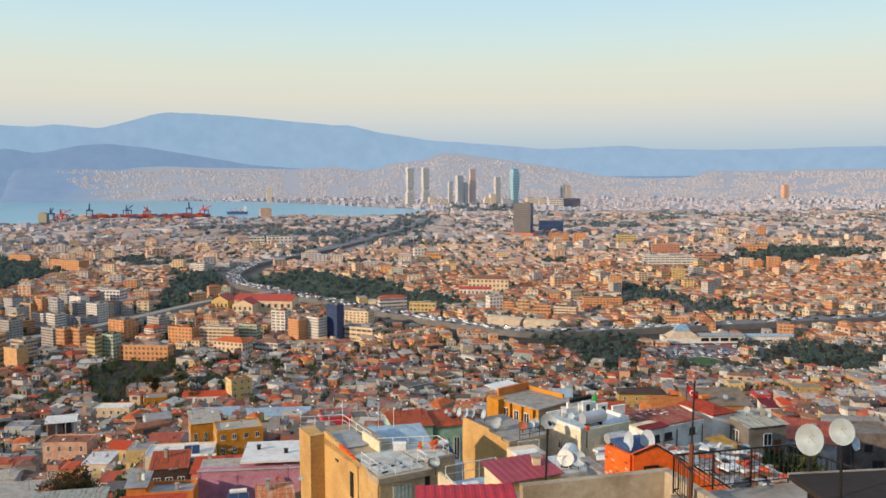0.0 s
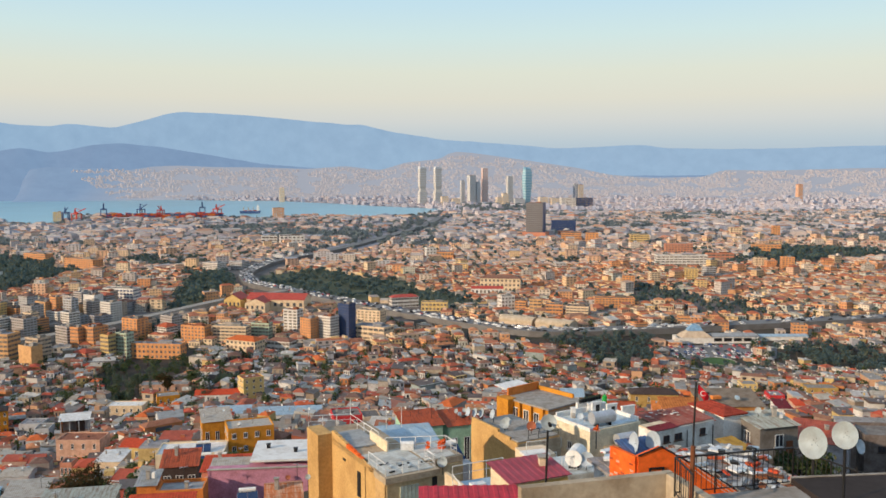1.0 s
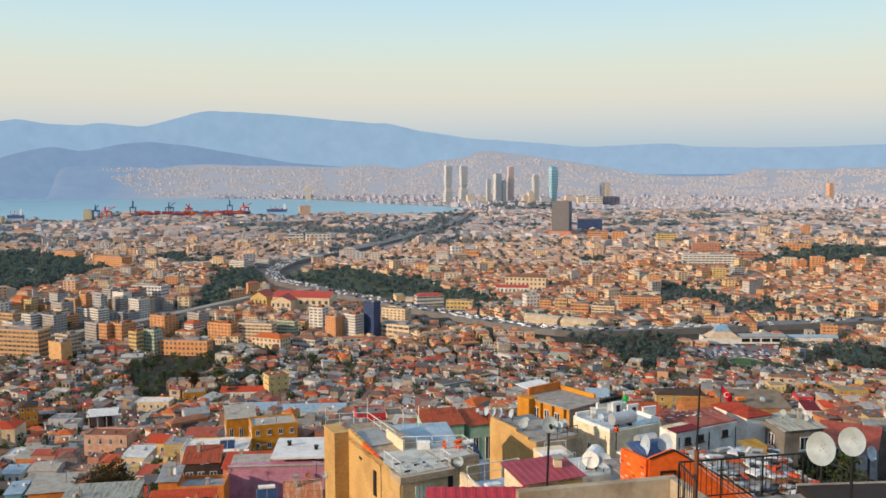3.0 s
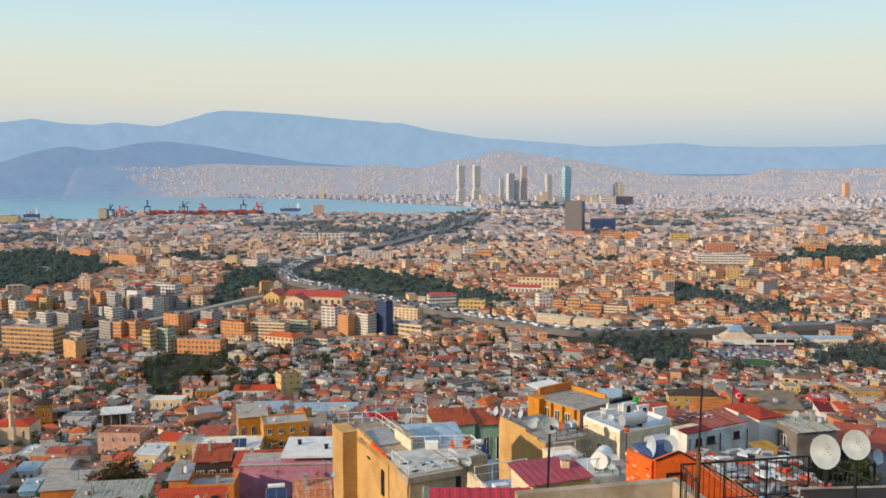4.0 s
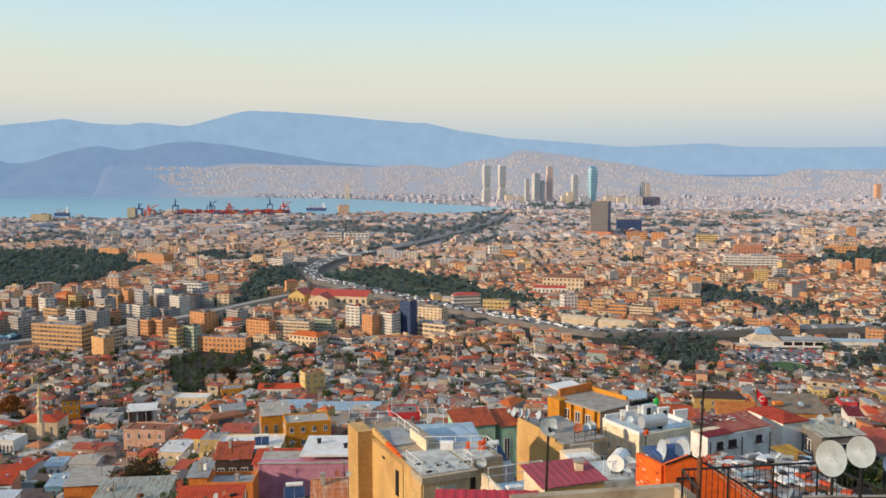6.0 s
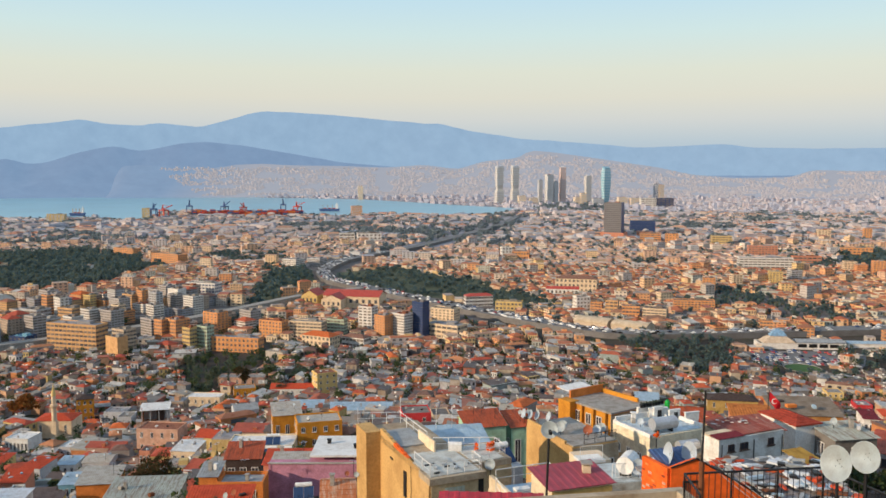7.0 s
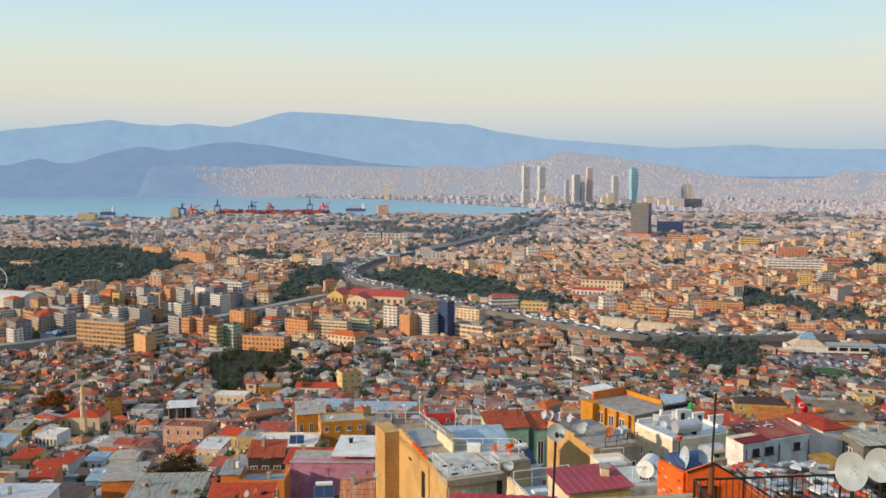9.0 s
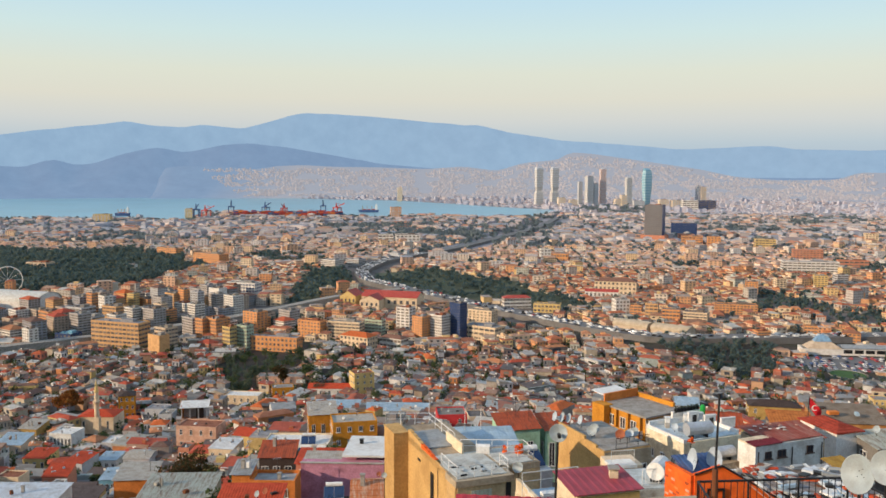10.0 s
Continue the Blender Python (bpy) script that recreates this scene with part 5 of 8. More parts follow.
M_BRICKS = palette("painted_bricks", [(0.85, 0.16, 0.03), (0.68, 0.10, 0.02), (0.88, 0.24, 0.07), (0.58, 0.12, 0.04), (0.80, 0.13, 0.02)], island=False, size=3.0)
N_SHUTTER = paint("pale_green_shutter", (0.55, 0.62, 0.54))
N_BEIGE = paint("beige_concrete", (0.44, 0.36, 0.26), stain=0.8, size=0.7)

def open_room():
    """A house whose top storey stands open under a white sheet canopy."""
    x, y = -126.0, 342.0
    z = float(ground(x, y)) - 1.0
    e = thing("house", pose(x, y, z, 0, 0, 14), "pink house with an open roof room under a white sheet canopy", "house")
    b, up = 20.0 - z - 2.6, 24.0 - z
    part("wall", (Heap().box(0, 0, 0, 11.0, 8.0, b), N_PINK), e)
    part("parapet", (Heap().box(0, -3.9, b, 11.0, 0.2, 0.9), N_PINK), e)
    part("back_wall", (Heap().box(0, 3.0, b, 10.4, 0.3, up - b - 0.6), C_GREY), e, "grey wall at the back of the open room")
    part("side_wall", (Heap().box(-5.2, 0.5, b, 0.3, 6.0, up - b - 0.6), N_ORANGE), e, "orange side wall")
    for px in (-5.0, -1.8, 1.6, 5.0):
        part("post", (Heap().box(px, -3.4, b, 0.3, 0.3, up - b - 0.55), C_GREY), e)
    part("canopy", (corrugated(10.8, 7.6, up - 0.55, 0.9, 0.5), N_WHITE), e, "white sheet canopy")
    # shade inside the open room, painted as a dark block
    part("partition", (Heap().box(1.8, 1.0, b, 3.0, 2.0, up - b - 0.9), N_DARK), e, "dark block standing in for shade under the canopy")
    CLEAR.append((x, y, 8))
    CLEAR.append((x, y - 9, 6))
    LOW.append((x, y, 11))


# the nearest custom buildings come first, so that the scattered ones keep clear of them
house(-69.4, 116.5, 13.3, 9.0, 8.7, 4, C_WHITE, "shed", N_WHITESHEET, "house with a broad bluish white sheet roof", floors=1, cols=3, rise=0.6)
house(-44.0, 114.6, 9.8, 11.0, 6.9, 7, C_TAN, "shed", N_RUSTGREY, "long shed with a streaked grey and rust sheet roof", floors=1, cols=3, rise=0.8)
house(-56.0, 128.7, 5.8, 6.6, 12.6, 10, N_ORANGE, "shed", N_TANSHEET, "orange-walled house with a pale tan sheet roof", floors=1, cols=3, rise=0.5)
house(-115.9, 265.2, 8.5, 9.0, 5.5, 3, C_GREY, "gable", N_TANSHEET, "grey house with a tan folded roof", floors=1, cols=3, rise=0.8)
house(-108.0, 299.2, 15.2, 9.0, 8.9, -4, N_PINK, "flat", None, "pink two-storey house with a roof terrace", floors=2, cols=4)
open_room()
house(-168.3, 316.8, 9.3, 9.0, 6.6, -6, N_WHITE, "flat", N_WHITE, "white house with tall dark window slots", floors=1, cols=6)
house(-149.1, 264.0, 7.7, 9.0, 5.5, 2, C_YELLOW, "shed", N_RED, "yellow house with a bright red sheet roof", floors=1, cols=3, rise=0.7)
house(-133.0, 259.2, 6.6, 9.0, 5.0, -8, C_GREY, "shed", N_RED, "grey house with a bright red sheet roof", floors=1, cols=3, rise=0.7)
house(-127.5, 268.4, 6.3, 8.2, 4.9, 4, N_WHITE, "shed", R_BLUE, "low house with a blue and white sheet roof", floors=1, cols=3, rise=0.3)
house(-106.1, 223.8, 4.3, 9.0, 5.0, 10, C_TEAL, "shed", R_BLUE, "low house with a worn blue sheet roof", floors=1, cols=3, rise=0.3)
house(-177.3, 296.0, 10.1, 9.0, 5.9, 0, C_TAN, "shed", R_BLUE, "tan house with a light blue sheet roof", floors=1, cols=3)
house(-129.9, 215.9, 6.4, 5.4, 5.1, 0, C_CREAM, "flat", None, "cream house with a dark terrace", floors=1, cols=2)
house(-191.0, 332.8, 8.2, 9.0, 5.6, -5, N_OCHRE, "shed", N_TANSHEET, "ochre house with a low tan roof", floors=1, cols=3)
house(-113.4, 208.9, 2.9, 5.8, 4.1, 10, N_WHITE, "flat", None, "small whitewashed house with a cluttered roof", floors=1, cols=3)
house(-122.0, 225.5, 6.7, 7.4, 4.9, 8, C_BRICK, "shed", N_RED, "low house with a faded red roof", floors=1, cols=3)
house(-143.9, 306.0, 6.6, 9.0, 5.6, 0, C_GREY, "flat", N_WHITE, "grey house with a white roof slab", floors=1, cols=3)
house(-173.0, 354.8, 15.5, 12.0, 8.2, 4, C_CREAM, "tile", N_RED, "mosque hall with a red hipped roof", floors=1, cols=3, rise=1.6)
house(-176.9, 389.5, 7.5, 9.0, 11.2, 22, N_ORANGEY, "tile", N_DARK, "ochre three-storey house with a dark hipped roof", floors=3, cols=3)
house(-79.1, 245.7, 3.2, 7.4, 5.3, 0, C_CREAM, "shed", N_TANSHEET, "cream house with a pale sheet roof", floors=1, cols=3)
house(-79.8, 242.5, 7.2, 9.0, 5.5, -3, C_CREAM, "shed", N_WHITE, "house with a broad cream sheet roof", floors=1, cols=3, rise=0.5)
house(-80.3, 266.8, 6.7, 9.0, 5.5, -10, C_YELLOW, "gable", N_RED, "yellow house with a red gabled roof", floors=1, cols=3)
house(-46.9, 197.5, 15.4, 9.0, 6.0, 4, N_CREAMW, "flat", N_WHITE, "cream terrace house with a white roof and parapet", floors=1, cols=4)
# walls painted dark in place of a shaded porch below the roof
house(-30.0, 116.5, 4.8, 4.2, 5.5, 6, N_DARK, "shed", N_RUST, "house with a rusty ribbed roof", floors=1, cols=3, rise=1.0)
house(-22.1, 108.4, 5.9, 4.8, 3.1, 3, C_BRICK, "shed", N_RED, "house with a bright orange-red sheet roof", floors=1, cols=3, rise=0.4)
house(-29.2, 97.9, 2.1, 3.8, 5.2, 4, N_ORANGE, "shed", N_GREYSHEET, "orange house with a grey sheet roof", floors=1, cols=3)
house(-25.4, 97.8, 5.3, 3.7, 2.5, 3, N_ORANGE, "flat", N_GREYSHEET, "orange house with a cluttered roof deck", floors=1, cols=2)
house(-25.4, 87.6, 6.6, 5.6, 1.4, 5, C_TAN, "shed", N_RED, "house with a broad red sheet roof", floors=1, cols=3, rise=0.9)
house(-12.0, 84.3, 3.4, 8.6, 0.7, 8, C_TAN, "gable", N_PATCH, "house with a patched orange tile roof", floors=1, cols=3, rise=1.5)
house(-45.1, 215.7, 7.3, 7.5, 11.2, 16, N_ORANGEY, "shed", N_TANSHEET, "ochre-orange house with a tan roof", floors=1, cols=3)
house(-35.2, 206.5, 10.9, 8.0, 9.6, 16, N_ORANGEY, "flat", N_TANSHEET, "ochre-orange house with white framed windows", floors=3, cols=4)
house(-66.2, 344.2, 18.7, 9.0, 4.9, 4, C_GREY, "shed", R_BLUE, "long hall with a pale blue sheet roof", floors=1, cols=5, rise=1.0)
house(-39.9, 332.5, 24.8, 9.0, 4.9, 2, C_WHITE, "shed", R_BLUE, "long white hall with a pale blue sheet roof", floors=1, cols=6, rise=1.0)
house(-69.5, 425.2, 10.6, 9.0, 12.5, 28, C_YELLOW, "flat", None, "tall pale yellow house with a roof room", floors=4, cols=3)
house(-88.5, 340.5, 9.5, 9.0, 5.9, 24, C_GREY, "gable", N_GREYSHEET, "grey-brown gabled house with sheet roof", floors=1, cols=3)
house(-109.9, 422.2, 10.8, 9.0, 5.5, 18, N_ORANGEY, "flat", None, "orange house with a flat roof", floors=1, cols=3)
house(-83.7, 426.5, 26.3, 9.0, 4.5, 3, C_WHITE, "gable", N_RED, "long low hall with a red roof", floors=1, cols=6)
house(-121.8, 464.8, 25.7, 9.0, 5.0, 2, N_PINK, "flat", None, "long pink house among trees", floors=1, cols=6)
house(-125.8, 409.2, 17.1, 9.0, 4.4, -3, C_CREAM, "flat", N_WHITE, "low cream house with a wide flat roof", floors=1, cols=5)
house(-159.7, 385.0, 9.6, 9.0, 5.3, 0, C_GREY, "flat", None, "pale grey house with roof clutter", floors=1, cols=3)
house(-148.7, 368.5, 6.0, 9.0, 5.6, 5, C_GREY, "flat", None, "plain grey house with a flat roof", floors=1, cols=3)
house(-100.5, 265.1, 3.5, 5.6, 5.6, 0, C_BRICK, "flat", None, "red-brown house below a terrace", floors=1, cols=3)
house(3.6, 128.5, 6.2, 4.4, 8.6, 18, N_MINT, "shed", N_RUST, "mint green house with a patched rust roof", floors=1, cols=2, rise=1.3)
house(9.4, 130.6, 4.2, 4.4, 8.8, 18, N_MINT, "shed", N_RUST, "mint green annex with a rusty striped roof", floors=1, cols=2, rise=1.3)
house(-14.0, 260.0, 8.8, 9.0, 9.0, 10, N_REDWALL, "flat", None, "bright red house with a flat roof", floors=2, cols=2)
house(-7.3, 298.2, 6.2, 9.0, 5.9, 10, C_TAN, "flat", None, "tan house with a flat roof", floors=1, cols=3)
house(56.7, 347.9, 12.0, 6.8, 5.2, -8, C_BRICK, "flat", None, "brick-red house behind a terrace", floors=1, cols=3)
house(86.5, 390.0, 10.7, 9.0, 5.0, -8, C_GREY, "shed", R_BLUE, "low house with a pale blue roof", floors=1, cols=3)
house(112.0, 348.5, 19.8, 9.0, 8.9, -8, N_OCHRE, "tile", N_DARK, "ochre house with a dark brown hipped roof", floors=2, cols=4)
house(99.9, 297.8, 8.6, 9.0, 5.4, -12, C_BRICK, "shed", N_ORANGE, "house with an orange sheet roof", floors=1, cols=3)
house(43.6, 107.0, 8.0, 5.4, 9.9, -4, N_OCHRE2, "shed", paint("brown_grey_sheet", (0.22, 0.18, 0.14), stain=0.7, size=1.0), "burnt ochre house with a wide grey roof", floors=4, cols=1, rise=0.9)
house(39.6, 90.5, 4.2, 3.2, 6.6, -10, C_BRICK, "shed", N_RUST, "low brick-red house with a rusty sheet roof", floors=1, cols=0, rise=0.5)
house(174.0, 366.2, 6.4, 9.0, 5.9, -8, N_REDWALL, "flat", None, "small red-walled house with flat roof", floors=1, cols=3)
house(130.1, 269.2, 4.7, 8.5, 8.0, -10, C_WHITE, "shed", N_DARKRED, "white house with a dark red roof", floors=1, cols=3)
house(150.5, 297.2, 4.8, 9.0, 6.9, -12, N_PINK, "tile", N_RED, "pink house with a red tile roof", floors=1, cols=3)
house(211.1, 396.5, 14.8, 9.0, 5.5, -8, N_OCHRE, "flat", None, "ochre two-storey house with flat roof", floors=2, cols=3)
house(183.4, 416.2, 7.6, 9.0, 5.5, -6, C_YELLOW, "flat", None, "pale yellow house with a flat roof", floors=2, cols=3)


def tan_apartment():
    """The tall tan house with terraces on several levels."""
    ox, oy, top, base = -1.53, 52.2, 100.8, 90.0
    e = thing("terrace_house", pose(ox, oy, base, 0, 0, 24.3), "tall tan plastered house with railed roof terraces", "house")
    h = top - base
    for wx, wy, ww, wd in ((1.85, 6.75, 3.7, 10.5), (5.1, 3.3, 2.8, 3.6), (1.82, 0.75, 3.65, 1.5)):
        part("side_wall", (Heap().box(wx, wy, 0, ww, wd, h), N_TAN), e)
    part("pier", (Heap().box(-0.55, 10.8, 0, 1.1, 2.4, h + 0.25).box(-0.55, 10.8, h + 0.25, 1.16, 2.46, 0.06), N_TAN), e, "tall tan pier with a flat cap")
    part("front_wall", (Heap().box(1.88, -0.03, 0, 3.66, 0.08, h - 0.45).box(5.1, 1.46, 0, 2.8, 0.08, h - 0.45), paint("sandy_render", (0.58, 0.46, 0.28), stain=0.6)), e, "sandy rendered front wall")
    part("roof_slab", (Heap().box(1.85, 0.7, h - 0.4, 3.95, 1.9, 0.42).box(1.9, 6.7, h - 0.4, 3.8, 10.7, 0.42).box(5.15, 3.3, h - 0.4, 2.7, 3.7, 0.42), N_BEIGE), e, "stained concrete roof slab")
    part("terrace", (Heap().box(1.8, 2.4, h + 0.03, 3.4, 4.6, 0.03).box(4.9, 3.2, h + 0.03, 2.3, 3.2, 0.03), paint("pale_terrace_screed", (0.54, 0.56, 0.53), stain=0.7, size=1.0)), e, "grey screed terrace")
    part("low_roof", (Heap().box(1.25, 8.1, h + 0.06, 2.3, 3.8, 0.1, tilt=0.01), N_GREYSHEET), e, "blue-grey sheet roof of the low terrace")
    part("upper_roof", (corrugated(4.6, 4.5, h - 1.15, 0.12, 0.1, 1.0, 0.02), R_BLUE), e, "pale blue sheet roof of the back wing", at=pose(6.6, 10.9, 0, 0, 0, -16))
    part("back_wing", (Heap().box(6.6, 10.9, 0, 4.5, 4.4, h - 1.2, yaw=radians(-16)), N_WHITE), e, "white wall of the back wing")
    part("balustrade", (Heap().box(2.15, 5.9, h, 0.12, 3.0, 0.8), N_CREAMW), e, "white solid balustrade")
    part("side_pilaster", (Heap().box(-0.03, 0.75, 0, 0.1, 1.5, h - 0.42), paint("pale_orange_plaster", (0.56, 0.36, 0.16))), e, "paler orange strip of the side wall")
    part("vent_slot", (Heap().box(-0.02, 7.1, h - 1.0, 0.1, 0.5, 0.12), M_STEEL), e, "small dark vent slot")
    part("cable", (Heap().add(tube((-0.04, 3.3, h - 0.3), (-0.04, 3.1, 0), 0.02, 5)), M_STEEL), e)
    for k in range(9):
        part("parapet", (Heap().box(0.12, 9.3 - k * 0.72, h, 0.24, 0.74, max(0.5 - k * 0.06, 0.06)), N_BRICK if 4 <= k <= 7 else N_TAN), e)
    part("slot_window", (Heap().box(-0.02, 4.4, h - 2.75, 0.1, 0.5, 1.75), M_STEEL), e, "tall narrow dark window slot")
    for k in range(5):
        part("shutter", (Heap().box(1.1 + k * 0.28, -0.1, h - 1.95, 0.24, 0.06, 1.2), N_SHUTTER), e, "pale green folding shutter")
    part("door", (Heap().box(3.5, -0.09, h - 1.6, 0.35, 0.08, 1.1), M_STEEL), e)
    def w(x, y, z=top):
        c, s = math.cos(radians(24.3)), math.sin(radians(24.3))
        return (ox + x * c - y * s, oy + x * s + y * c, z)
    railing([w(0.06, 2.9), w(0.06, 0.08), w(3.6, 0.08), w(3.6, 1.5)], 0.85)
    railing([w(3.62, 0.35), w(3.72, 1.45), w(6.14, 1.72), w(6.27, 3.53), w(2.28, 5.08)], 0.85)
    railing([w(-1.0, 11.9, top + 0.3), w(2.4, 11.9), w(2.4, 6.5)], 0.85)
    for i, (px, py) in enumerate(((4.9, 3.6), (5.85, 3.2), (6.0, 3.3), (5.7, 3.35))):
        pot = thing("plant_pot", pose(*w(px, py)), "orange flowering plant in a pot on the terrace", "plant pot", "plant pots")
        part("pot", (Heap().add(lathe([(0.001, 0), (0.12, 0), (0.17, 0.25), (0.001, 0.25)], 10)), N_BRICK), pot)
        part("leaves", (Heap().add(clumps(np.array([0.0]), np.array([0.0]), np.array([0.1]), np.array([0.19]), np.array([0.6]), 60, 0.06, np.random.default_rng(50 + i))), N_BRICK), pot)
    box = thing("storage_box", pose(*w(3.6, 4.3)), "white storage box with a curved lid", "box")
    part("body", (Heap().box(0, 0, 0, 0.9, 0.5, 0.5), M_WHITE), box)
    part("lid", (Heap().add(frusta(0, 0, 0.5, 0.94, 0.54, 0.12, 0.9, 0.2)), M_WHITE), box)
    for px, py, hh in ((2.4, 11.9, 1.6), (4.4, 9.6, 1.3), (5.6, 9.4, 1.2), (-1.0, 11.9, 1.2)):
        m = thing("pole", pose(*w(px, py)), "thin white pole on a roof corner", "pole", "roof poles")
        part("shaft", (Heap().add(tube((0, 0, 0), (0, 0, hh + 0.4), 0.025)), M_WHITE), m)
    satellite_dish(*w(4.75, 1.1, top - 0.1), 0.72, 205, 25, 0.9)
    solar_heater(*w(8.3, 6.6, top - 2.2), 24, 0.95)
    shed = thing("house", pose(*w(8.3, 6.6, base), 0, 0, 24), "low house under a solar heater", "house")
    part("wall", (Heap().box(0, 0, 0, 2.4, 2.6, top - 2.2 - base), C_GREY), shed)
    for k in range(14):
        q = random.Random(300 + k)
        bit = thing("scrap", pose(*w(q.uniform(0.5, 3.4), q.uniform(0.5, 2.2), top + 0.06), 0, 0, q.uniform(0, 180)), "small grey odds and ends on the terrace", "scrap", "terrace scrap")
        part("board", (Heap().box(0, 0, 0, q.uniform(0.1, 0.45), q.uniform(0.06, 0.2), q.uniform(0.03, 0.12)), q.choice((C_GREY, M_WHITE, N_GREYSHEET, M_STEEL))), bit)
    CLEAR.append((ox + 1.5, oy + 6, 9))


tan_apartment()


def cream_box_house():
    """Cream house with a maroon ribbed roof, below the camera."""
    e = thing("house", pose(5.8, 41.0, 97.7, 0, 0, 20), "cream house with a maroon ribbed sheet roof", "house")
    part("wall", (Heap().add(frusta(0, 0, 0, 3.2, 2.3, 7.4, tilt=0.12)), N_CREAMW), e)
    part("front_wall", (Heap().box(0, -1.17, 0, 3.2, 0.06, 7.2), paint("warm_ochre_wash", (0.62, 0.42, 0.14))), e, "ochre front wall")
    part("roof", (corrugated(3.3, 2.3, 7.44, 0.28, 0.14, 0.36, 0.05), paint("maroon_sheet", (0.36, 0.06, 0.085), rough=0.5, stain=0.5, size=1.5)), e)
    chimney(6.6, 41.4, 105.2, 0.35, N_CREAMW)
    # its neighbour with a white roof deck and railing
    t = thing("house", pose(3.9, 47.4, 93.6, 0, 0, 20), "cream house with a pale blue roof deck", "house")
    part("wall", (Heap().box(0.6, 0.8, 0, 3.2, 3.8, 7.6).box(-0.85, 0.8, 7.6, 0.2, 3.8, 0.8), N_CREAMW), t)
    part("deck", (Heap().box(0.7, 0.8, 7.62, 2.8, 3.6, 0.06), R_BLUE), t)
    railing([(2.4, 47.6, 102.05), (5.6, 49.2, 101.95), (6.3, 47.6, 101.3)], 1.0)
    railing([(3.0, 45.9, 101.3), (2.4, 47.6, 101.7)], 0.9)
    unit = thing("roof_unit", pose(3.9, 47.6, 101.27, 0, 0, 20), "white louvred box unit on a roof deck", "roof unit")
    part("body", (Heap().box(0, 0, 0, 0.9, 0.5, 0.75), M_WHITE), unit)
    for k in range(4):
        part("slat", (Heap().box(0, -0.26, 0.12 + k * 0.15, 0.8, 0.04, 0.05), C_GREY), unit)


cream_box_house()


def tan_wall_house():
    """House with a big blank tan side wall and a grey roof full of dishes."""
    ox, oy, top, base = 9.3, 67.0, 98.0, 86.0
    e = thing("house", pose(ox, oy, base, 0, 0, 26), "house with a blank tan side wall and a cluttered grey roof", "house")
    h = top - base
    part("wall", (Heap().box(2.2, 3.6, 0, 4.4, 7.2, h).box(0.1, 5.0, h, 0.2, 4.2, 0.45).box(0.1, 2.0, h, 0.2, 1.8, 0.2), N_TAN), e)
    part("front_wall", (Heap().box(2.25, -0.04, 0, 4.4, 0.08, h - 0.1), N_BEIGE), e, "stained beige front wall")
    part("roof", (Heap().box(2.25, 3.6, h + 0.01, 4.2, 7.1, 0.08), N_TERRACE), e, "grey concrete roof")
    part("window", window_mesh(0.7, 0.8), e, at=pose(3.6, -0.1, h - 2.1))
    def w(x, y, z=top):
        c, s = math.cos(radians(26)), math.sin(radians(26))
        return (ox + x * c - y * s, oy + x * s + y * c, z)
    railing([w(1.2, 0.1), w(4.3, 0.1)], 0.9, mat=M_STEEL, label="thin dark roof rail")
    for x, y, s, k in ((0.8, 3.0, 0.85, "plain"), (1.3, 3.4, 0.8, "plain"), (2.4, 1.3, 0.8, "red"), (3.2, 1.2, 0.7, "blue"), (3.8, 1.4, 0.8, "plain")):
        satellite_dish(*w(x, y, top + 0.75), s, 205, 28, 0.7, k)
    for x, y in ((-0.1, 7.4), (0.3, 6.9), (0.75, 6.5), (1.4, 5.7)):
        satellite_dish(*w(x, y, top + 0.85), 0.82, 252, 18, 0.85, "blue")
    # a small balcony with white bars
    b = thing("balcony", pose(10.0, 62.6, 98.5, 0, 0, 14), "small white balcony with a bar railing", "balcony")
    part("slab", (Heap().box(0, 0, 0, 2.0, 1.4, 0.2), M_WHITE), b)
    part("awning", (Heap().box(0.4, -1.2, -0.35, 2.6, 1.2, 0.06, tilt=0.12), M_WHITE), b)
    railing([(9.2, 61.8, 98.7), (10.9, 62.25, 98.7)], 1.1, 2.3, M_WHITE, 0.16, label="white balcony railing with thin bars")
    under = thing("house", pose(10.2, 63.6, 86.0, 0, 0, 14), "low plastered annex below a balcony", "house")
    part("wall", (Heap().box(0, 0, 0, 2.4, 2.4, 12.5), C_CREAM), under)
    rusty = thing("house", pose(11.0, 55.6, 90.4, 0, 0, 24), "low shed with a streaked rusty sheet roof", "house")
    part("wall", (Heap().box(0, 0, 0, 2.2, 2.6, 9.4), C_BRICK), rusty)
    part("roof", (corrugated(2.2, 2.6, 9.5, 0.5, 0.1), N_RUST), rusty)
    CLEAR.append((10, 70, 7))


tan_wall_house()


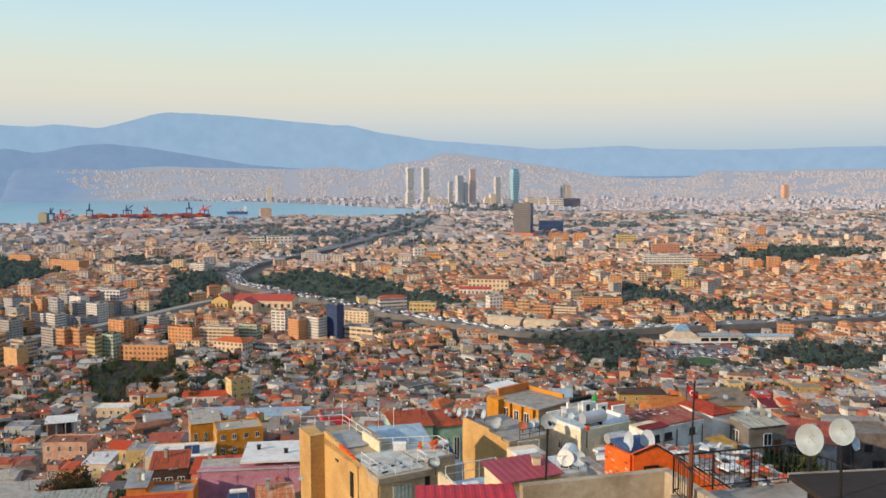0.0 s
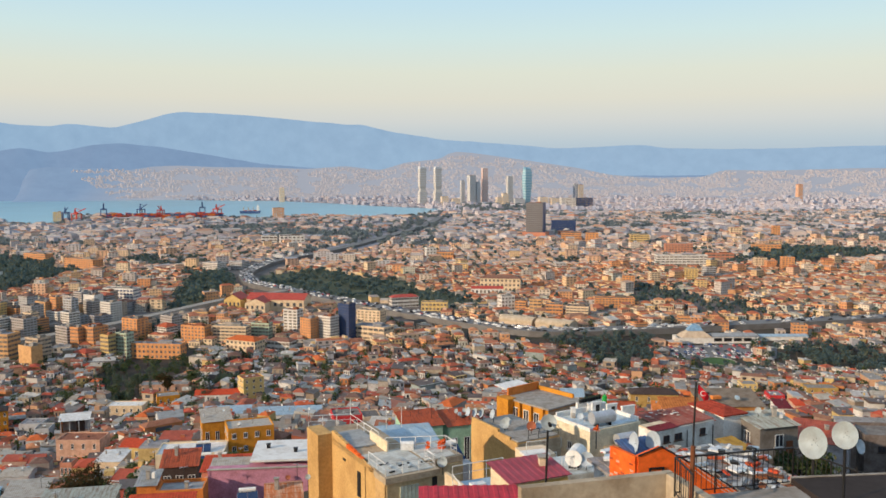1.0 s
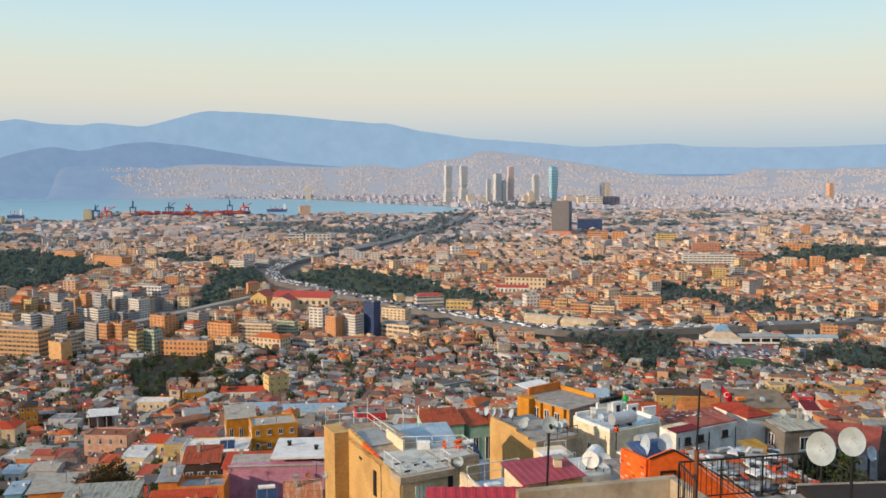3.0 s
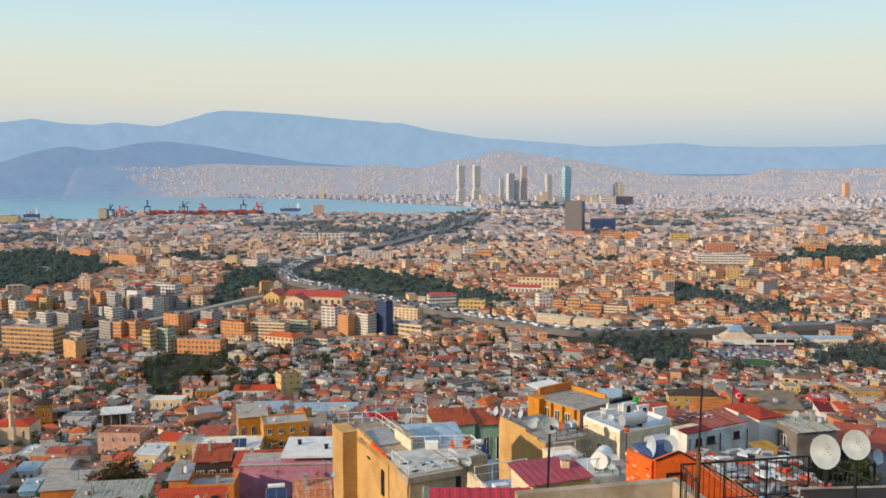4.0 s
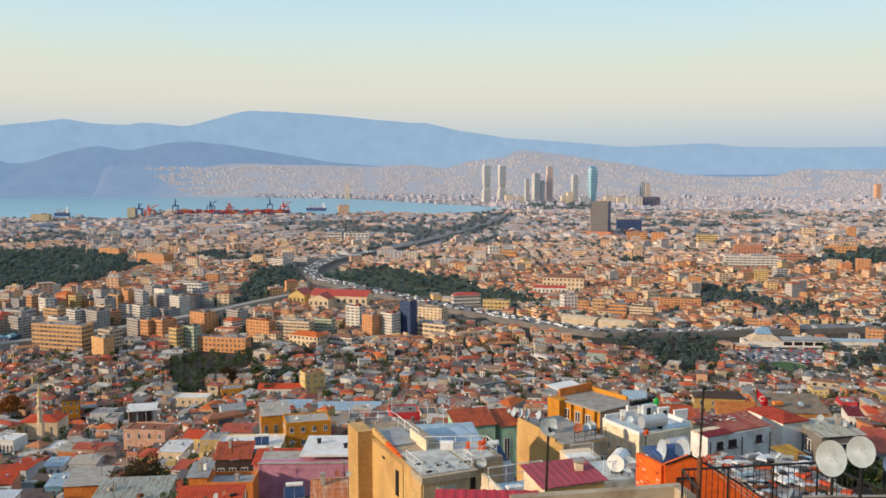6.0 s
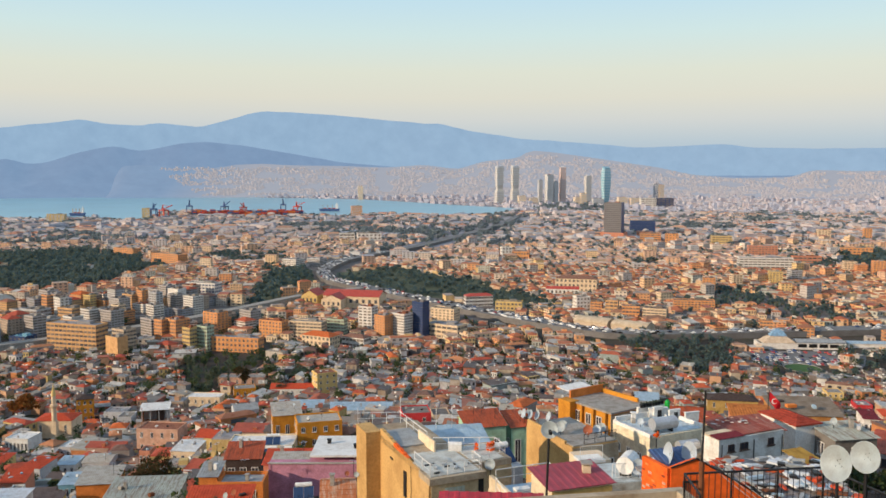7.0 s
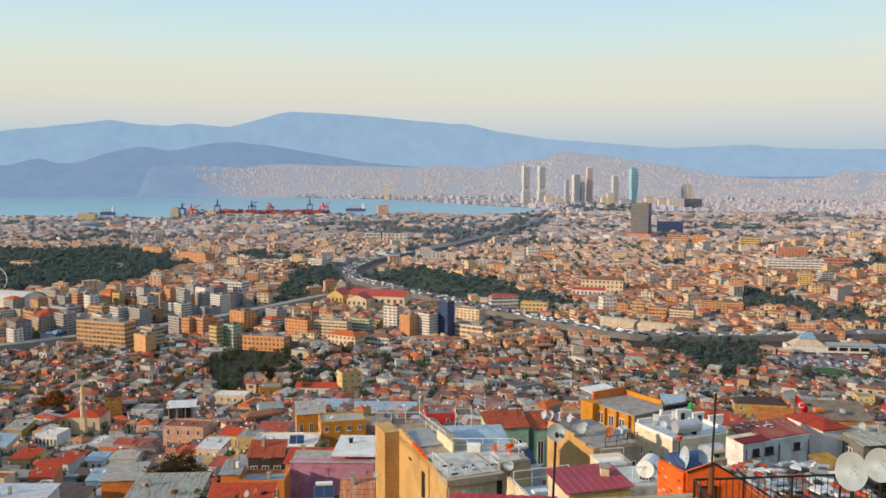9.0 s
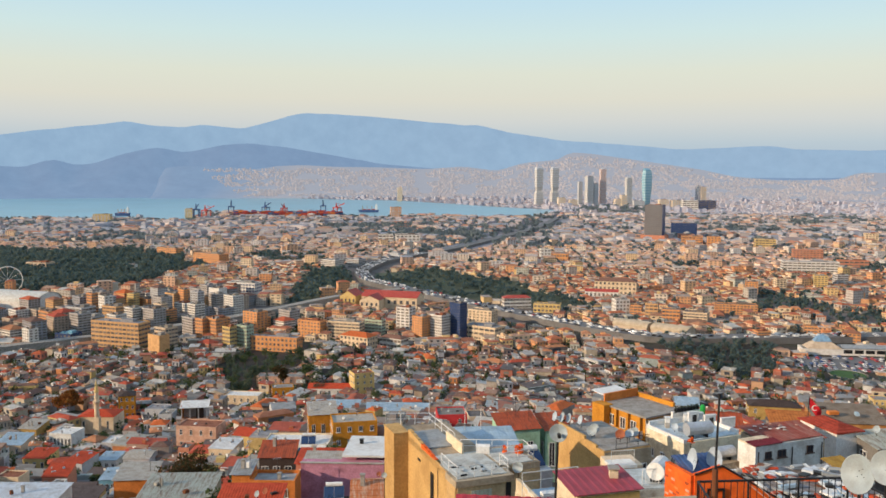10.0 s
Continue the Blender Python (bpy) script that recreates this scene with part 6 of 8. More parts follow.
def orange_terrace_house():
    ox, oy, top, base = 17.3, 95.0, 92.7, 79.0
    e = thing("house", pose(ox, oy, base, 0, 0, 36), "bright orange house with a grey roof terrace", "house")
    h = top - base
    part("wall", (Heap().box(3.0, 3.6, 0, 6.0, 7.2, h), N_ORANGEY), e)
    part("front_wall", (Heap().box(3.0, -0.04, 0, 6.0, 0.08, h - 0.2), N_BEIGE), e, "beige concrete front wall")
    part("roof", (Heap().box(3.0, 3.5, h, 6.3, 7.5, 0.2), N_TERRACE), e, "grey concrete roof terrace")
    part("parapet", (Heap().box(5.8, 4.2, h + 0.2, 0.25, 6.0, 0.5), N_ORANGEY), e, "orange parapet wall")
    part("parapet", (Heap().box(3.2, 7.2, h + 0.2, 5.4, 0.25, 0.95), N_ORANGE), e, "orange parapet wall")
    part("stair_room", (Heap().box(-0.3, 6.6, 0, 1.4, 2.0, h + 0.3), N_ORANGEY), e, "orange stair room")
    part("canopy", (Heap().box(3.6, 9.4, h + 0.6, 4.2, 2.6, 0.08, tilt=0.08), M_WHITE), e, "white canopy sheet")
    for k in range(3):
        part("pillar", (Heap().box(-0.25, 0.6 + k * 1.9, 0, 0.3, 0.3, h), N_ORANGEY), e)
    part("balcony", (Heap().box(-0.5, 2.4, h - 2.6, 1.0, 4.8, 0.2).box(-0.95, 2.4, h - 2.4, 0.1, 4.8, 0.7), N_ORANGEY), e, "orange balcony")
    part("window", window_mesh(0.9, 1.0), e, at=pose(4.6, -0.1, h - 1.6))
    for k in range(3):
        part("window", window_mesh(0.8, 1.3), e, at=pose(-0.02, 5.2 - k * 1.7, h - 2.0, 0, 0, -90))
    for k, (c, n) in enumerate(((C_NAVY, "dark blue"), (N_WHITE, "white"), (C_GREY, "grey"))):
        lt = thing("laundry", pose(ox - 0.8 + 0.35 * k, oy - 0.2 + k * 0.4, top - 1.9, 0, 0, 35), n + " cloth hung over a balcony edge", "laundry", "laundry")
        part("cloth", (Heap().box(0, 0, -0.5, 0.5, 0.06, 0.9), c), lt)
    CLEAR.append((17, 97, 8))
    b = thing("house", pose(24.5, 99.0, 82.0, 0, 0, -8), "brick-red house with a red tile roof", "house")
    part("wall", (Heap().box(0, 0, 0, 8.0, 4.0, 9.6), C_BRICK), b)
    part("roof", (gabled(8.0, 4.0, 9.6, 1.0), N_RUST), b)
    CLEAR.append((24.5, 99, 5))


orange_terrace_house()


def white_terrace_house():
    ox, oy, top, base = 16.1, 69.9, 97.9, 85.0
    e = thing("house", pose(ox, oy, base, 0, 0, 28), "whitewashed house with a walled blue-white roof terrace", "house")
    h = top - base
    part("wall", (Heap().box(3.0, 2.45, 0, 6.0, 4.9, h), paint("flaking_whitewash", (0.76, 0.68, 0.51), stain=0.6, size=0.8)), e)
    part("roof", (Heap().box(3.0, 2.45, h + 0.01, 5.6, 4.5, 0.08), paint("blue_wash", (0.50, 0.60, 0.66), stain=0.6, size=1.2)), e, "blue-white roof terrace")
    for x, y, sx, sy, hh in ((0.1, 2.45, 0.2, 4.9, 0.3), (3.0, 4.8, 5.6, 0.2, 0.55), (5.9, 2.45, 0.2, 4.5, 0.4)):
        part("parapet", (Heap().box(x, y, h, sx, sy, hh), M_WHITE), e, "white parapet")
    part("annex", (Heap().box(3.4, -0.9, 0, 3.6, 1.7, h - 1.5), N_BEIGE), e, "lower beige annex")
    for k in range(3):
        part("window", window_mesh(0.5, 0.7), e, at=pose(-0.02, 4.0 - 1.4 * k, h - 2.2, 0, 0, -90))
    def w(x, y, z=top):
        c, s = math.cos(radians(28)), math.sin(radians(28))
        return (ox + x * c - y * s, oy + x * s + y * c, z)
    for x, y in ((1.7, 4.2), (3.9, 4.4), (5.3, 4.2)):
        st = thing("chimney", pose(*w(x, y)), "white square roof chimney", "chimney", "chimneys")
        part("flue", (Heap().box(0, 0, 0, 0.4, 0.4, 0.85), N_WHITE), st)
        part("cap", (Heap().box(0, 0, 0.85, 0.5, 0.5, 0.08), N_WHITE), st)
    for x, y, wide, tall in ((4.3, 4.0, 0.9, 1.1), (5.4, 3.1, 1.1, 0.95), (6.6, 2.2, 1.4, 0.8)):
        wl = thing("wall_screen", pose(*w(x, y), 0, 0, 20), "white plastered roof wall beside the terrace", "wall", "roof walls")
        part("panel", (Heap().box(0, 0, 0, wide, 0.2, tall), N_WHITE), wl)
        part("coping", (Heap().box(0, 0, tall, wide + 0.1, 0.28, 0.06), M_WHITE), wl)
        if wide < 1.3:
            part("door", (Heap().box(0.1, -0.11, 0, 0.4, 0.06, tall * 0.8), M_STEEL), wl)
    cyl = thing("gas_cylinder", pose(*w(5.9, 4.6, top + 0.55)), "green steel gas cylinder on a roof terrace", "gas cylinder")
    part("body", (Heap().add(lathe([(0.001, 0), (0.22, 0.02), (0.24, 0.7), (0.12, 0.9), (0.001, 0.92)], 12)), paint("green_enamel", (0.02, 0.35, 0.06), rough=0.4)), cyl)
    part("valve", (Heap().add(tube((0, 0, 0.9), (0, 0, 1.02), 0.05)), M_STEEL), cyl)
    shelf = thing("wall_screen", pose(*w(4.6, 5.2, top - 1.0), 0, 0, 22), "white roof wall carrying a row of pots", "wall", "roof walls")
    part("panel", (Heap().box(0, 0, 0, 3.0, 0.3, 1.9), M_WHITE), shelf)
    for k in range(8):
        pot = thing("plant_pot", pose(*w(3.3 + 0.36 * k, 5.05 + 0.02 * k, top + 0.9)), "dark plant pot standing on a roof wall", "plant pot", "wall pots")
        part("pot", (Heap().add(lathe([(0.001, 0), (0.13, 0), (0.18, 0.34), (0.001, 0.34)], 8)), M_STEEL), pot)
        part("leaves", (Heap().add(clumps(np.array([0.0]), np.array([0.0]), np.array([0.22]), np.array([0.16]), np.array([0.3]), 16, 0.08, np.random.default_rng(70 + k))), M_LEAFDARK), pot)
    water_tank(*w(2.1, 0.75, top + 0.08), 22, 0.55, 2.3)
    water_tank(*w(3.3, -0.9, top - 1.5), 22, 0.48, 1.9)
    for k in range(9):
        q = random.Random(410 + k)
        bit = thing("scrap", pose(*w(q.uniform(0.8, 5.2), q.uniform(1.8, 4.0), top + 0.09), 0, 0, q.uniform(0, 180)), "box or bundle stored on a roof terrace", "scrap", "terrace scrap")
        part("body", (Heap().box(0, 0, 0, q.uniform(0.2, 0.6), q.uniform(0.15, 0.4), q.uniform(0.12, 0.5)), q.choice((M_WHITE, C_GREY, R_BLUE, N_TANSHEET))), bit)
    bowl = thing("plant_pot", pose(*w(0.5, -0.25, top - 1.5)), "orange plant on a post at the terrace corner", "plant pot", "plant pots")
    part("post", (Heap().add(tube((0, 0, 0), (0, 0, 1.5), 0.05)), M_STEEL), bowl)
    part("leaves", (Heap().add(clumps(np.array([0.0]), np.array([0.0]), np.array([1.4]), np.array([0.34]), np.array([0.6]), 70, 0.1, np.random.default_rng(57))), N_BRICK), bowl)
    satellite_dish(*w(1.2, 2.6, top + 0.55), 0.6, 210, 25, 0.5, "blue")
    # long house with a patched roof, a maroon lean-to at one end
    RUSTY = streaked("rusty_old_tile", (0.27, 0.06, 0.04), (0.36, 0.24, 0.20), 0.7)
    r = thing("house", pose(24.05, 71.75, 85.0, 0, 0, 26.5), "long whitewashed house with a rusty patched roof", "house")
    part("wall", (Heap().box(0, -0.5, 0, 7.2, 2.0, 13.1), paint("old_whitewash", (0.74, 0.73, 0.70), stain=0.6, size=0.9)), r)
    part("roof", (corrugated(4.6, 1.5, 13.2, 0.1, 0.08, 0.3), RUSTY), r, "rusty patched roof", at=pose(1.35, -0.55, 0))
    part("lean_to", (corrugated(2.7, 0.9, 13.2, 0.1, 0.1, 0.3), N_DARKRED), r, "maroon sheet at the roof end", at=pose(-2.3, -1.05, 0))
    part("terrace", (Heap().box(-2.3, 0.0, 13.1, 2.6, 1.0, 0.12), N_CREAMW), r, "pale flat roof strip")
    for k, ww in ((-2.3, 0.6), (-0.9, 0.8), (2.1, 0.6)):
        part("window", window_mesh(ww, 0.6, N_DARK), r, at=pose(k, -1.54, 12.0))
    for k in (-3.3, 0.2, 3.4):
        part("downpipe", (Heap().add(tube((k, -1.56, 9.0), (k, -1.56, 12.7), 0.04)), M_STEEL), r)
    p2 = thing("house", pose(27.0, 79.4, 85.0, 0, 0, 20), "low house with a roof of broken red tiles", "house")
    part("wall", (Heap().box(0, 0, 0, 6.4, 3.6, 11.0), N_BEIGE), p2)
    part("roof", (corrugated(6.4, 3.8, 11.2, 0.45, 0.15, 0.28), RUSTY), p2)
    q = random.Random(9)
    for k in range(34):
        bx, by = q.uniform(-3.2, 3.2), q.uniform(-1.8, 1.8)
        c, sn = math.cos(radians(20)), math.sin(radians(20))
        bit = thing("scrap", pose(27.0 + bx * c - by * sn, 79.4 + bx * sn + by * c, 96.34 + by * 0.12, q.uniform(-4, 4), 0, q.uniform(0, 180)), "pale broken tile lying on a roof", "scrap", "loose tiles")
        part("tile", (Heap().box(0, 0, 0, q.uniform(0.2, 0.55), q.uniform(0.1, 0.2), 0.05), q.choice((N_WHITE, N_PINK, N_TANSHEET))), bit)
    u = thing("house", pose(32.9, 83.6, 85.4, 0, 0, 20), "white house with a red-brown tile roof", "house")
    part("wall", (Heap().box(0, 0, 0, 2.8, 5.0, 10.35), M_WHITE), u)
    part("roof", (tiled(2.8, 5.0, 10.35, 0.5, 0.2), paint("brick_red_tile", (0.36, 0.055, 0.03), stain=0.8, size=1.4)), u)
    v = thing("house", pose(31.2, 89.6, 83.0, 0, 0, -8), "house with an orange sheet roof", "house")
    part("wall", (Heap().box(0.2, 0, 0, 4.0, 4.0, 11.2), C_BRICK), v)
    part("roof", (corrugated(4.1, 4.1, 11.5, 0.6, 0.2), paint("orange_roofing", (0.50, 0.17, 0.04), stain=0.9, size=1.6)), v)
    for c in ((19, 74, 8), (25, 75, 6), (33, 84, 5), (30, 89, 5)):
        CLEAR.append(c)
    # a low deck between the maroon roof and the brick house
    q = thing("house", pose(10.3, 51.6, 93.0, 0, 0, 14), "low whitewashed house with a pale sheet deck", "house")
    part("wall", (Heap().box(0, 0, 0, 3.0, 3.4, 8.5), paint("chalky_wash", (0.50, 0.50, 0.46), stain=0.9, size=0.8)), q)
    part("terrace", (Heap().box(0.0, 0, 8.51, 2.9, 3.3, 0.06), paint("pale_blue_screed", (0.50, 0.56, 0.58), stain=0.7, size=1.2)), q, "pale blue screed deck")
    water_tank(10.6, 51.2, 101.57, 64, 0.55, 1.5, M_WHITE)
    railing([(9.5, 50.3, 101.55), (11.5, 50.8, 101.55)], 0.95, 1.0, M_WHITE, 0.2, label="white bar railing round a deck")
    satellite_dish(11.1, 50.4, 102.3, 0.95, 200, 12, 0.75, "blue")
    # a low house, its walls painted dark as if shaded by the terraces
    house(37.0, 81.0, 4.4, 4.0, 3.2, 12, paint("shade_dark_render", (0.20, 0.185, 0.17), stain=0.8), "shed", N_RUSTGREY, "low house painted dark as if in shade, with an old sheet roof", z=91.9, cols=1, rise=0.4)
    # flag on a pole
    f = thing("flag", pose(31.6, 86.0, 95.0) @ Matrix.Scale(1.12, 4), "red flag with a white crescent on a slim pole", "flag")
    part("pole", (Heap().add(tube((0, 0, 0), (0.1, 0, 2.6), 0.035)), M_STEEL), f)
    n = 10
    gx, gz = np.meshgrid(np.linspace(0, 1, n), np.linspace(0, 1, n))
    V = np.stack([0.1 + gx * 1.1 + gz * 0.0 + 0.05 * np.sin(gz * 9), 0.16 * np.sin(gx * 7 + gz * 2) * gx, 2.55 - gz * 0.9 - gx * 1.2 - 0.3 * gx * gz], 2)
    i = (np.arange(n - 1)[:, None] * n + np.arange(n - 1)[None]).ravel()
    part("cloth", mesh_of("cloth", V, np.stack([i, i + 1, i + n + 1, i + n], 1), [paint("red_cloth", (0.62, 0.02, 0.03), stain=0.2)]), f)
    a = np.linspace(0.6, 5.7, 13)
    V = np.concatenate([np.stack([0.55 + 0.26 * np.cos(a), np.full(13, -0.09), 1.6 + 0.26 * np.sin(a)], 1), np.stack([0.60 + 0.19 * np.cos(a), np.full(13, -0.09), 1.6 + 0.19 * np.sin(a)], 1)])
    i = np.arange(12)
    part("crescent", mesh_of("crescent", V, np.stack([i, i + 1, i + 14, i + 13], 1), [M_WHITE]), f)


white_terrace_house()


def mauve_house():
    e = thing("house", pose(-17.2, 104.5, 70.0, 0, 0, 2), "mauve house with a white flat roof", "house")
    part("wall", (Heap().box(0, 0, 0, 12.5, 4.5, 14.1), N_MAUVE), e)
    part("coping", (Heap().box(0, -2.2, 14.1, 12.7, 0.4, 0.1), N_TANSHEET), e, "pale coping along the mauve wall")
    part("roof", (Heap().box(2.6, 2.6, 14.6, 7.6, 8.5, 0.25, tilt=-0.02), N_WHITE), e, "broad white roof slab")
    part("roof_wall", (Heap().box(2.6, 3.4, 11.0, 7.2, 6.6, 3.5), C_WHITE), e, "white side wall")
    part("lean_to", (corrugated(4.6, 2.0, 14.2, 0.3, 0.1), N_TANSHEET), e, "pale sheet over the wall end", at=pose(-3.8, 0.4, 0))
    for x, y in ((0.6, 3.4), (4.2, 1.4)):
        part("vent", (Heap().box(x, y, 14.85, 0.45, 0.45, 0.5).box(x, y, 15.35, 0.6, 0.6, 0.06), M_STEEL), e, "dark roof vent")
    satellite_dish(-7.4, 62.1, 97.4, 0.42, 190, 25, 3.4)
    satellite_dish(-13.6, 101.9, 83.0, 0.6, 190, 25, 0.4, "red")
    CLEAR.append((-17, 105, 9))
    solar_heater(-15.6, 84.0, 87.0, 10, 0.95)
    CLEAR.append((-15.6, 84, 3))
    solar_heater(-44.0, 195.2, float(ground(-46.9, 197.5)) + 6.1, 8, 1.6)
    solar_heater(-31.5, 138.5, 72.6, 4, 1.1)
    solar_heater(-29.0, 138.5, 72.6, 4, 1.1)


mauve_house()

def minaret():
    x, y = -170.0, 345.0
    e = thing("minaret", pose(x, y, float(ground(x, y)) - 1), "slender stone minaret with a conical cap and balcony", "minaret")
    part("base", (Heap().box(0, 0, 0, 2.4, 2.4, 9.0), C_CREAM), e)
    part("shaft", (Heap().add(lathe([(1.05, 9.0), (0.95, 14.6), (1.5, 15.2), (1.5, 16.2), (0.85, 16.2), (0.8, 19.6), (0.95, 19.8)], 14)), C_CREAM), e)
    part("cap", (Heap().add(lathe([(1.0, 19.8), (0.75, 21.2), (0.06, 25.0), (0.001, 25.4)], 14)), C_YELLOW), e, "pointed yellowish cap")


minaret()

# ---- the closest roofs, below the camera ----
def outline(pts, y, thick):
    """An upright slab with the outline pts, (x, z) pairs, its front face at y."""
    b = bmesh.new()
    f = b.faces.new([b.verts.new((x, y, z)) for x, z in pts])
    up = bmesh.ops.extrude_face_region(b, geom=[f])
    bmesh.ops.translate(b, vec=(0, thick, 0), verts=[v for v in up["geom"] if isinstance(v, bmesh.types.BMVert)])
    bmesh.ops.recalc_face_normals(b, faces=b.faces[:])
    me = bpy.data.meshes.new("slab")
    b.to_mesh(me)
    return me


def brick_house():
    e = thing("house", pose(6.87, 26.0, 104.0, 0, 0, 8), "orange-painted brick house with a blue sheet roof", "house")
    me = outline([(0, 0), (4.4, 0), (4.4, 4.9), (2.95, 5.85), (1.7, 6.6), (0.82, 7.12), (0.02, 6.86)], 0, 0.18)
    me.materials.append(N_BRICK)
    part("front_wall", me, e, "orange gabled brick wall")
    part("left_wall", (Heap().box(-0.19, 0.68, 0, 1.31, 0.16, 6.84, yaw=1.84), N_BRICK), e, "orange brick side wall")
    r = np.random.default_rng(5)
    for k in range(60):  # courses of brick standing a little proud
        part("brick", (Heap().box(1.12 + (k % 10) * 0.21 + 0.1 * ((k // 10) % 2), -0.008, 4.75 + (k // 10) * 0.105, 0.19, 0.03, 0.09), M_BRICKS), e)
    part("roof", (corrugated(1.25, 1.25, 6.72, 0.36, 0.02, 0.16), streaked("blue_tarpaulin", (0.06, 0.12, 0.27), (0.16, 0.07, 0.05), 0.8)), e, "dark blue sheet roof with rusty streaks", at=pose(0.56, 0.98, 0, 0, 0, 10))
    part("verge", (Heap().add(tube((0.0, -0.03, 6.89), (0.82, -0.03, 7.15), 0.03, 5)).add(tube((0.82, -0.03, 7.15), (1.7, -0.03, 6.63), 0.03, 5)).add(tube((1.7, -0.03, 6.63), (2.95, -0.03, 5.88), 0.03, 5)).add(tube((2.95, -0.03, 5.88), (4.4, -0.03, 4.93), 0.03, 5)), M_STEEL), e, "dark verge board")
    part("roof_slope", (Heap().box(2.6, 1.2, 4.9, 2.2, 2.0, 0.08), M_RUST), e, "rusty low roof sheet")
    part("opening", (Heap().box(0.42, -0.03, 5.2, 0.05, 0.07, 1.2).box(0.66, -0.03, 6.4, 0.53, 0.07, 0.05).box(0.9, -0.03, 5.2, 0.05, 0.07, 1.2), M_STEEL), e, "dark steel door frame")
    for k in range(26):  # patches of bare and limewashed brick on the side wall
        q = random.Random(500 + k)
        t = q.uniform(-0.6, 0.6)
        part("brick", (Heap().box(-0.19 + t * math.cos(1.84) - 0.075, 0.68 + t * math.sin(1.84) - 0.02, 5.3 + 0.11 * (k % 13), 0.17, 0.03, 0.07, yaw=1.84), (M_BRICKS, M_BRICKS, N_PINK, N_RUST)[k % 4]), e)
    satellite_dish(7.12, 27.0, 110.98, 0.72, 262, 10, 0.6, "blue", arm=False)
    satellite_dish(7.78, 27.0, 111.02, 0.72, 246, 10, 0.6, "blue", arm=False)
    CLEAR.append((8, 27, 4))


brick_house()


def parapet_roof():
    e = thing("house", pose(0, 0, 104.0), "house with a beige concrete roof parapet", "house")
    part("wall", (Heap().box(1.5, 20.0, 0, 11.0, 6.6, 5.6), N_BEIGE), e)
    part("upper_wall", (Heap().box(2.2, 14.95, 0, 5.6, 3.2, 8.6, yaw=0.19), N_BEIGE), e)
    part("parapet", (Heap().box(3.11, 16.63, 8.5, 3.57, 0.2, 1.14, yaw=0.19), N_BEIGE), e)
    part("parapet", (Heap().box(5.05, 15.72, 8.5, 0.2, 2.4, 1.14, yaw=0.22), N_BEIGE), e)
    r = thing("house", pose(1.4, 27.0, 102.0, 0, 0, -2), "low house with a bright red sheet roof", "house")
    part("wall", (Heap().box(0.3, 0, 0, 3.2, 2.6, 6.9), C_CREAM), r)
    part("roof", (corrugated(3.3, 2.8, 6.86, 0.3, 0.12, 0.35, 0.05), paint("crimson_sheet", (0.50, 0.03, 0.05), rough=0.5)), r)
    CLEAR.append((2, 22, 8))


parapet_roof()

railing([(4.69, 15.2, 113.35), (4.69, 16.26, 113.35), (7.5, 16.7, 113.35), (8.2, 14.8, 113.35)], 0.85, 1.12, M_STEEL, 0.12, 2, 0.02, "black iron terrace railing with thin bars")
deck = thing("terrace", pose(6.55, 15.3, 113.0), "concrete terrace behind an iron railing", "terrace")
part("slab", (Heap().box(0, 0, 0, 3.6, 2.3, 0.36, yaw=0.155), M_CONC), deck)
part("wall", (Heap().box(0.1, -0.1, -7.0, 3.3, 2.0, 7.0, yaw=0.155), N_BEIGE), deck)
hood = thing("canopy", pose(7.75, 13.15, 114.50, 0, 0, 2), "dark brown canopy roof edge", "canopy")
part("sheet", (Heap().box(0, 0, 0, 3.4, 1.5, 0.1), paint("dark_brown_sheet", (0.035, 0.026, 0.024))), hood)
part("edge_trim", (Heap().box(0, 0.76, 0.02, 3.4, 0.05, 0.1), M_CONC), hood, "pale edge trim")
for k in (-1.4, 1.4):
    part("post", (Heap().add(tube((k, 0.4, -4.5), (k, 0.4, 0.0), 0.05)), M_STEEL), hood)
satellite_dish(6.72, 14.3, 115.1, 0.6, 242, 12, 3.6, arm=False)
satellite_dish(6.36, 12.6, 115.79, 0.46, 238, 12, 2.4, arm=False)
satellite_dish(7.75, 14.6, 114.9, 0.28, 150, 15, 3.4, "blue")
mast = thing("antenna_mast", pose(2.12, 18.0, 108.42), "thin black mast with a small round antenna", "mast")
part("shaft", (Heap().add(tube((0, 0, 0), (0.16, 0, 5.95), 0.028)), M_STEEL), mast)
part("dish", DISHES["plain"][0], mast, at=Matrix.Translation((0.17, -0.05, 6.1)) @ pose(0, 0, 0, 0, 0, -190) @ pose(0, 0, 0, -75, 0, 0) @ Matrix.Scale(0.36, 4))
part("receiver", (Heap().add(tube((0.17, -0.25, 6.08), (0.17, -0.12, 6.09), 0.04, 8)), M_STEEL), mast)
part("clamp", (Heap().box(0.1, 0, 3.9, 0.1, 0.1, 0.14), M_STEEL), mast)
mast = thing("antenna_mast", pose(4.77, 15.6, 109.2), "rusty steel mast with a thin black top", "mast")
part("lower_tube", (Heap().add(tube((0, 0, 0), (0.05, 0, 5.47), 0.052, 8)), M_RUST), mast)
part("upper_tube", (Heap().add(tube((0.05, 0, 5.47), (0.08, 0, 6.8), 0.02)), M_STEEL), mast)


def slack_cable(a, b, sag):
    a, b = np.array(a, float), np.array(b, float)
    t = np.linspace(0, 1, 9)
    P = a + (b - a) * t[:, None] - np.array((0, 0, 1.0)) * (sag * 4 * t * (1 - t))[:, None]
    hp = Heap()
    for p, q in zip(P[:-1], P[1:]):
        hp.add(tube(p - a, q - a, 0.011, 4))
    e = thing("cable", pose(*a), "thin pale wire slung above the roofs", "cable", "cables")
    part("wire", (hp, N_TANSHEET), e)


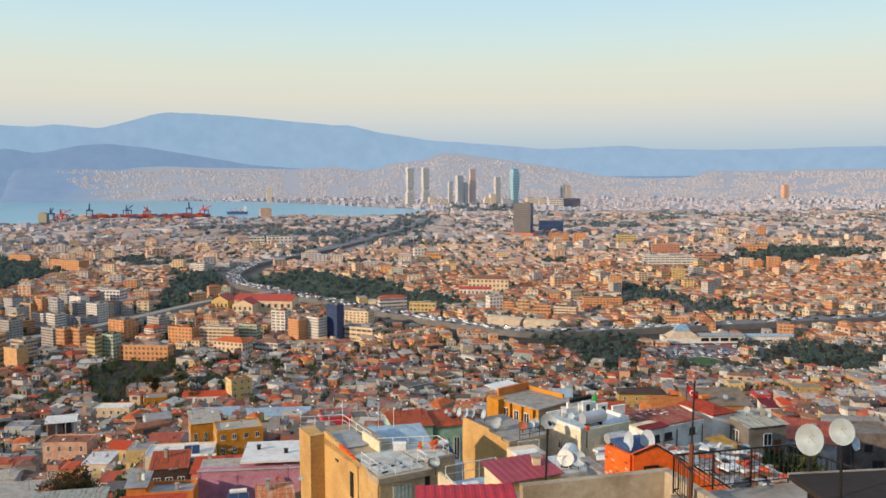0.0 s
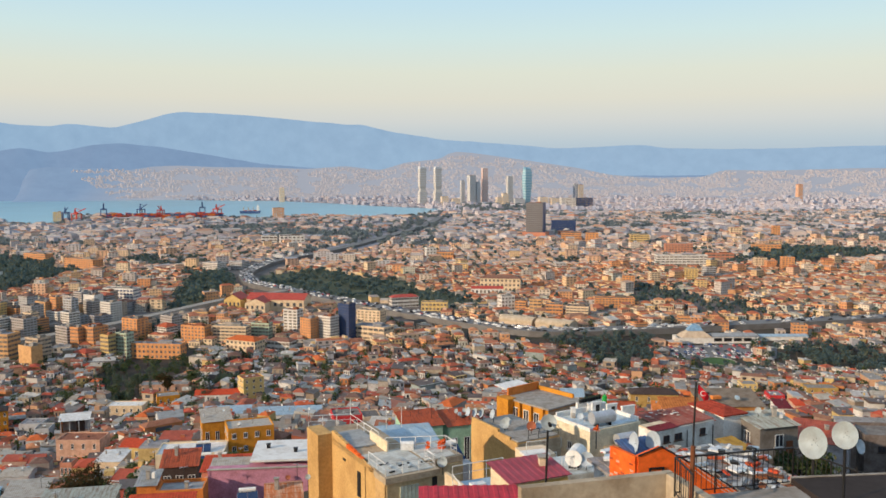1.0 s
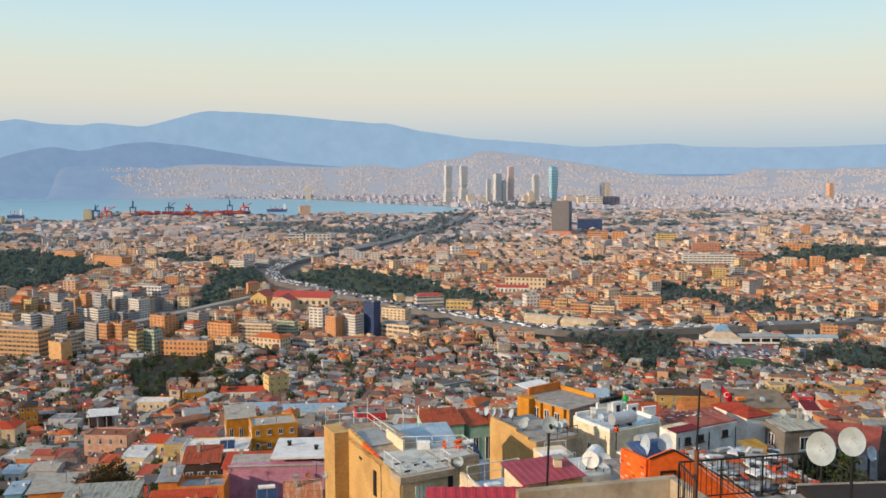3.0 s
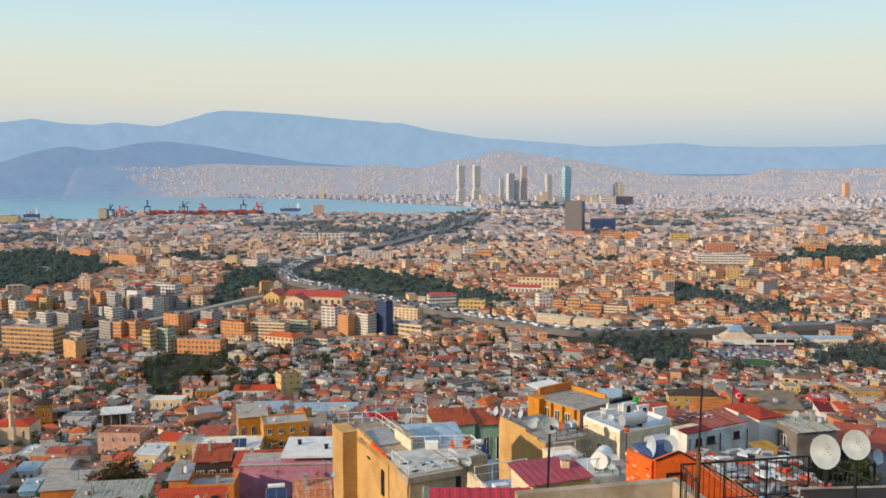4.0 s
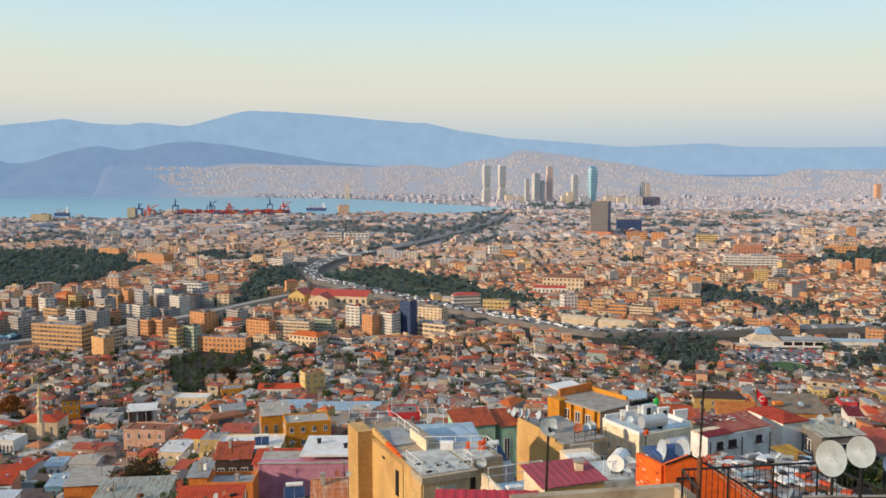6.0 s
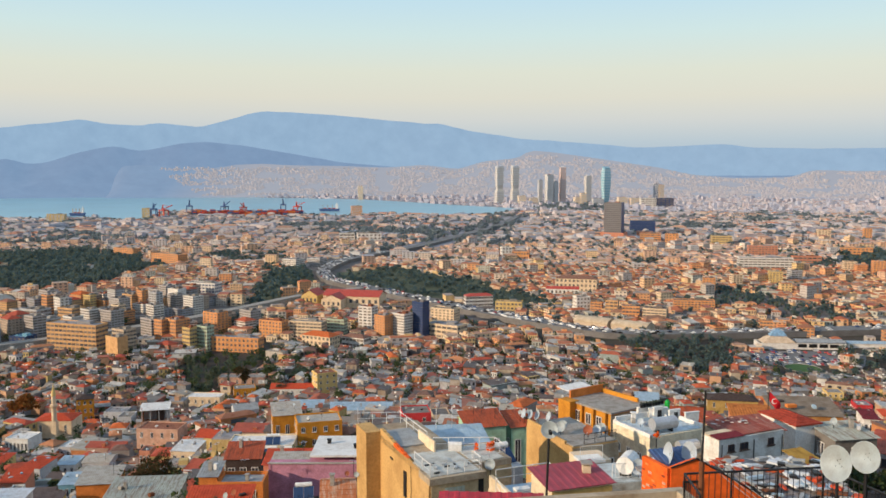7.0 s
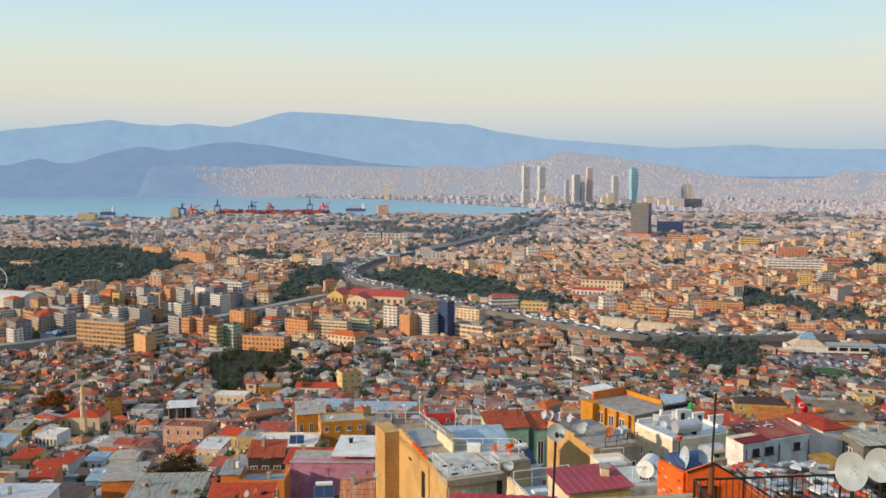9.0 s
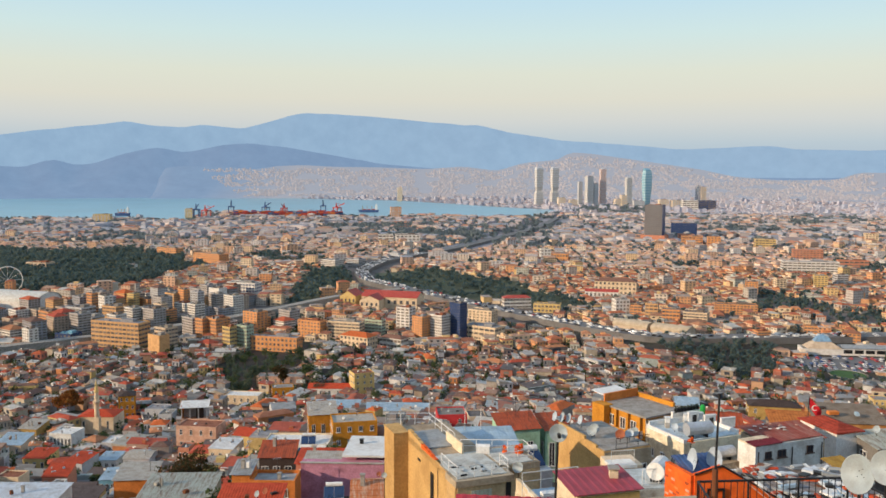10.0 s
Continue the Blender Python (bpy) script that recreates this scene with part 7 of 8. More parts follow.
for k in range(4):
    slack_cable((7.9 + 0.25 * k, 26.4, 111.1 - 0.04 * k), (10.6 + 0.3 * k, 25.2, 109.2 - 0.1 * k), 0.12)


def cluttered_roof():
    """The low roof behind the railing, strewn with planks, tiles and sheets."""
    e = thing("house", pose(14.6, 41.6, 96.5, 0, 0, 12), "low house with a worn roof strewn with scrap", "house")
    part("wall", (Heap().box(0, 0, 0, 8.4, 6.0, 8.0), C_GREY), e)
    part("roof", (tiled(8.4, 6.0, 8.0, 0.4), paint("grey_broken_tile", (0.30, 0.28, 0.28), stain=0.95, size=2.4)), e)
    r = np.random.default_rng(77)
    mats = [N_WHITE, N_RED, N_GREYSHEET, R_BLUE, M_RUST, N_WHITESHEET, N_TANSHEET, N_RUST, N_WHITE, N_GREYSHEET, M_STEEL]
    for k in range(200):
        x, y = 14.6 + r.uniform(-4.4, 4.4), 41.4 + r.uniform(-3.4, 3.2)
        t = thing("scrap", pose(x, y, 104.85 + 0.25 * (1 - abs(y - 41.6) / 3.3), r.uniform(-8, 8), r.uniform(-8, 8), r.uniform(0, 180)), "loose board or sheet lying on a roof", "scrap", "roof scrap")
        part("board", (Heap().box(0, 0, 0, r.uniform(0.2, 1.1), r.uniform(0.1, 0.5), r.uniform(0.03, 0.16)), mats[k % 11]), t)
    CLEAR.append((14.6, 41.6, 6))
    o = thing("house", pose(25.3, 61.4, 93.2, 0, 0, 24), "low shed with a mustard sheet roof", "house")
    part("wall", (Heap().box(0, 0, 0, 1.7, 2.0, 6.0), C_GREY), o)
    part("roof", (corrugated(1.7, 2.0, 6.15, 0.35, 0.1, 0.5, 0.03), paint("mustard_sheet", (0.42, 0.25, 0.05), stain=0.8, size=1.5)), o)


cluttered_roof()

near_tree(-47.4, 128.0, 13.4, 6.2, M_LEAFBROWN, "broad tree with brown autumn leaves", 1, 9000, 0.17)
near_tree(-207.0, 390.2, 13, 10, M_LEAFRUST, "spreading tree with orange-brown leaves", 2, 2400, 0.5)
near_tree(-162.5, 435.0, 11.5, 5.0, M_LEAF, "green and yellow rounded tree", 3)
near_tree(-36.4, 284.5, 5.5, 4.2, M_LEAF, "bushy olive green tree behind a house", 4)
near_tree(-91.6, 425.2, 7.5, 4.4, M_LEAFDARK, "dark leafy tree beside a hall", 5)
near_tree(-61.4, 450.5, 6, 4.4, M_LEAF, "green garden tree behind houses", 6)
near_tree(-78.5, 479.5, 8, 4.4, M_LEAF, "tall green tree among houses", 7)
near_tree(38.0, 78.0, 5, 2.4, M_LEAF, "green bushy tree beside a pink house", 8)
near_tree(40.6, 78.0, 5, 2.6, M_LEAF, "green and yellow bushy tree", 9)
near_tree(-245.0, 450.0, 6, 4, M_LEAF, "small green garden tree", 10)
near_tree(-115.8, 234.0, 3.2, 2.4, M_LEAF, "low bushes between roofs", 11)
near_tree(-78.7, 244.0, 3.5, 1.6, M_LEAF, "slim green tree between houses", 12)
near_tree(133.1, 410.5, 5.5, 3.4, M_LEAFBROWN, "olive green shrub in front of a house", 13)
cypress(-35.4, 485.0, 15, 21)
cypress(-150.1, 458.2, 17, 22)
cypress(-144.2, 457.2, 15, 23)
cypress(-157.4, 459.5, 13, 24)
cypress(-80.7, 506.5, 9, 25)
cypress(-46.1, 447.8, 10, 26)
for k, (tx, ty, th) in enumerate(((-146.0, 456.0, 18), (-139.5, 455.0, 16), (-136.0, 452.0, 12), (-131.0, 450.0, 17), (-127.0, 454.0, 13), (-153.5, 455.5, 11))):
    cypress(tx, ty, th, 60 + k)
for k, (tx, ty, th, ts, mt, what) in enumerate(((-119.0, 452.0, 13, 5.5, M_LEAFBROWN, "brown-leaved tree in the grove"), (-108.0, 470.0, 10, 5.5, M_LEAF, "rounded green tree in the grove"), (-100.0, 455.0, 9, 5.0, M_LEAF, "rounded green tree in the grove"),
                                             (-91.0, 462.0, 10, 6.0, M_LEAFDARK, "dark green tree in the grove"), (-84.0, 452.0, 8, 4.5, M_LEAF, "bright green tree below the grove"), (-138.0, 470.0, 11, 6.0, M_LEAFDARK, "dark green tree in the grove"))):
    near_tree(tx, ty, th, ts, mt, what, 80 + k, 1300, 0.4, alone=False)

# ---- scattered hillside houses that can be told apart, with their roof clutter ----
x, y, yaw, r = scatter(100, 212, 7.3, 23, 0.66, 12, deep=1.15)
keep = ~((y < 150) & (x > -48) & (x < 8)) & ~((y < 200) & (x > -50) & (x < -25)) & ~((y < 116) & (x > 0) & (x < 42))  # the gardens in front of the named houses
x, y, yaw, r = x[keep], y[keep], yaw[keep], r[keep]
order = np.argsort(-y)
i = order[:-215]  # the farther ones, joined
houses(x[i], y[i], yaw[i], r[i], 4.4 + 4.6 * r[i, 1] ** 2, 4.2 + 3.2 * r[i, 2], (2.2 + 3.8 * r[i, 7] ** 1.6) * low(x[i], y[i]), np.ones(len(i), int), 2, 0.3, 0.25,
       "upper_hillside_houses", "crowded small plastered houses with red tile and sheet roofs on the upper slope", M_WALL, M_TILE, M_FLAT, M_SHEET, 0.55)
for i in order[-215:]:
    kind = "tile" if r[i, 0] < 0.10 else "gable" if r[i, 0] < 0.25 else "flat" if r[i, 0] < 0.50 else "shed"
    hh = (2.2 + 3.8 * r[i, 7] ** 1.6) * float(low(x[i], y[i]))
    house(float(x[i]), float(y[i]), 4.4 + 4.6 * r[i, 1] ** 2, 4.2 + 3.2 * r[i, 2], hh, round(math.degrees(yaw[i]) + 24 * (r[i, 6] - 0.5)), M_OWALL, kind, None, "", 2 if hh > 4.6 else 1, (0, 1, 2, 2)[int(r[i, 4] * 4)], group="hillside houses")
    z = float(ground(x[i], y[i])) + hh
    if kind == "flat":
        if r[i, 3] < 0.35:
            solar_heater(float(x[i]), float(y[i]), z + 0.08, 20 * r[i, 4] - 10, 0.7)
        elif r[i, 3] < 0.6:
            water_tank(float(x[i]), float(y[i]), z + 0.08, 180 * r[i, 4], 0.35, 1.1, M_WHITE)
        if r[i, 5] < 0.5:
            satellite_dish(float(x[i]) + 1.2, float(y[i]) - 1.2, z + 0.7, 0.65, 180 + 60 * r[i, 6], 25, 0.7, "plain" if r[i, 6] < 0.7 else "blue")
    if r[i, 2] < 0.5:  # a lean-to porch, the shade inside it painted as a dark solid body
        porch = thing("porch", pose(float(x[i]), float(y[i]), z - hh - 0.6, 0, 0, math.degrees(yaw[i])) @ pose(0, -2.9 - 1.2 * r[i, 3], 0), "lean-to porch of old sheet over a body painted dark as shade", "porch", "porches")
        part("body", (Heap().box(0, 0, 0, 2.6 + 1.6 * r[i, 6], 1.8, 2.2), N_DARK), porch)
        part("roof", (corrugated(2.9 + 1.6 * r[i, 6], 2.1, 2.3, 0.35, 0.1), M_OSHEET), porch)
    if kind != "flat" and r[i, 5] < 0.45:
        chimney(float(x[i]) + 0.9, float(y[i]) + 0.3, z + 0.25, 0.9)

# mid-rise flats of the western quarter
_r = np.random.default_rng(52)
# muted coats: bluish haze over this quarter is mixed into the render
C_STONE, C_SLATE, C_DUN = coat("hazed_stone_render", (0.46, 0.43, 0.42)), coat("hazed_slate_render", (0.34, 0.35, 0.39)), coat("hazed_dun_render", (0.50, 0.40, 0.32))
FLATKINDS = ((C_ORANGE, "orange"), (C_STONE, "stone-grey"), (C_WHITE, "white"), (C_DUN, "dun"), (C_GREY, "grey"), (C_OCHRE, "ochre"), (C_SLATE, "slate-grey"), (C_STONE, "stone-grey"), (C_DUN, "dun"))
for gy in range(566, 800, 21):
    for gx in range(-480, -130, 21):
        x, y = gx + _r.uniform(-3, 3), gy + _r.uniform(-3, 3)
        w, d, fl, k = _r.uniform(11, 16), _r.uniform(9, 12), int(_r.integers(4, 9)), int(_r.integers(0, len(FLATKINDS)))
        a = np.array([x]), np.array([y])
        if not inside(*a, WESTTOWN)[0] or not free(*a)[0] or near_line(*a, VIADUCT, 20)[0] or any(near_line(*a, v, 9)[0] for v in AVENUES[3:]):
            continue
        block(x, y, w, d, fl * 1.95, -34 + _r.uniform(-7, 7), FLATKINDS[k][0], "tile" if _r.random() < 0.2 else "flat", fl, int(_r.integers(4, 7)), FLATKINDS[k][1] + " mid-rise block of flats with balcony bands", group="mid-rise flats")

x, y, yaw, r = scatter(210, 560, 6.8, 3, deep=1.02)
yaw = yaw + np.random.default_rng(4).normal(0, 0.16, len(x))
big = (r[:, 1] > 0.9) * (r[:, 2] > 0.3)
houses(x, y, yaw, r, 4.0 + 5.0 * r[:, 1] ** 2 + 5 * big, 3.8 + 3.8 * r[:, 2] ** 1.5, (2.1 + 5.2 * r[:, 7] ** 2.2) * low(x, y), np.where(r[:, 7] > 0.5, 2, 1), 2, 0.36, 0.20,
       "hillside_houses", "crowded small plastered houses with red tile and sheet roofs on the slope", M_WALL, M_TILE, M_FLAT, M_SHEET, 0.55)
x, y, yaw, r = scatter(560, 780, 11.5, 5)
west = np.clip((-x / y - 0.1) * 4, 0, 1) * (y > 640)
hh = 2.8 + 3.6 * r[:, 7] ** 2 + west * (1 + 9 * r[:, 6] ** 2)
houses(x, y, yaw, r, 6 + 5 * r[:, 1] ** 1.5 + 8 * (r[:, 5] > 0.9), 5.8 + 4 * r[:, 2], hh, np.clip((hh / 2.2).astype(int), 1, 6), 3, 0.46, 0.40,
       "town_buildings", "dense low plastered houses and flats with red and flat roofs", M_TOWNWALL, M_TOWNTILE, M_TOWNFLAT, M_SHEET)


def quarter(y0, y1, step, seed, size, walls, tiles, flats, name, label):
    """A district of small low houses with taller blocks standing singly among them."""
    x, y, yaw, r = scatter(y0, y1, step, seed, deep=0.9)
    tall = (r[:, 6] > 0.955) & (r[:, 1] > 0.25)
    n = ~tall
    houses(x[n], y[n], yaw[n], r[n], size * (0.8 + 0.7 * r[n, 1] ** 1.5 + 1.4 * (r[n, 5] > 0.95)), size * (0.75 + 0.5 * r[n, 2]), 2.4 + 2.6 * r[n, 7] ** 2, np.ones(n.sum(), int), 0, 0.56, 0.26,
           name, label, walls, tiles, flats, flats)
    k = tall
    hh = 7 + 7 * r[k, 7]
    houses(x[k], y[k], yaw[k] * 0.3, r[k], size * (1.2 + 0.8 * r[k, 1]), size * (1.0 + 0.4 * r[k, 2]), hh, np.clip((hh / 2.3).astype(int), 3, 6), 4, 0.2, 0.7,
           "taller_blocks", "sunlit blocks of flats standing above the low roofs", walls, tiles, flats, flats)


quarter(780, 1080, 9.6, 6, 7.0, M_TOWNWALL, M_TOWNTILE, M_TOWNFLAT, "low_town_houses", "low plastered houses crowded under faded red roofs")
quarter(1080, 1500, 11.5, 8, 8.5, M_MIDWALL, M_MIDTILE, M_MIDROOF, "far_town_houses", "distant low houses under red and grey roofs paled as by haze")
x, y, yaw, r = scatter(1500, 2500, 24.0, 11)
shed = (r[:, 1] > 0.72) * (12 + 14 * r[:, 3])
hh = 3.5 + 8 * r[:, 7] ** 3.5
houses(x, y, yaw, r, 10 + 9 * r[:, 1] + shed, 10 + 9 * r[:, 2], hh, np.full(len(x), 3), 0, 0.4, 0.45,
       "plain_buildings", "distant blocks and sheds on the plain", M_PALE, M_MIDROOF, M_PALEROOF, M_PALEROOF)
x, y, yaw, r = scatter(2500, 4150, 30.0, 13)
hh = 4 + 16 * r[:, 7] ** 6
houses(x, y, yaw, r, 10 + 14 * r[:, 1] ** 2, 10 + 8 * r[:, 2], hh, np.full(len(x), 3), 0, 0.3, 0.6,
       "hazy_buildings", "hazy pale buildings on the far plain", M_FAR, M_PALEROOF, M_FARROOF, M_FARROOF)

# pale houses climbing the slopes across the bay
def far_slope_houses():
    r = np.random.default_rng(21)
    n = 19000
    ang = r.uniform(-19.6, 36, n)
    top = crest_height(ang, CITY_CREST)
    s = 0.1 + r.random(n) ** 1.2 * 0.84
    keep = (top * s ** 1.25 > 2) & (lumps(ang * 40, s * 400, 60, 5.0) > -0.16) & ((ang > -17.0) | (s > (-17.0 - ang) * 0.33 + 0.12 * r.random(n)))
    ang, s, top = np.radians(ang[keep]), s[keep], top[keep]
    R = 4150 + 410 * s
    x, y, z = R * np.sin(ang), R * np.cos(ang), top * s ** 1.25
    n = len(x)
    h = 2.5 + 9 * r.random(n) ** 3
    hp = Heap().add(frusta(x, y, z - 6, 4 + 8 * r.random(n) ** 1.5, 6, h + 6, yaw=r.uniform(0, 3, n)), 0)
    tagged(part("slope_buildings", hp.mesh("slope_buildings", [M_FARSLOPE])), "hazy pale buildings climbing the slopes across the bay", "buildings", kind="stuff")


far_slope_houses()

def lawn(poly, label):
    b = bmesh.new()
    b.faces.new([b.verts.new((x, y, float(ground(x, y)) + 0.12)) for x, y in poly])
    bmesh.ops.triangulate(b, faces=b.faces[:])
    me = bpy.data.meshes.new("lawn")
    b.to_mesh(me)
    me.materials.append(M_TURF)
    tagged(part("lawn", me), label, "grass", kind="structure")


M_TURF = palette("dry_turf", [(0.09, 0.11, 0.07)], size=0.06, stain=0.8)
lawn(GREEN_ROAD, "dry grass verge beside the motorway")
lawn(GREEN_WEST, "dry grass verge at the junction")
lawn(PARK, "park lawn under dense trees")
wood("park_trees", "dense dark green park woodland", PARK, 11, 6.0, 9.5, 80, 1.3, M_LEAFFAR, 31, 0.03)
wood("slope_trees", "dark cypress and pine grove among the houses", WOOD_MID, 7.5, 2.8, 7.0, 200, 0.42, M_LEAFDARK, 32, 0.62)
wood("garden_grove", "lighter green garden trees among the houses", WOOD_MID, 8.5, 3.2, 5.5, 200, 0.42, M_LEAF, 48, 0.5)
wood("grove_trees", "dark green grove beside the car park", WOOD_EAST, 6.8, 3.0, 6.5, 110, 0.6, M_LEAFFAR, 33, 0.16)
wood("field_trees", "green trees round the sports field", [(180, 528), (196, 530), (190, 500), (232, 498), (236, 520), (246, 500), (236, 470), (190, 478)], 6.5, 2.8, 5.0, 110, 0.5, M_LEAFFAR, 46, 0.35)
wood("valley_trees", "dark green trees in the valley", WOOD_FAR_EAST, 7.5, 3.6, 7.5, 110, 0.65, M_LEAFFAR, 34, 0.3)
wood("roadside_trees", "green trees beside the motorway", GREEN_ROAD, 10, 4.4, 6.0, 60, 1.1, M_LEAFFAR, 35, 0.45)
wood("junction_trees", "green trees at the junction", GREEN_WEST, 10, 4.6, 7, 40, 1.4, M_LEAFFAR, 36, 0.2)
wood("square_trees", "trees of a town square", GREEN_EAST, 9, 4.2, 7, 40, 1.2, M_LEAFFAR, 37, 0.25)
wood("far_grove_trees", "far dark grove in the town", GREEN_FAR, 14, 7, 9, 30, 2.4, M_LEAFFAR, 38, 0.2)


def belts():
    """Tree belts and gardens between the districts of the plain."""
    r = np.random.default_rng(45)
    for y0, y1, step, size, tall, leaf, n, label in ((600, 1300, 10, 3.6, 6.0, 1.2, 34, "green gardens and tree rows between blocks"), (1300, 2600, 19, 7.5, 8.0, 2.8, 26, "distant tree belts between the districts")):
        gx, gy = np.meshgrid(np.arange(-0.7 * y1, 0.7 * y1, step), np.arange(y0, y1, step))
        x, y = (gx + r.uniform(-0.4, 0.4, gx.shape) * step).ravel(), (gy + r.uniform(-0.4, 0.4, gx.shape) * step).ravel()
        k = (np.abs(x) < 0.7 * y) & leafy(x, y) & free(x, y) & ~inside(x, y, BAY) & ~near_line(x, y, MOTORWAY, 16) & ~near_line(x, y, VIADUCT, 12) & (r.random(len(x)) > 0.25)
        x, y = x[k], y[k]
        z, t = ground(x, y), tall * r.uniform(0.6, 1.25, len(x))
        hp = Heap().add(frusta(x, y, z - 0.3, 0.5, 0.5, t * 0.6, 0.15, 0.15), 1).add(clumps(x, y, z, size * r.uniform(0.7, 1.3, len(x)), t, n, leaf, r), 0)
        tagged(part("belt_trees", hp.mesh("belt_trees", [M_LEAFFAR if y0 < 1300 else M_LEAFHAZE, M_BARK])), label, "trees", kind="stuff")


belts()
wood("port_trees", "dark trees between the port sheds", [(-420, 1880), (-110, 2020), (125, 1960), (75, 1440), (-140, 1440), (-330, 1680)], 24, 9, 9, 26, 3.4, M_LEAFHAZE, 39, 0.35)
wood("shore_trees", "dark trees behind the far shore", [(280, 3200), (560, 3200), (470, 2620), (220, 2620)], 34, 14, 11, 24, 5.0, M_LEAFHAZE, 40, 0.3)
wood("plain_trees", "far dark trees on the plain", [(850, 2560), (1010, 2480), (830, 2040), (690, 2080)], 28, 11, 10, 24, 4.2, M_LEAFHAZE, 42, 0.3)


def street_trees():
    r = np.random.default_rng(41)
    x, y, yaw, q = scatter(300, 700, 22, 17, 0.68)
    x3, y3, yaw3, q3 = scatter(640, 1450, 17, 27, 0.68)
    x3, y3, q3 = x3[q3[:, 5] < 0.62], y3[q3[:, 5] < 0.62], q3[q3[:, 5] < 0.62]
    x4, y4, yaw4, q4 = scatter(1450, 2400, 30, 29, 0.68)
    x2, y2, yaw2, q2 = scatter(112, 560, 10.5, 19, 0.68)
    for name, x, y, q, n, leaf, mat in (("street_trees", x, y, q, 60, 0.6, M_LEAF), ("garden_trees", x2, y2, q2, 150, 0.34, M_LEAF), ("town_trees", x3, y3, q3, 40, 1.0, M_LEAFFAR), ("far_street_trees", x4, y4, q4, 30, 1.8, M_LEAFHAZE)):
        z = ground(x, y)
        hp = Heap().add(frusta(x, y, z - 0.3, 0.35, 0.35, 3.0, 0.15, 0.15), 1)
        hp.add(clumps(x, y, z, 1.2 + 1.7 * q[:, 1] + y * 0.0014, 3.2 + 3.0 * q[:, 2] + y * 0.0016, n, leaf, r), 0)
        tagged(part(name, hp.mesh(name, [mat, M_BARK])), "scattered trees between the houses", "trees", kind="stuff")


street_trees()

# ---- roads ----
def strip(name, line, w, z, mat, label, category="road"):
    p = np.array(line, float)
    t = np.linspace(0, len(p) - 1, (len(p) - 1) * 8 + 1)
    q = np.stack([np.interp(t, np.arange(len(p)), p[:, 0]), np.interp(t, np.arange(len(p)), p[:, 1])], 1)
    k = np.hanning(9)
    q[4:-4] = np.stack([np.convolve(q[:, i], k / k.sum(), "valid") for i in (0, 1)], 1)
    d = np.gradient(q, axis=0)
    nrm = np.stack([-d[:, 1], d[:, 0]], 1) / np.linalg.norm(d, axis=1, keepdims=True)
    V = np.concatenate([np.c_[q + nrm * w / 2, ground(q[:, 0], q[:, 1]) + z], np.c_[q - nrm * w / 2, ground(q[:, 0], q[:, 1]) + z]])
    n = len(q)
    W = V.copy()
    W[:, 2] -= max(z, 0.3) + 0.3
    V = np.concatenate([V, W])
    i = np.arange(n - 1)
    F = np.concatenate([np.stack([i, i + n, i + n + 1, i + 1], 1), np.stack([i, i + 1, i + 1 + 2 * n, i + 2 * n], 1), np.stack([i + n, i + 3 * n, i + 3 * n + 1, i + n + 1], 1)])
    tagged(part(name, mesh_of(name, V, F, [mat])), label, category, kind="structure")
    return q, nrm


for line in AVENUES:
    strip("street", line, 9, 0.15, M_ASPHALT, "grey city street between blocks")
road_q, road_n = strip("road", MOTORWAY, 17, 4.2, M_ASPHALT, "broad grey motorway through the city")
strip("viaduct", VIADUCT, 9, 4.6, M_CONC, "pale concrete elevated road")

# ---- towers across the plain ----
# cladding lightened so that the towers sink into painted haze
T_PALE, T_PINK, T_TEAL = coat("haze_pale_cladding", (0.52, 0.51, 0.49)), coat("haze_pink_cladding", (0.58, 0.42, 0.38)), paint("haze_teal_cladding", (0.36, 0.55, 0.64), rough=0.4)


# window bands near the wall tone, haze put into the glass colour
T_GLASS = paint("haze_pale_window_bands", (0.58, 0.60, 0.64), rough=0.4)


def tower(x, y, w, d, h, yaw, wall, label, glass=None, floors=22, crown=0.0):
    glass = glass or T_GLASS
    e = block(x, y, w, d, h, yaw, wall, "flat", floors, 5, label, glass=glass, name="tower", z=0.0, bands=False)
    if crown:
        part("crown", (Heap().add(frusta(0, 0, h, w * 0.9, d * 0.9, crown, w * 0.3, d * 0.3)), glass), e)


def shaped_tower(x, y, w, d, yaw, wall, glass, label, prof, levels, skew=0.0):
    """A high-rise with a waist or a swelling; prof: (growth, height) from the foot up, skew leans the top slab."""
    e = thing("tower", pose(x, y, 0, 0, 0, yaw), label, "building")
    part("wall", (Heap().add(rings(w, d, prof)), wall), e)
    g, z = [p[0] for p in prof], [p[1] for p in prof]
    for lv in levels:
        q = float(np.interp(lv, z, g))
        part("window_band", (Heap().box(0, 0, lv, w + 2 * q + 0.8, d + 2 * q + 0.8, 2.6), glass), e)
    part("crown", (Heap().add(frusta(0, 0, z[-1], w + 2 * g[-1] - 2, d + 2 * g[-1] - 2, 6, tilt=skew)), glass), e)
    CLEAR.append((x, y, w))


TWIN = [(3, 0), (2.5, 24), (1.5, 48), (-1.5, 56), (-1.2, 64), (0.4, 70), (0.6, 100), (1, 140)]
for tx in (143, 203):
    shaped_tower(tx, 3300, 24, 20, 20, T_PALE, T_GLASS, "pale twin high-rise tower with a narrow waist", TWIN, list(range(8, 46, 9)) + list(range(74, 138, 9)), 0.12)
tower(300, 3300, 15, 16, 92, 15, C_GREY, "slim grey tower block")
tower(331, 3260, 26, 20, 112, 25, T_PALE, "sunlit cream tower block")
tower(356, 3280, 16, 18, 86, 25, C_GREY, "grey-green stepped tower block")
tower(386, 3300, 22, 18, 140, 15, T_PINK, "tall pinkish brown tower", crown=4)
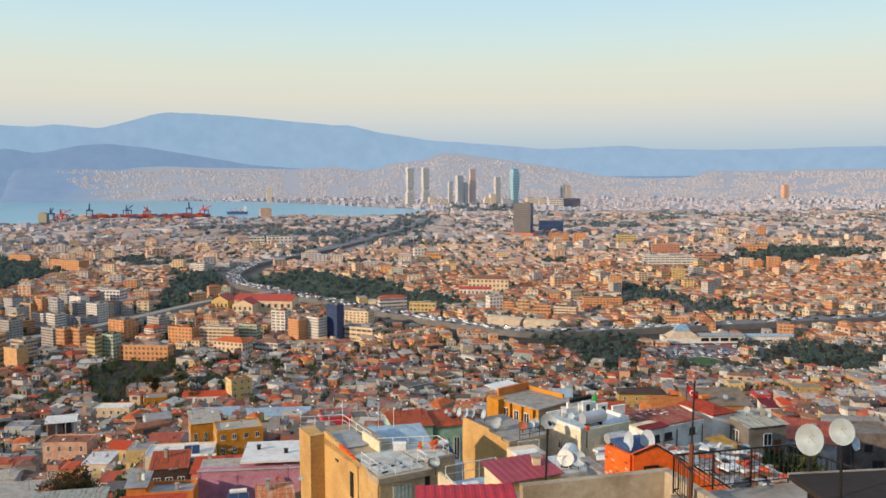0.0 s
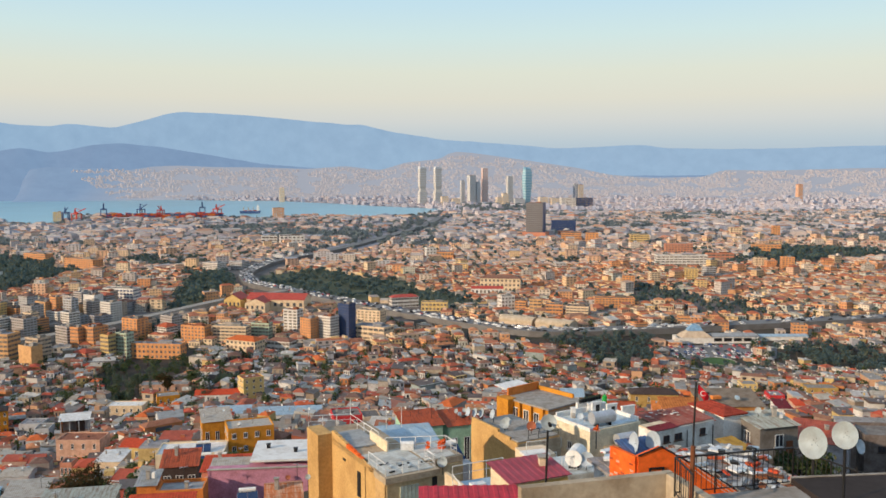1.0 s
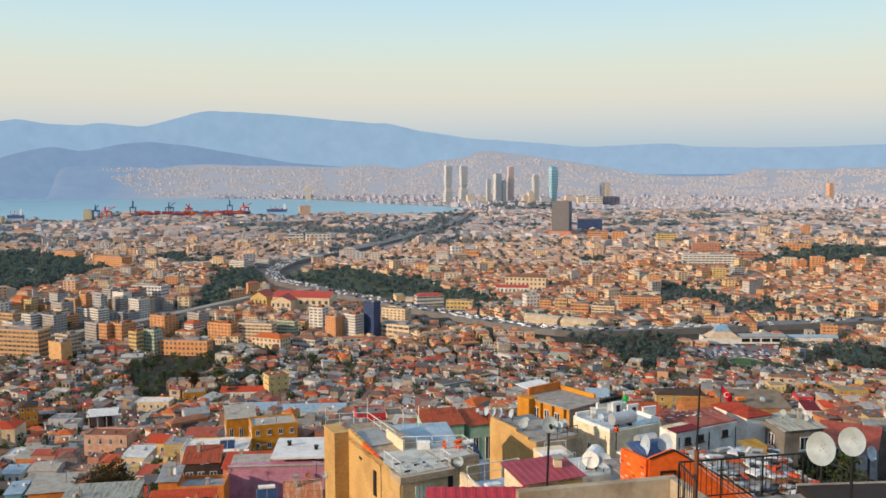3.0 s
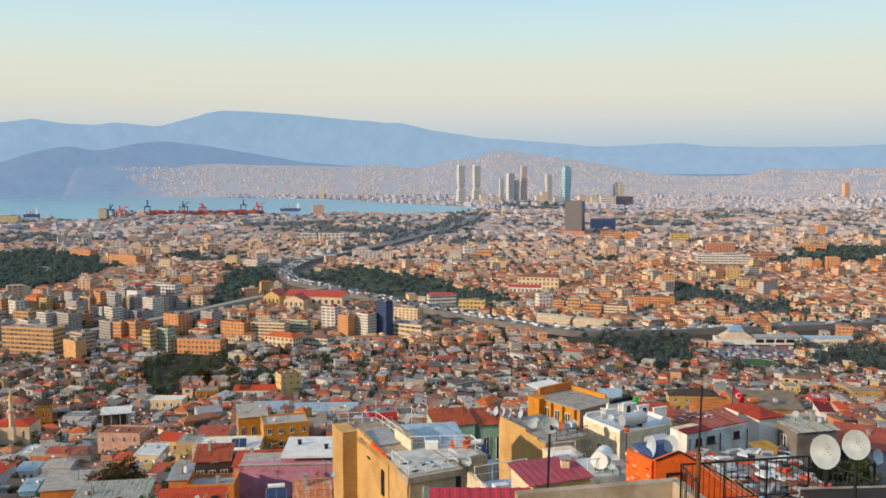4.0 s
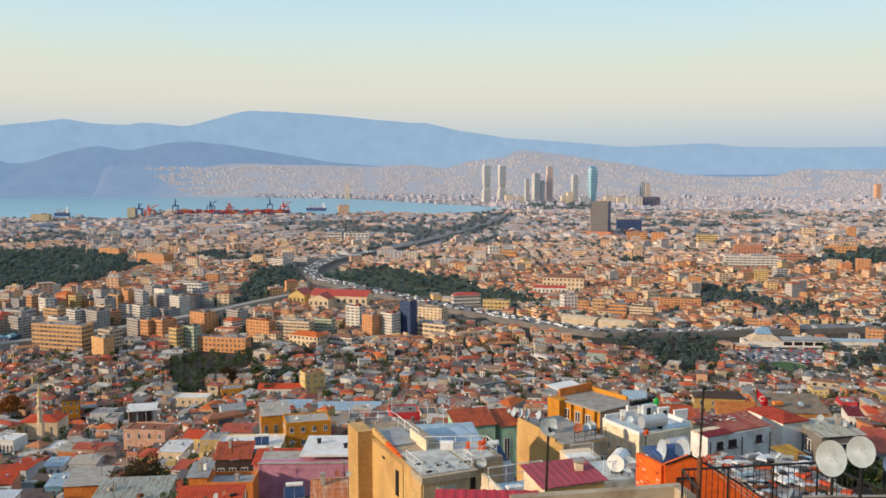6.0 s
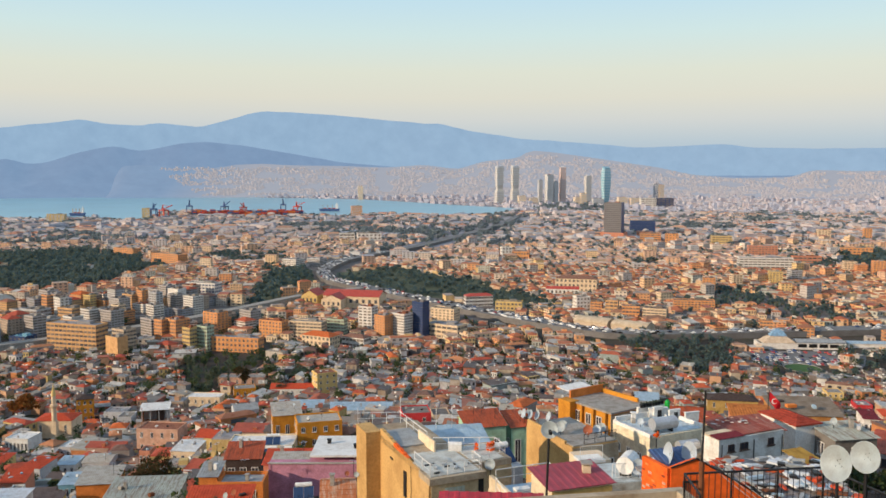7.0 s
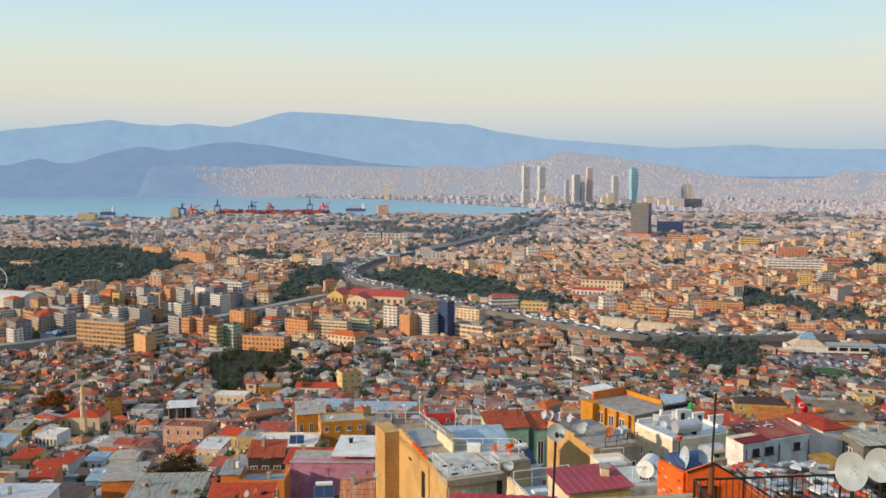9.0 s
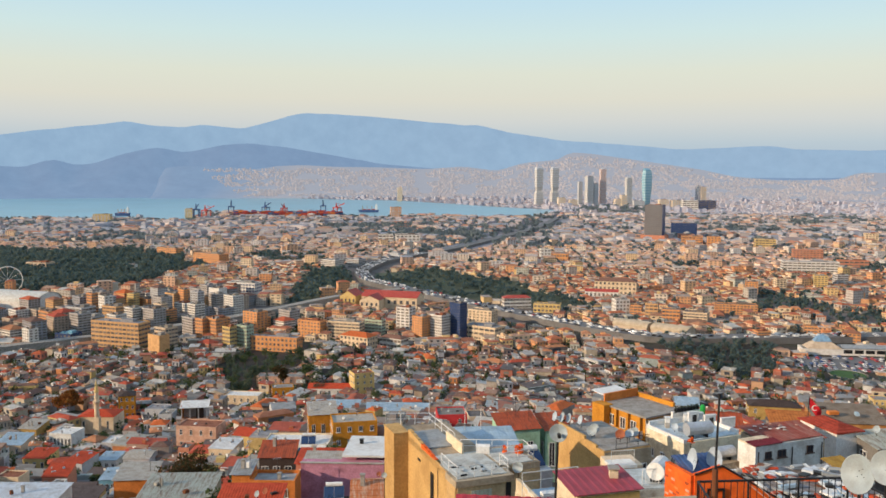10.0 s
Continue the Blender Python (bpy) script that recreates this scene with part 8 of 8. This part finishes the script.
tower(484, 3300, 22, 18, 108, 18, T_PALE, "pale cream tower block", crown=3)
shaped_tower(536, 3200, 22, 18, 22, T_TEAL, C_TEAL, "tall teal glass tower with a slanted top", [(-3, 0), (0, 30), (3, 75), (3, 110), (1, 134)], range(10, 130, 10), 0.35)
for tx, tw, th in ((220, 26, 34), (262, 30, 26), (430, 34, 30), (446, 22, 44), (500, 40, 24), (590, 34, 30), (640, 46, 26)):
    tower(tx, 3160, tw, 22, th, 12, C_CREAM if tw % 4 else C_GREY, "pale mid-rise office block beside the high-rises", floors=6)
tower(745, 3300, 14, 18, 78, 10, C_GREY, "distant dark grey tower slab", glass=C_NAVY)
tower(763, 3300, 20, 20, 74, 10, C_TAN, "distant tan tower block")
tower(1650, 3300, 20, 18, 72, 10, C_ORANGE, "distant orange tower block")
tower(-445, 3720, 22, 16, 60, 10, C_CREAM, "pale block of flats across the bay")
tower(-296, 2380, 30, 26, 26, 12, C_ORANGE, "stepped beige warehouse by the port")
tower(-833, 2230, 22, 18, 24, 10, C_YELLOW, "sunlit yellow grain silo building")
tower(-958, 1990, 40, 20, 20, 8, C_YELLOW, "sunlit yellow public building")

# ---- port ----
P_RED, P_BLUE = paint("port_red", (0.52, 0.09, 0.07)), paint("port_blue", (0.08, 0.14, 0.30))


def crane(x, y, h, yaw, mat, label):
    e = thing("harbour_crane", pose(x, y, 0.0, 0, 0, yaw), label, "crane", "harbour cranes")
    for sx in (-7, 7):
        for sy in (-9, 9):
            part("leg", (Heap().box(sx, sy, 0, 2.0, 2.0, h * 0.62), mat), e)
    part("portal", (Heap().box(0, 0, h * 0.58, 17, 21, 2.4), mat), e)
    part("mast", (Heap().add(frusta(0, 4, h * 0.6, 5, 5, h * 0.4, 1.2, 1.2)), mat), e)
    boom = part("boom", (Heap().add(tube((0, 4, h * 0.64), (0, -h * 0.9, h * 0.98), 1.2)), mat), e)
    part("stay", (Heap().add(tube((0, 4, h * 0.98), (0, -h * 0.6, h * 0.87), 0.4)), mat), boom)
    part("cabin", (Heap().box(0, -3, h * 0.5, 3.5, 4, 3.2), M_WHITE), e)


for x, y, h, yaw, m in ((-800, 2190, 40, 30, P_BLUE), (-770, 2180, 36, 60, P_RED), (-742, 2300, 46, 20, P_BLUE), (-665, 2370, 40, 40, P_BLUE), (-515, 2440, 44, 10, P_BLUE), (-470, 2420, 36, 50, P_RED), (-620, 2400, 34, 0, P_RED)):
    crane(x, y, h, yaw, m, "blue steel harbour crane on the quay" if m is P_BLUE else "red steel harbour crane on the quay")
cbox = {}
for k, m in enumerate((P_RED, P_RED, N_ORANGE, P_RED, P_BLUE)):
    hp = Heap().box(0, 0, 0, 13, 3.0, 3.1)
    hp.add(frusta(np.linspace(-6, 6, 13), np.full(13, -1.52), np.full(13, 0.2), np.full(13, 0.4), np.full(13, 0.12), np.full(13, 2.7), bottom=True))
    cbox[k] = hp.mesh("box", [m])
r = np.random.default_rng(61)
for k in range(80):
    x, y = r.uniform(-735, -455), r.uniform(2300, 2400)
    for lv in range(int(r.integers(3, 6))):
        c = thing("shipping_container", pose(x, y, lv * 3.15, 0, 0, 4), "painted steel shipping container stacked on the quay", "container", "shipping containers")
        part("box", cbox[int(r.integers(0, 5))], c)


def ship(x, y, ln, yaw):
    e = thing("cargo_ship", pose(x, y, 0.25, 0, 0, yaw), "dark cargo ship with pale deckhouse at anchor", "ship")
    part("hull", (Heap().add(frusta(0, 0, 0, ln * 0.9, 12, 8, ln, 15)), P_BLUE), e)
    part("deckhouse", (Heap().box(ln * 0.36, 0, 8, ln * 0.12, 12, 13).box(ln * 0.36, 0, 21, ln * 0.05, 4, 5), M_WHITE), e)
    for k in (-0.3, -0.08, 0.14):
        part("derrick", (Heap().add(tube((k * ln, 0, 8), (k * ln, 0, 20), 0.8)), N_OCHRE), e)
        part("hatch", (Heap().box(k * ln + 6, 0, 8, ln * 0.12, 9, 2), N_RED), e)


ship(-410, 2620, 64, 6)
ship(-1050, 2300, 40, 10)

# ---- market hall with a tented roof, beside the car park ----
m = thing("market_hall", pose(233, 584, 0, 0, 0, -3), "long white market hall with a pale blue tented roof", "hall")
part("wall", (Heap().box(0, -6, 0, 58, 0.5, 4.2).box(-28.8, 0, 0, 0.5, 12, 4.2).box(28.8, 0, 0, 0.5, 12, 4.2).box(0, 6, 0, 58, 0.5, 4.2), C_WHITE), m)
part("tent", (Heap().add(frusta(-15, 0, 4.2, 22, 13, 2.6, 15, 9)).add(frusta(-15, 0, 6.8, 15, 9, 1.6, 10, 5)), C_TAN), m, "tan tent roof")
part("tent_cap", (Heap().add(frusta(-15, 0, 8.4, 11.4, 6.4, 3.0, 7, 3.4)).add(frusta(-15, 0, 11.4, 7, 3.4, 1.4, 2, 1)), paint("tent_blue", (0.22, 0.38, 0.56), rough=0.5)), m, "pale blue tent cap")
part("roof", (Heap().add(frusta(13, 1, 4.6, 33, 13, 1.4, 31, 2, bottom=True)), N_GREYSHEET), m, "brownish grey sheet roof")
# shade within the open bays, painted as dark panels on the wall
for k in range(4):
    part("opening", (Heap().box(0 + k * 7, -6.3, 1.4, 5.6, 0.2, 2.4), M_STEEL), m, "dark panel standing in for a shaded open bay")
m = thing("market_shed", pose(284, 588, 0, 0, 0, -3), "low pale shed beside the market hall", "shed")
part("wall", (Heap().box(0, 0, 0, 34, 9, 3.0), C_WHITE), m)
part("roof", (Heap().add(frusta(0, 0, 3.0, 35, 10, 1.2, 35, 0.6)), R_BLUE), m, "faded blue sheet roof")

bm = bmesh.new()
bm.faces.new([bm.verts.new((208 + 10 * math.cos(a * math.pi / 12), 515 + 11 * math.sin(a * math.pi / 12), 1.6)) for a in range(24)])
me = bpy.data.meshes.new("grass_field")
bm.to_mesh(me)
me.materials.append(paint("turf", (0.055, 0.12, 0.035), size=0.2))
tagged(part("grass_field", me), "small green grass sports field", "field", kind="structure")
rim_w = Heap()
for a in range(24):
    p, q = (208 + 10.7 * math.cos(a * math.pi / 12), 515 + 11.7 * math.sin(a * math.pi / 12)), (208 + 10.7 * math.cos((a + 1) * math.pi / 12), 515 + 11.7 * math.sin((a + 1) * math.pi / 12))
    rim_w.add(tube((*p, 1.6), (*q, 1.6), 0.22, 4))
tagged(part("field_kerb", (rim_w, M_CONC)), "pale concrete rim round the sports field", "kerb", kind="structure")
bm = bmesh.new()
bm.faces.new([bm.verts.new((x, y, 0.1)) for x, y in CARPARK[::-1]])
me = bpy.data.meshes.new("car_park")
bm.to_mesh(me)
me.materials.append(M_ASPHALT)
tagged(part("car_park", me), "grey asphalt car park below the market hall", "car park", kind="structure")

# ---- wheel in the park ----
fw = thing("ferris_wheel", pose(-475, 788, 0, 0, 0, 25), "white ferris wheel above park trees", "ferris wheel")
R = 13.0
th = np.linspace(0, 2 * np.pi, 25)
for off in (-1.0, 1.0):
    rim = Heap()
    for a, b in zip(th[:-1], th[1:]):
        rim.add(tube((R * math.cos(a), off, 16 + R * math.sin(a)), (R * math.cos(b), off, 16 + R * math.sin(b)), 0.3, 4))
    part("rim", (rim, M_WHITE), fw)
for a in th[:-1:2]:
    part("spoke", (Heap().add(tube((0, 0, 16), (R * math.cos(a), 0, 16 + R * math.sin(a)), 0.12, 4)), M_WHITE), fw)
    part("cabin", (Heap().box(R * math.cos(a), 0, 14.6 + R * math.sin(a), 1.6, 1.4, 1.6), C_CREAM), fw)
for s in (-4, 4):
    part("leg", (Heap().add(tube((s, 0, 0), (0, 0, 16), 0.5)), M_WHITE), fw)

# ---- cars ----
def car_mesh(m):
    hp = Heap().box(0, 0, 0.25, 3.6, 1.5, 0.55).add(frusta(-0.1, 0, 0.8, 2.2, 1.4, 0.5, 1.5, 1.15), 0)
    return hp.mesh("body", [m])


CARS = [car_mesh(m) for m in (M_WHITE, C_GREY, M_STEEL, N_WHITE, P_RED, P_BLUE, M_TANK)]
CABIN = Heap().add(frusta(-0.1, 0, 0.84, 2.24, 1.44, 0.34, 1.75, 1.25)).mesh("glazing", [M_SOLAR])


def car(x, y, z, yaw, k):
    e = thing("car", pose(x, y, z, 0, 0, yaw), ("white car", "grey car", "black car", "white car", "red car", "blue car", "silver car")[k] + " on the road surface", "car", "cars")
    part("body", CARS[k], e)
    part("glazing", CABIN, e)


r = np.random.default_rng(91)
far_cars = Heap()
for k in range(480):
    i = int(r.integers(4, len(road_q) - 28))
    f = r.random()
    q = road_q[i] * (1 - f) + road_q[i + 1] * f + road_n[i] * r.choice((-7.0, -5.0, -3.0, -1.2, 1.2, 3.0, 5.0, 7.0))
    if k >= 190 or q[1] > 1000:  # those past the nearest are one mass of traffic
        a = math.atan2(road_n[i][1], road_n[i][0]) - math.pi / 2
        z = float(ground(*q)) + 4.2
        far_cars.add(frusta(q[0], q[1], z + 0.2, 3.7, 1.5, 0.6, yaw=a, bottom=True), k % 4).add(frusta(q[0], q[1], z + 0.8, 2.2, 1.4, 0.5, 1.5, 1.15, yaw=a), k % 4)
        continue
    car(float(q[0]), float(q[1]), float(ground(*q)) + 4.2, math.degrees(math.atan2(road_n[i][1], road_n[i][0])) - 90, int(r.choice((0, 1, 2, 3, 6, 0, 1, 2, 3, 6, 4, 5))))
tagged(part("traffic", far_cars.mesh("traffic", [M_WHITE, C_GREY, M_STEEL, M_TANK])), "distant white, grey and dark cars on the motorway", "cars", kind="stuff")
for k in range(110):
    x, y = r.uniform(182, 250), 530 + 6.0 * int(r.integers(0, 8)) + r.uniform(-0.4, 0.4)
    if inside(np.array([x]), np.array([y]), CARPARK)[0]:
        car(float(x), float(y), 0.12, 90, int(r.integers(0, 7)))
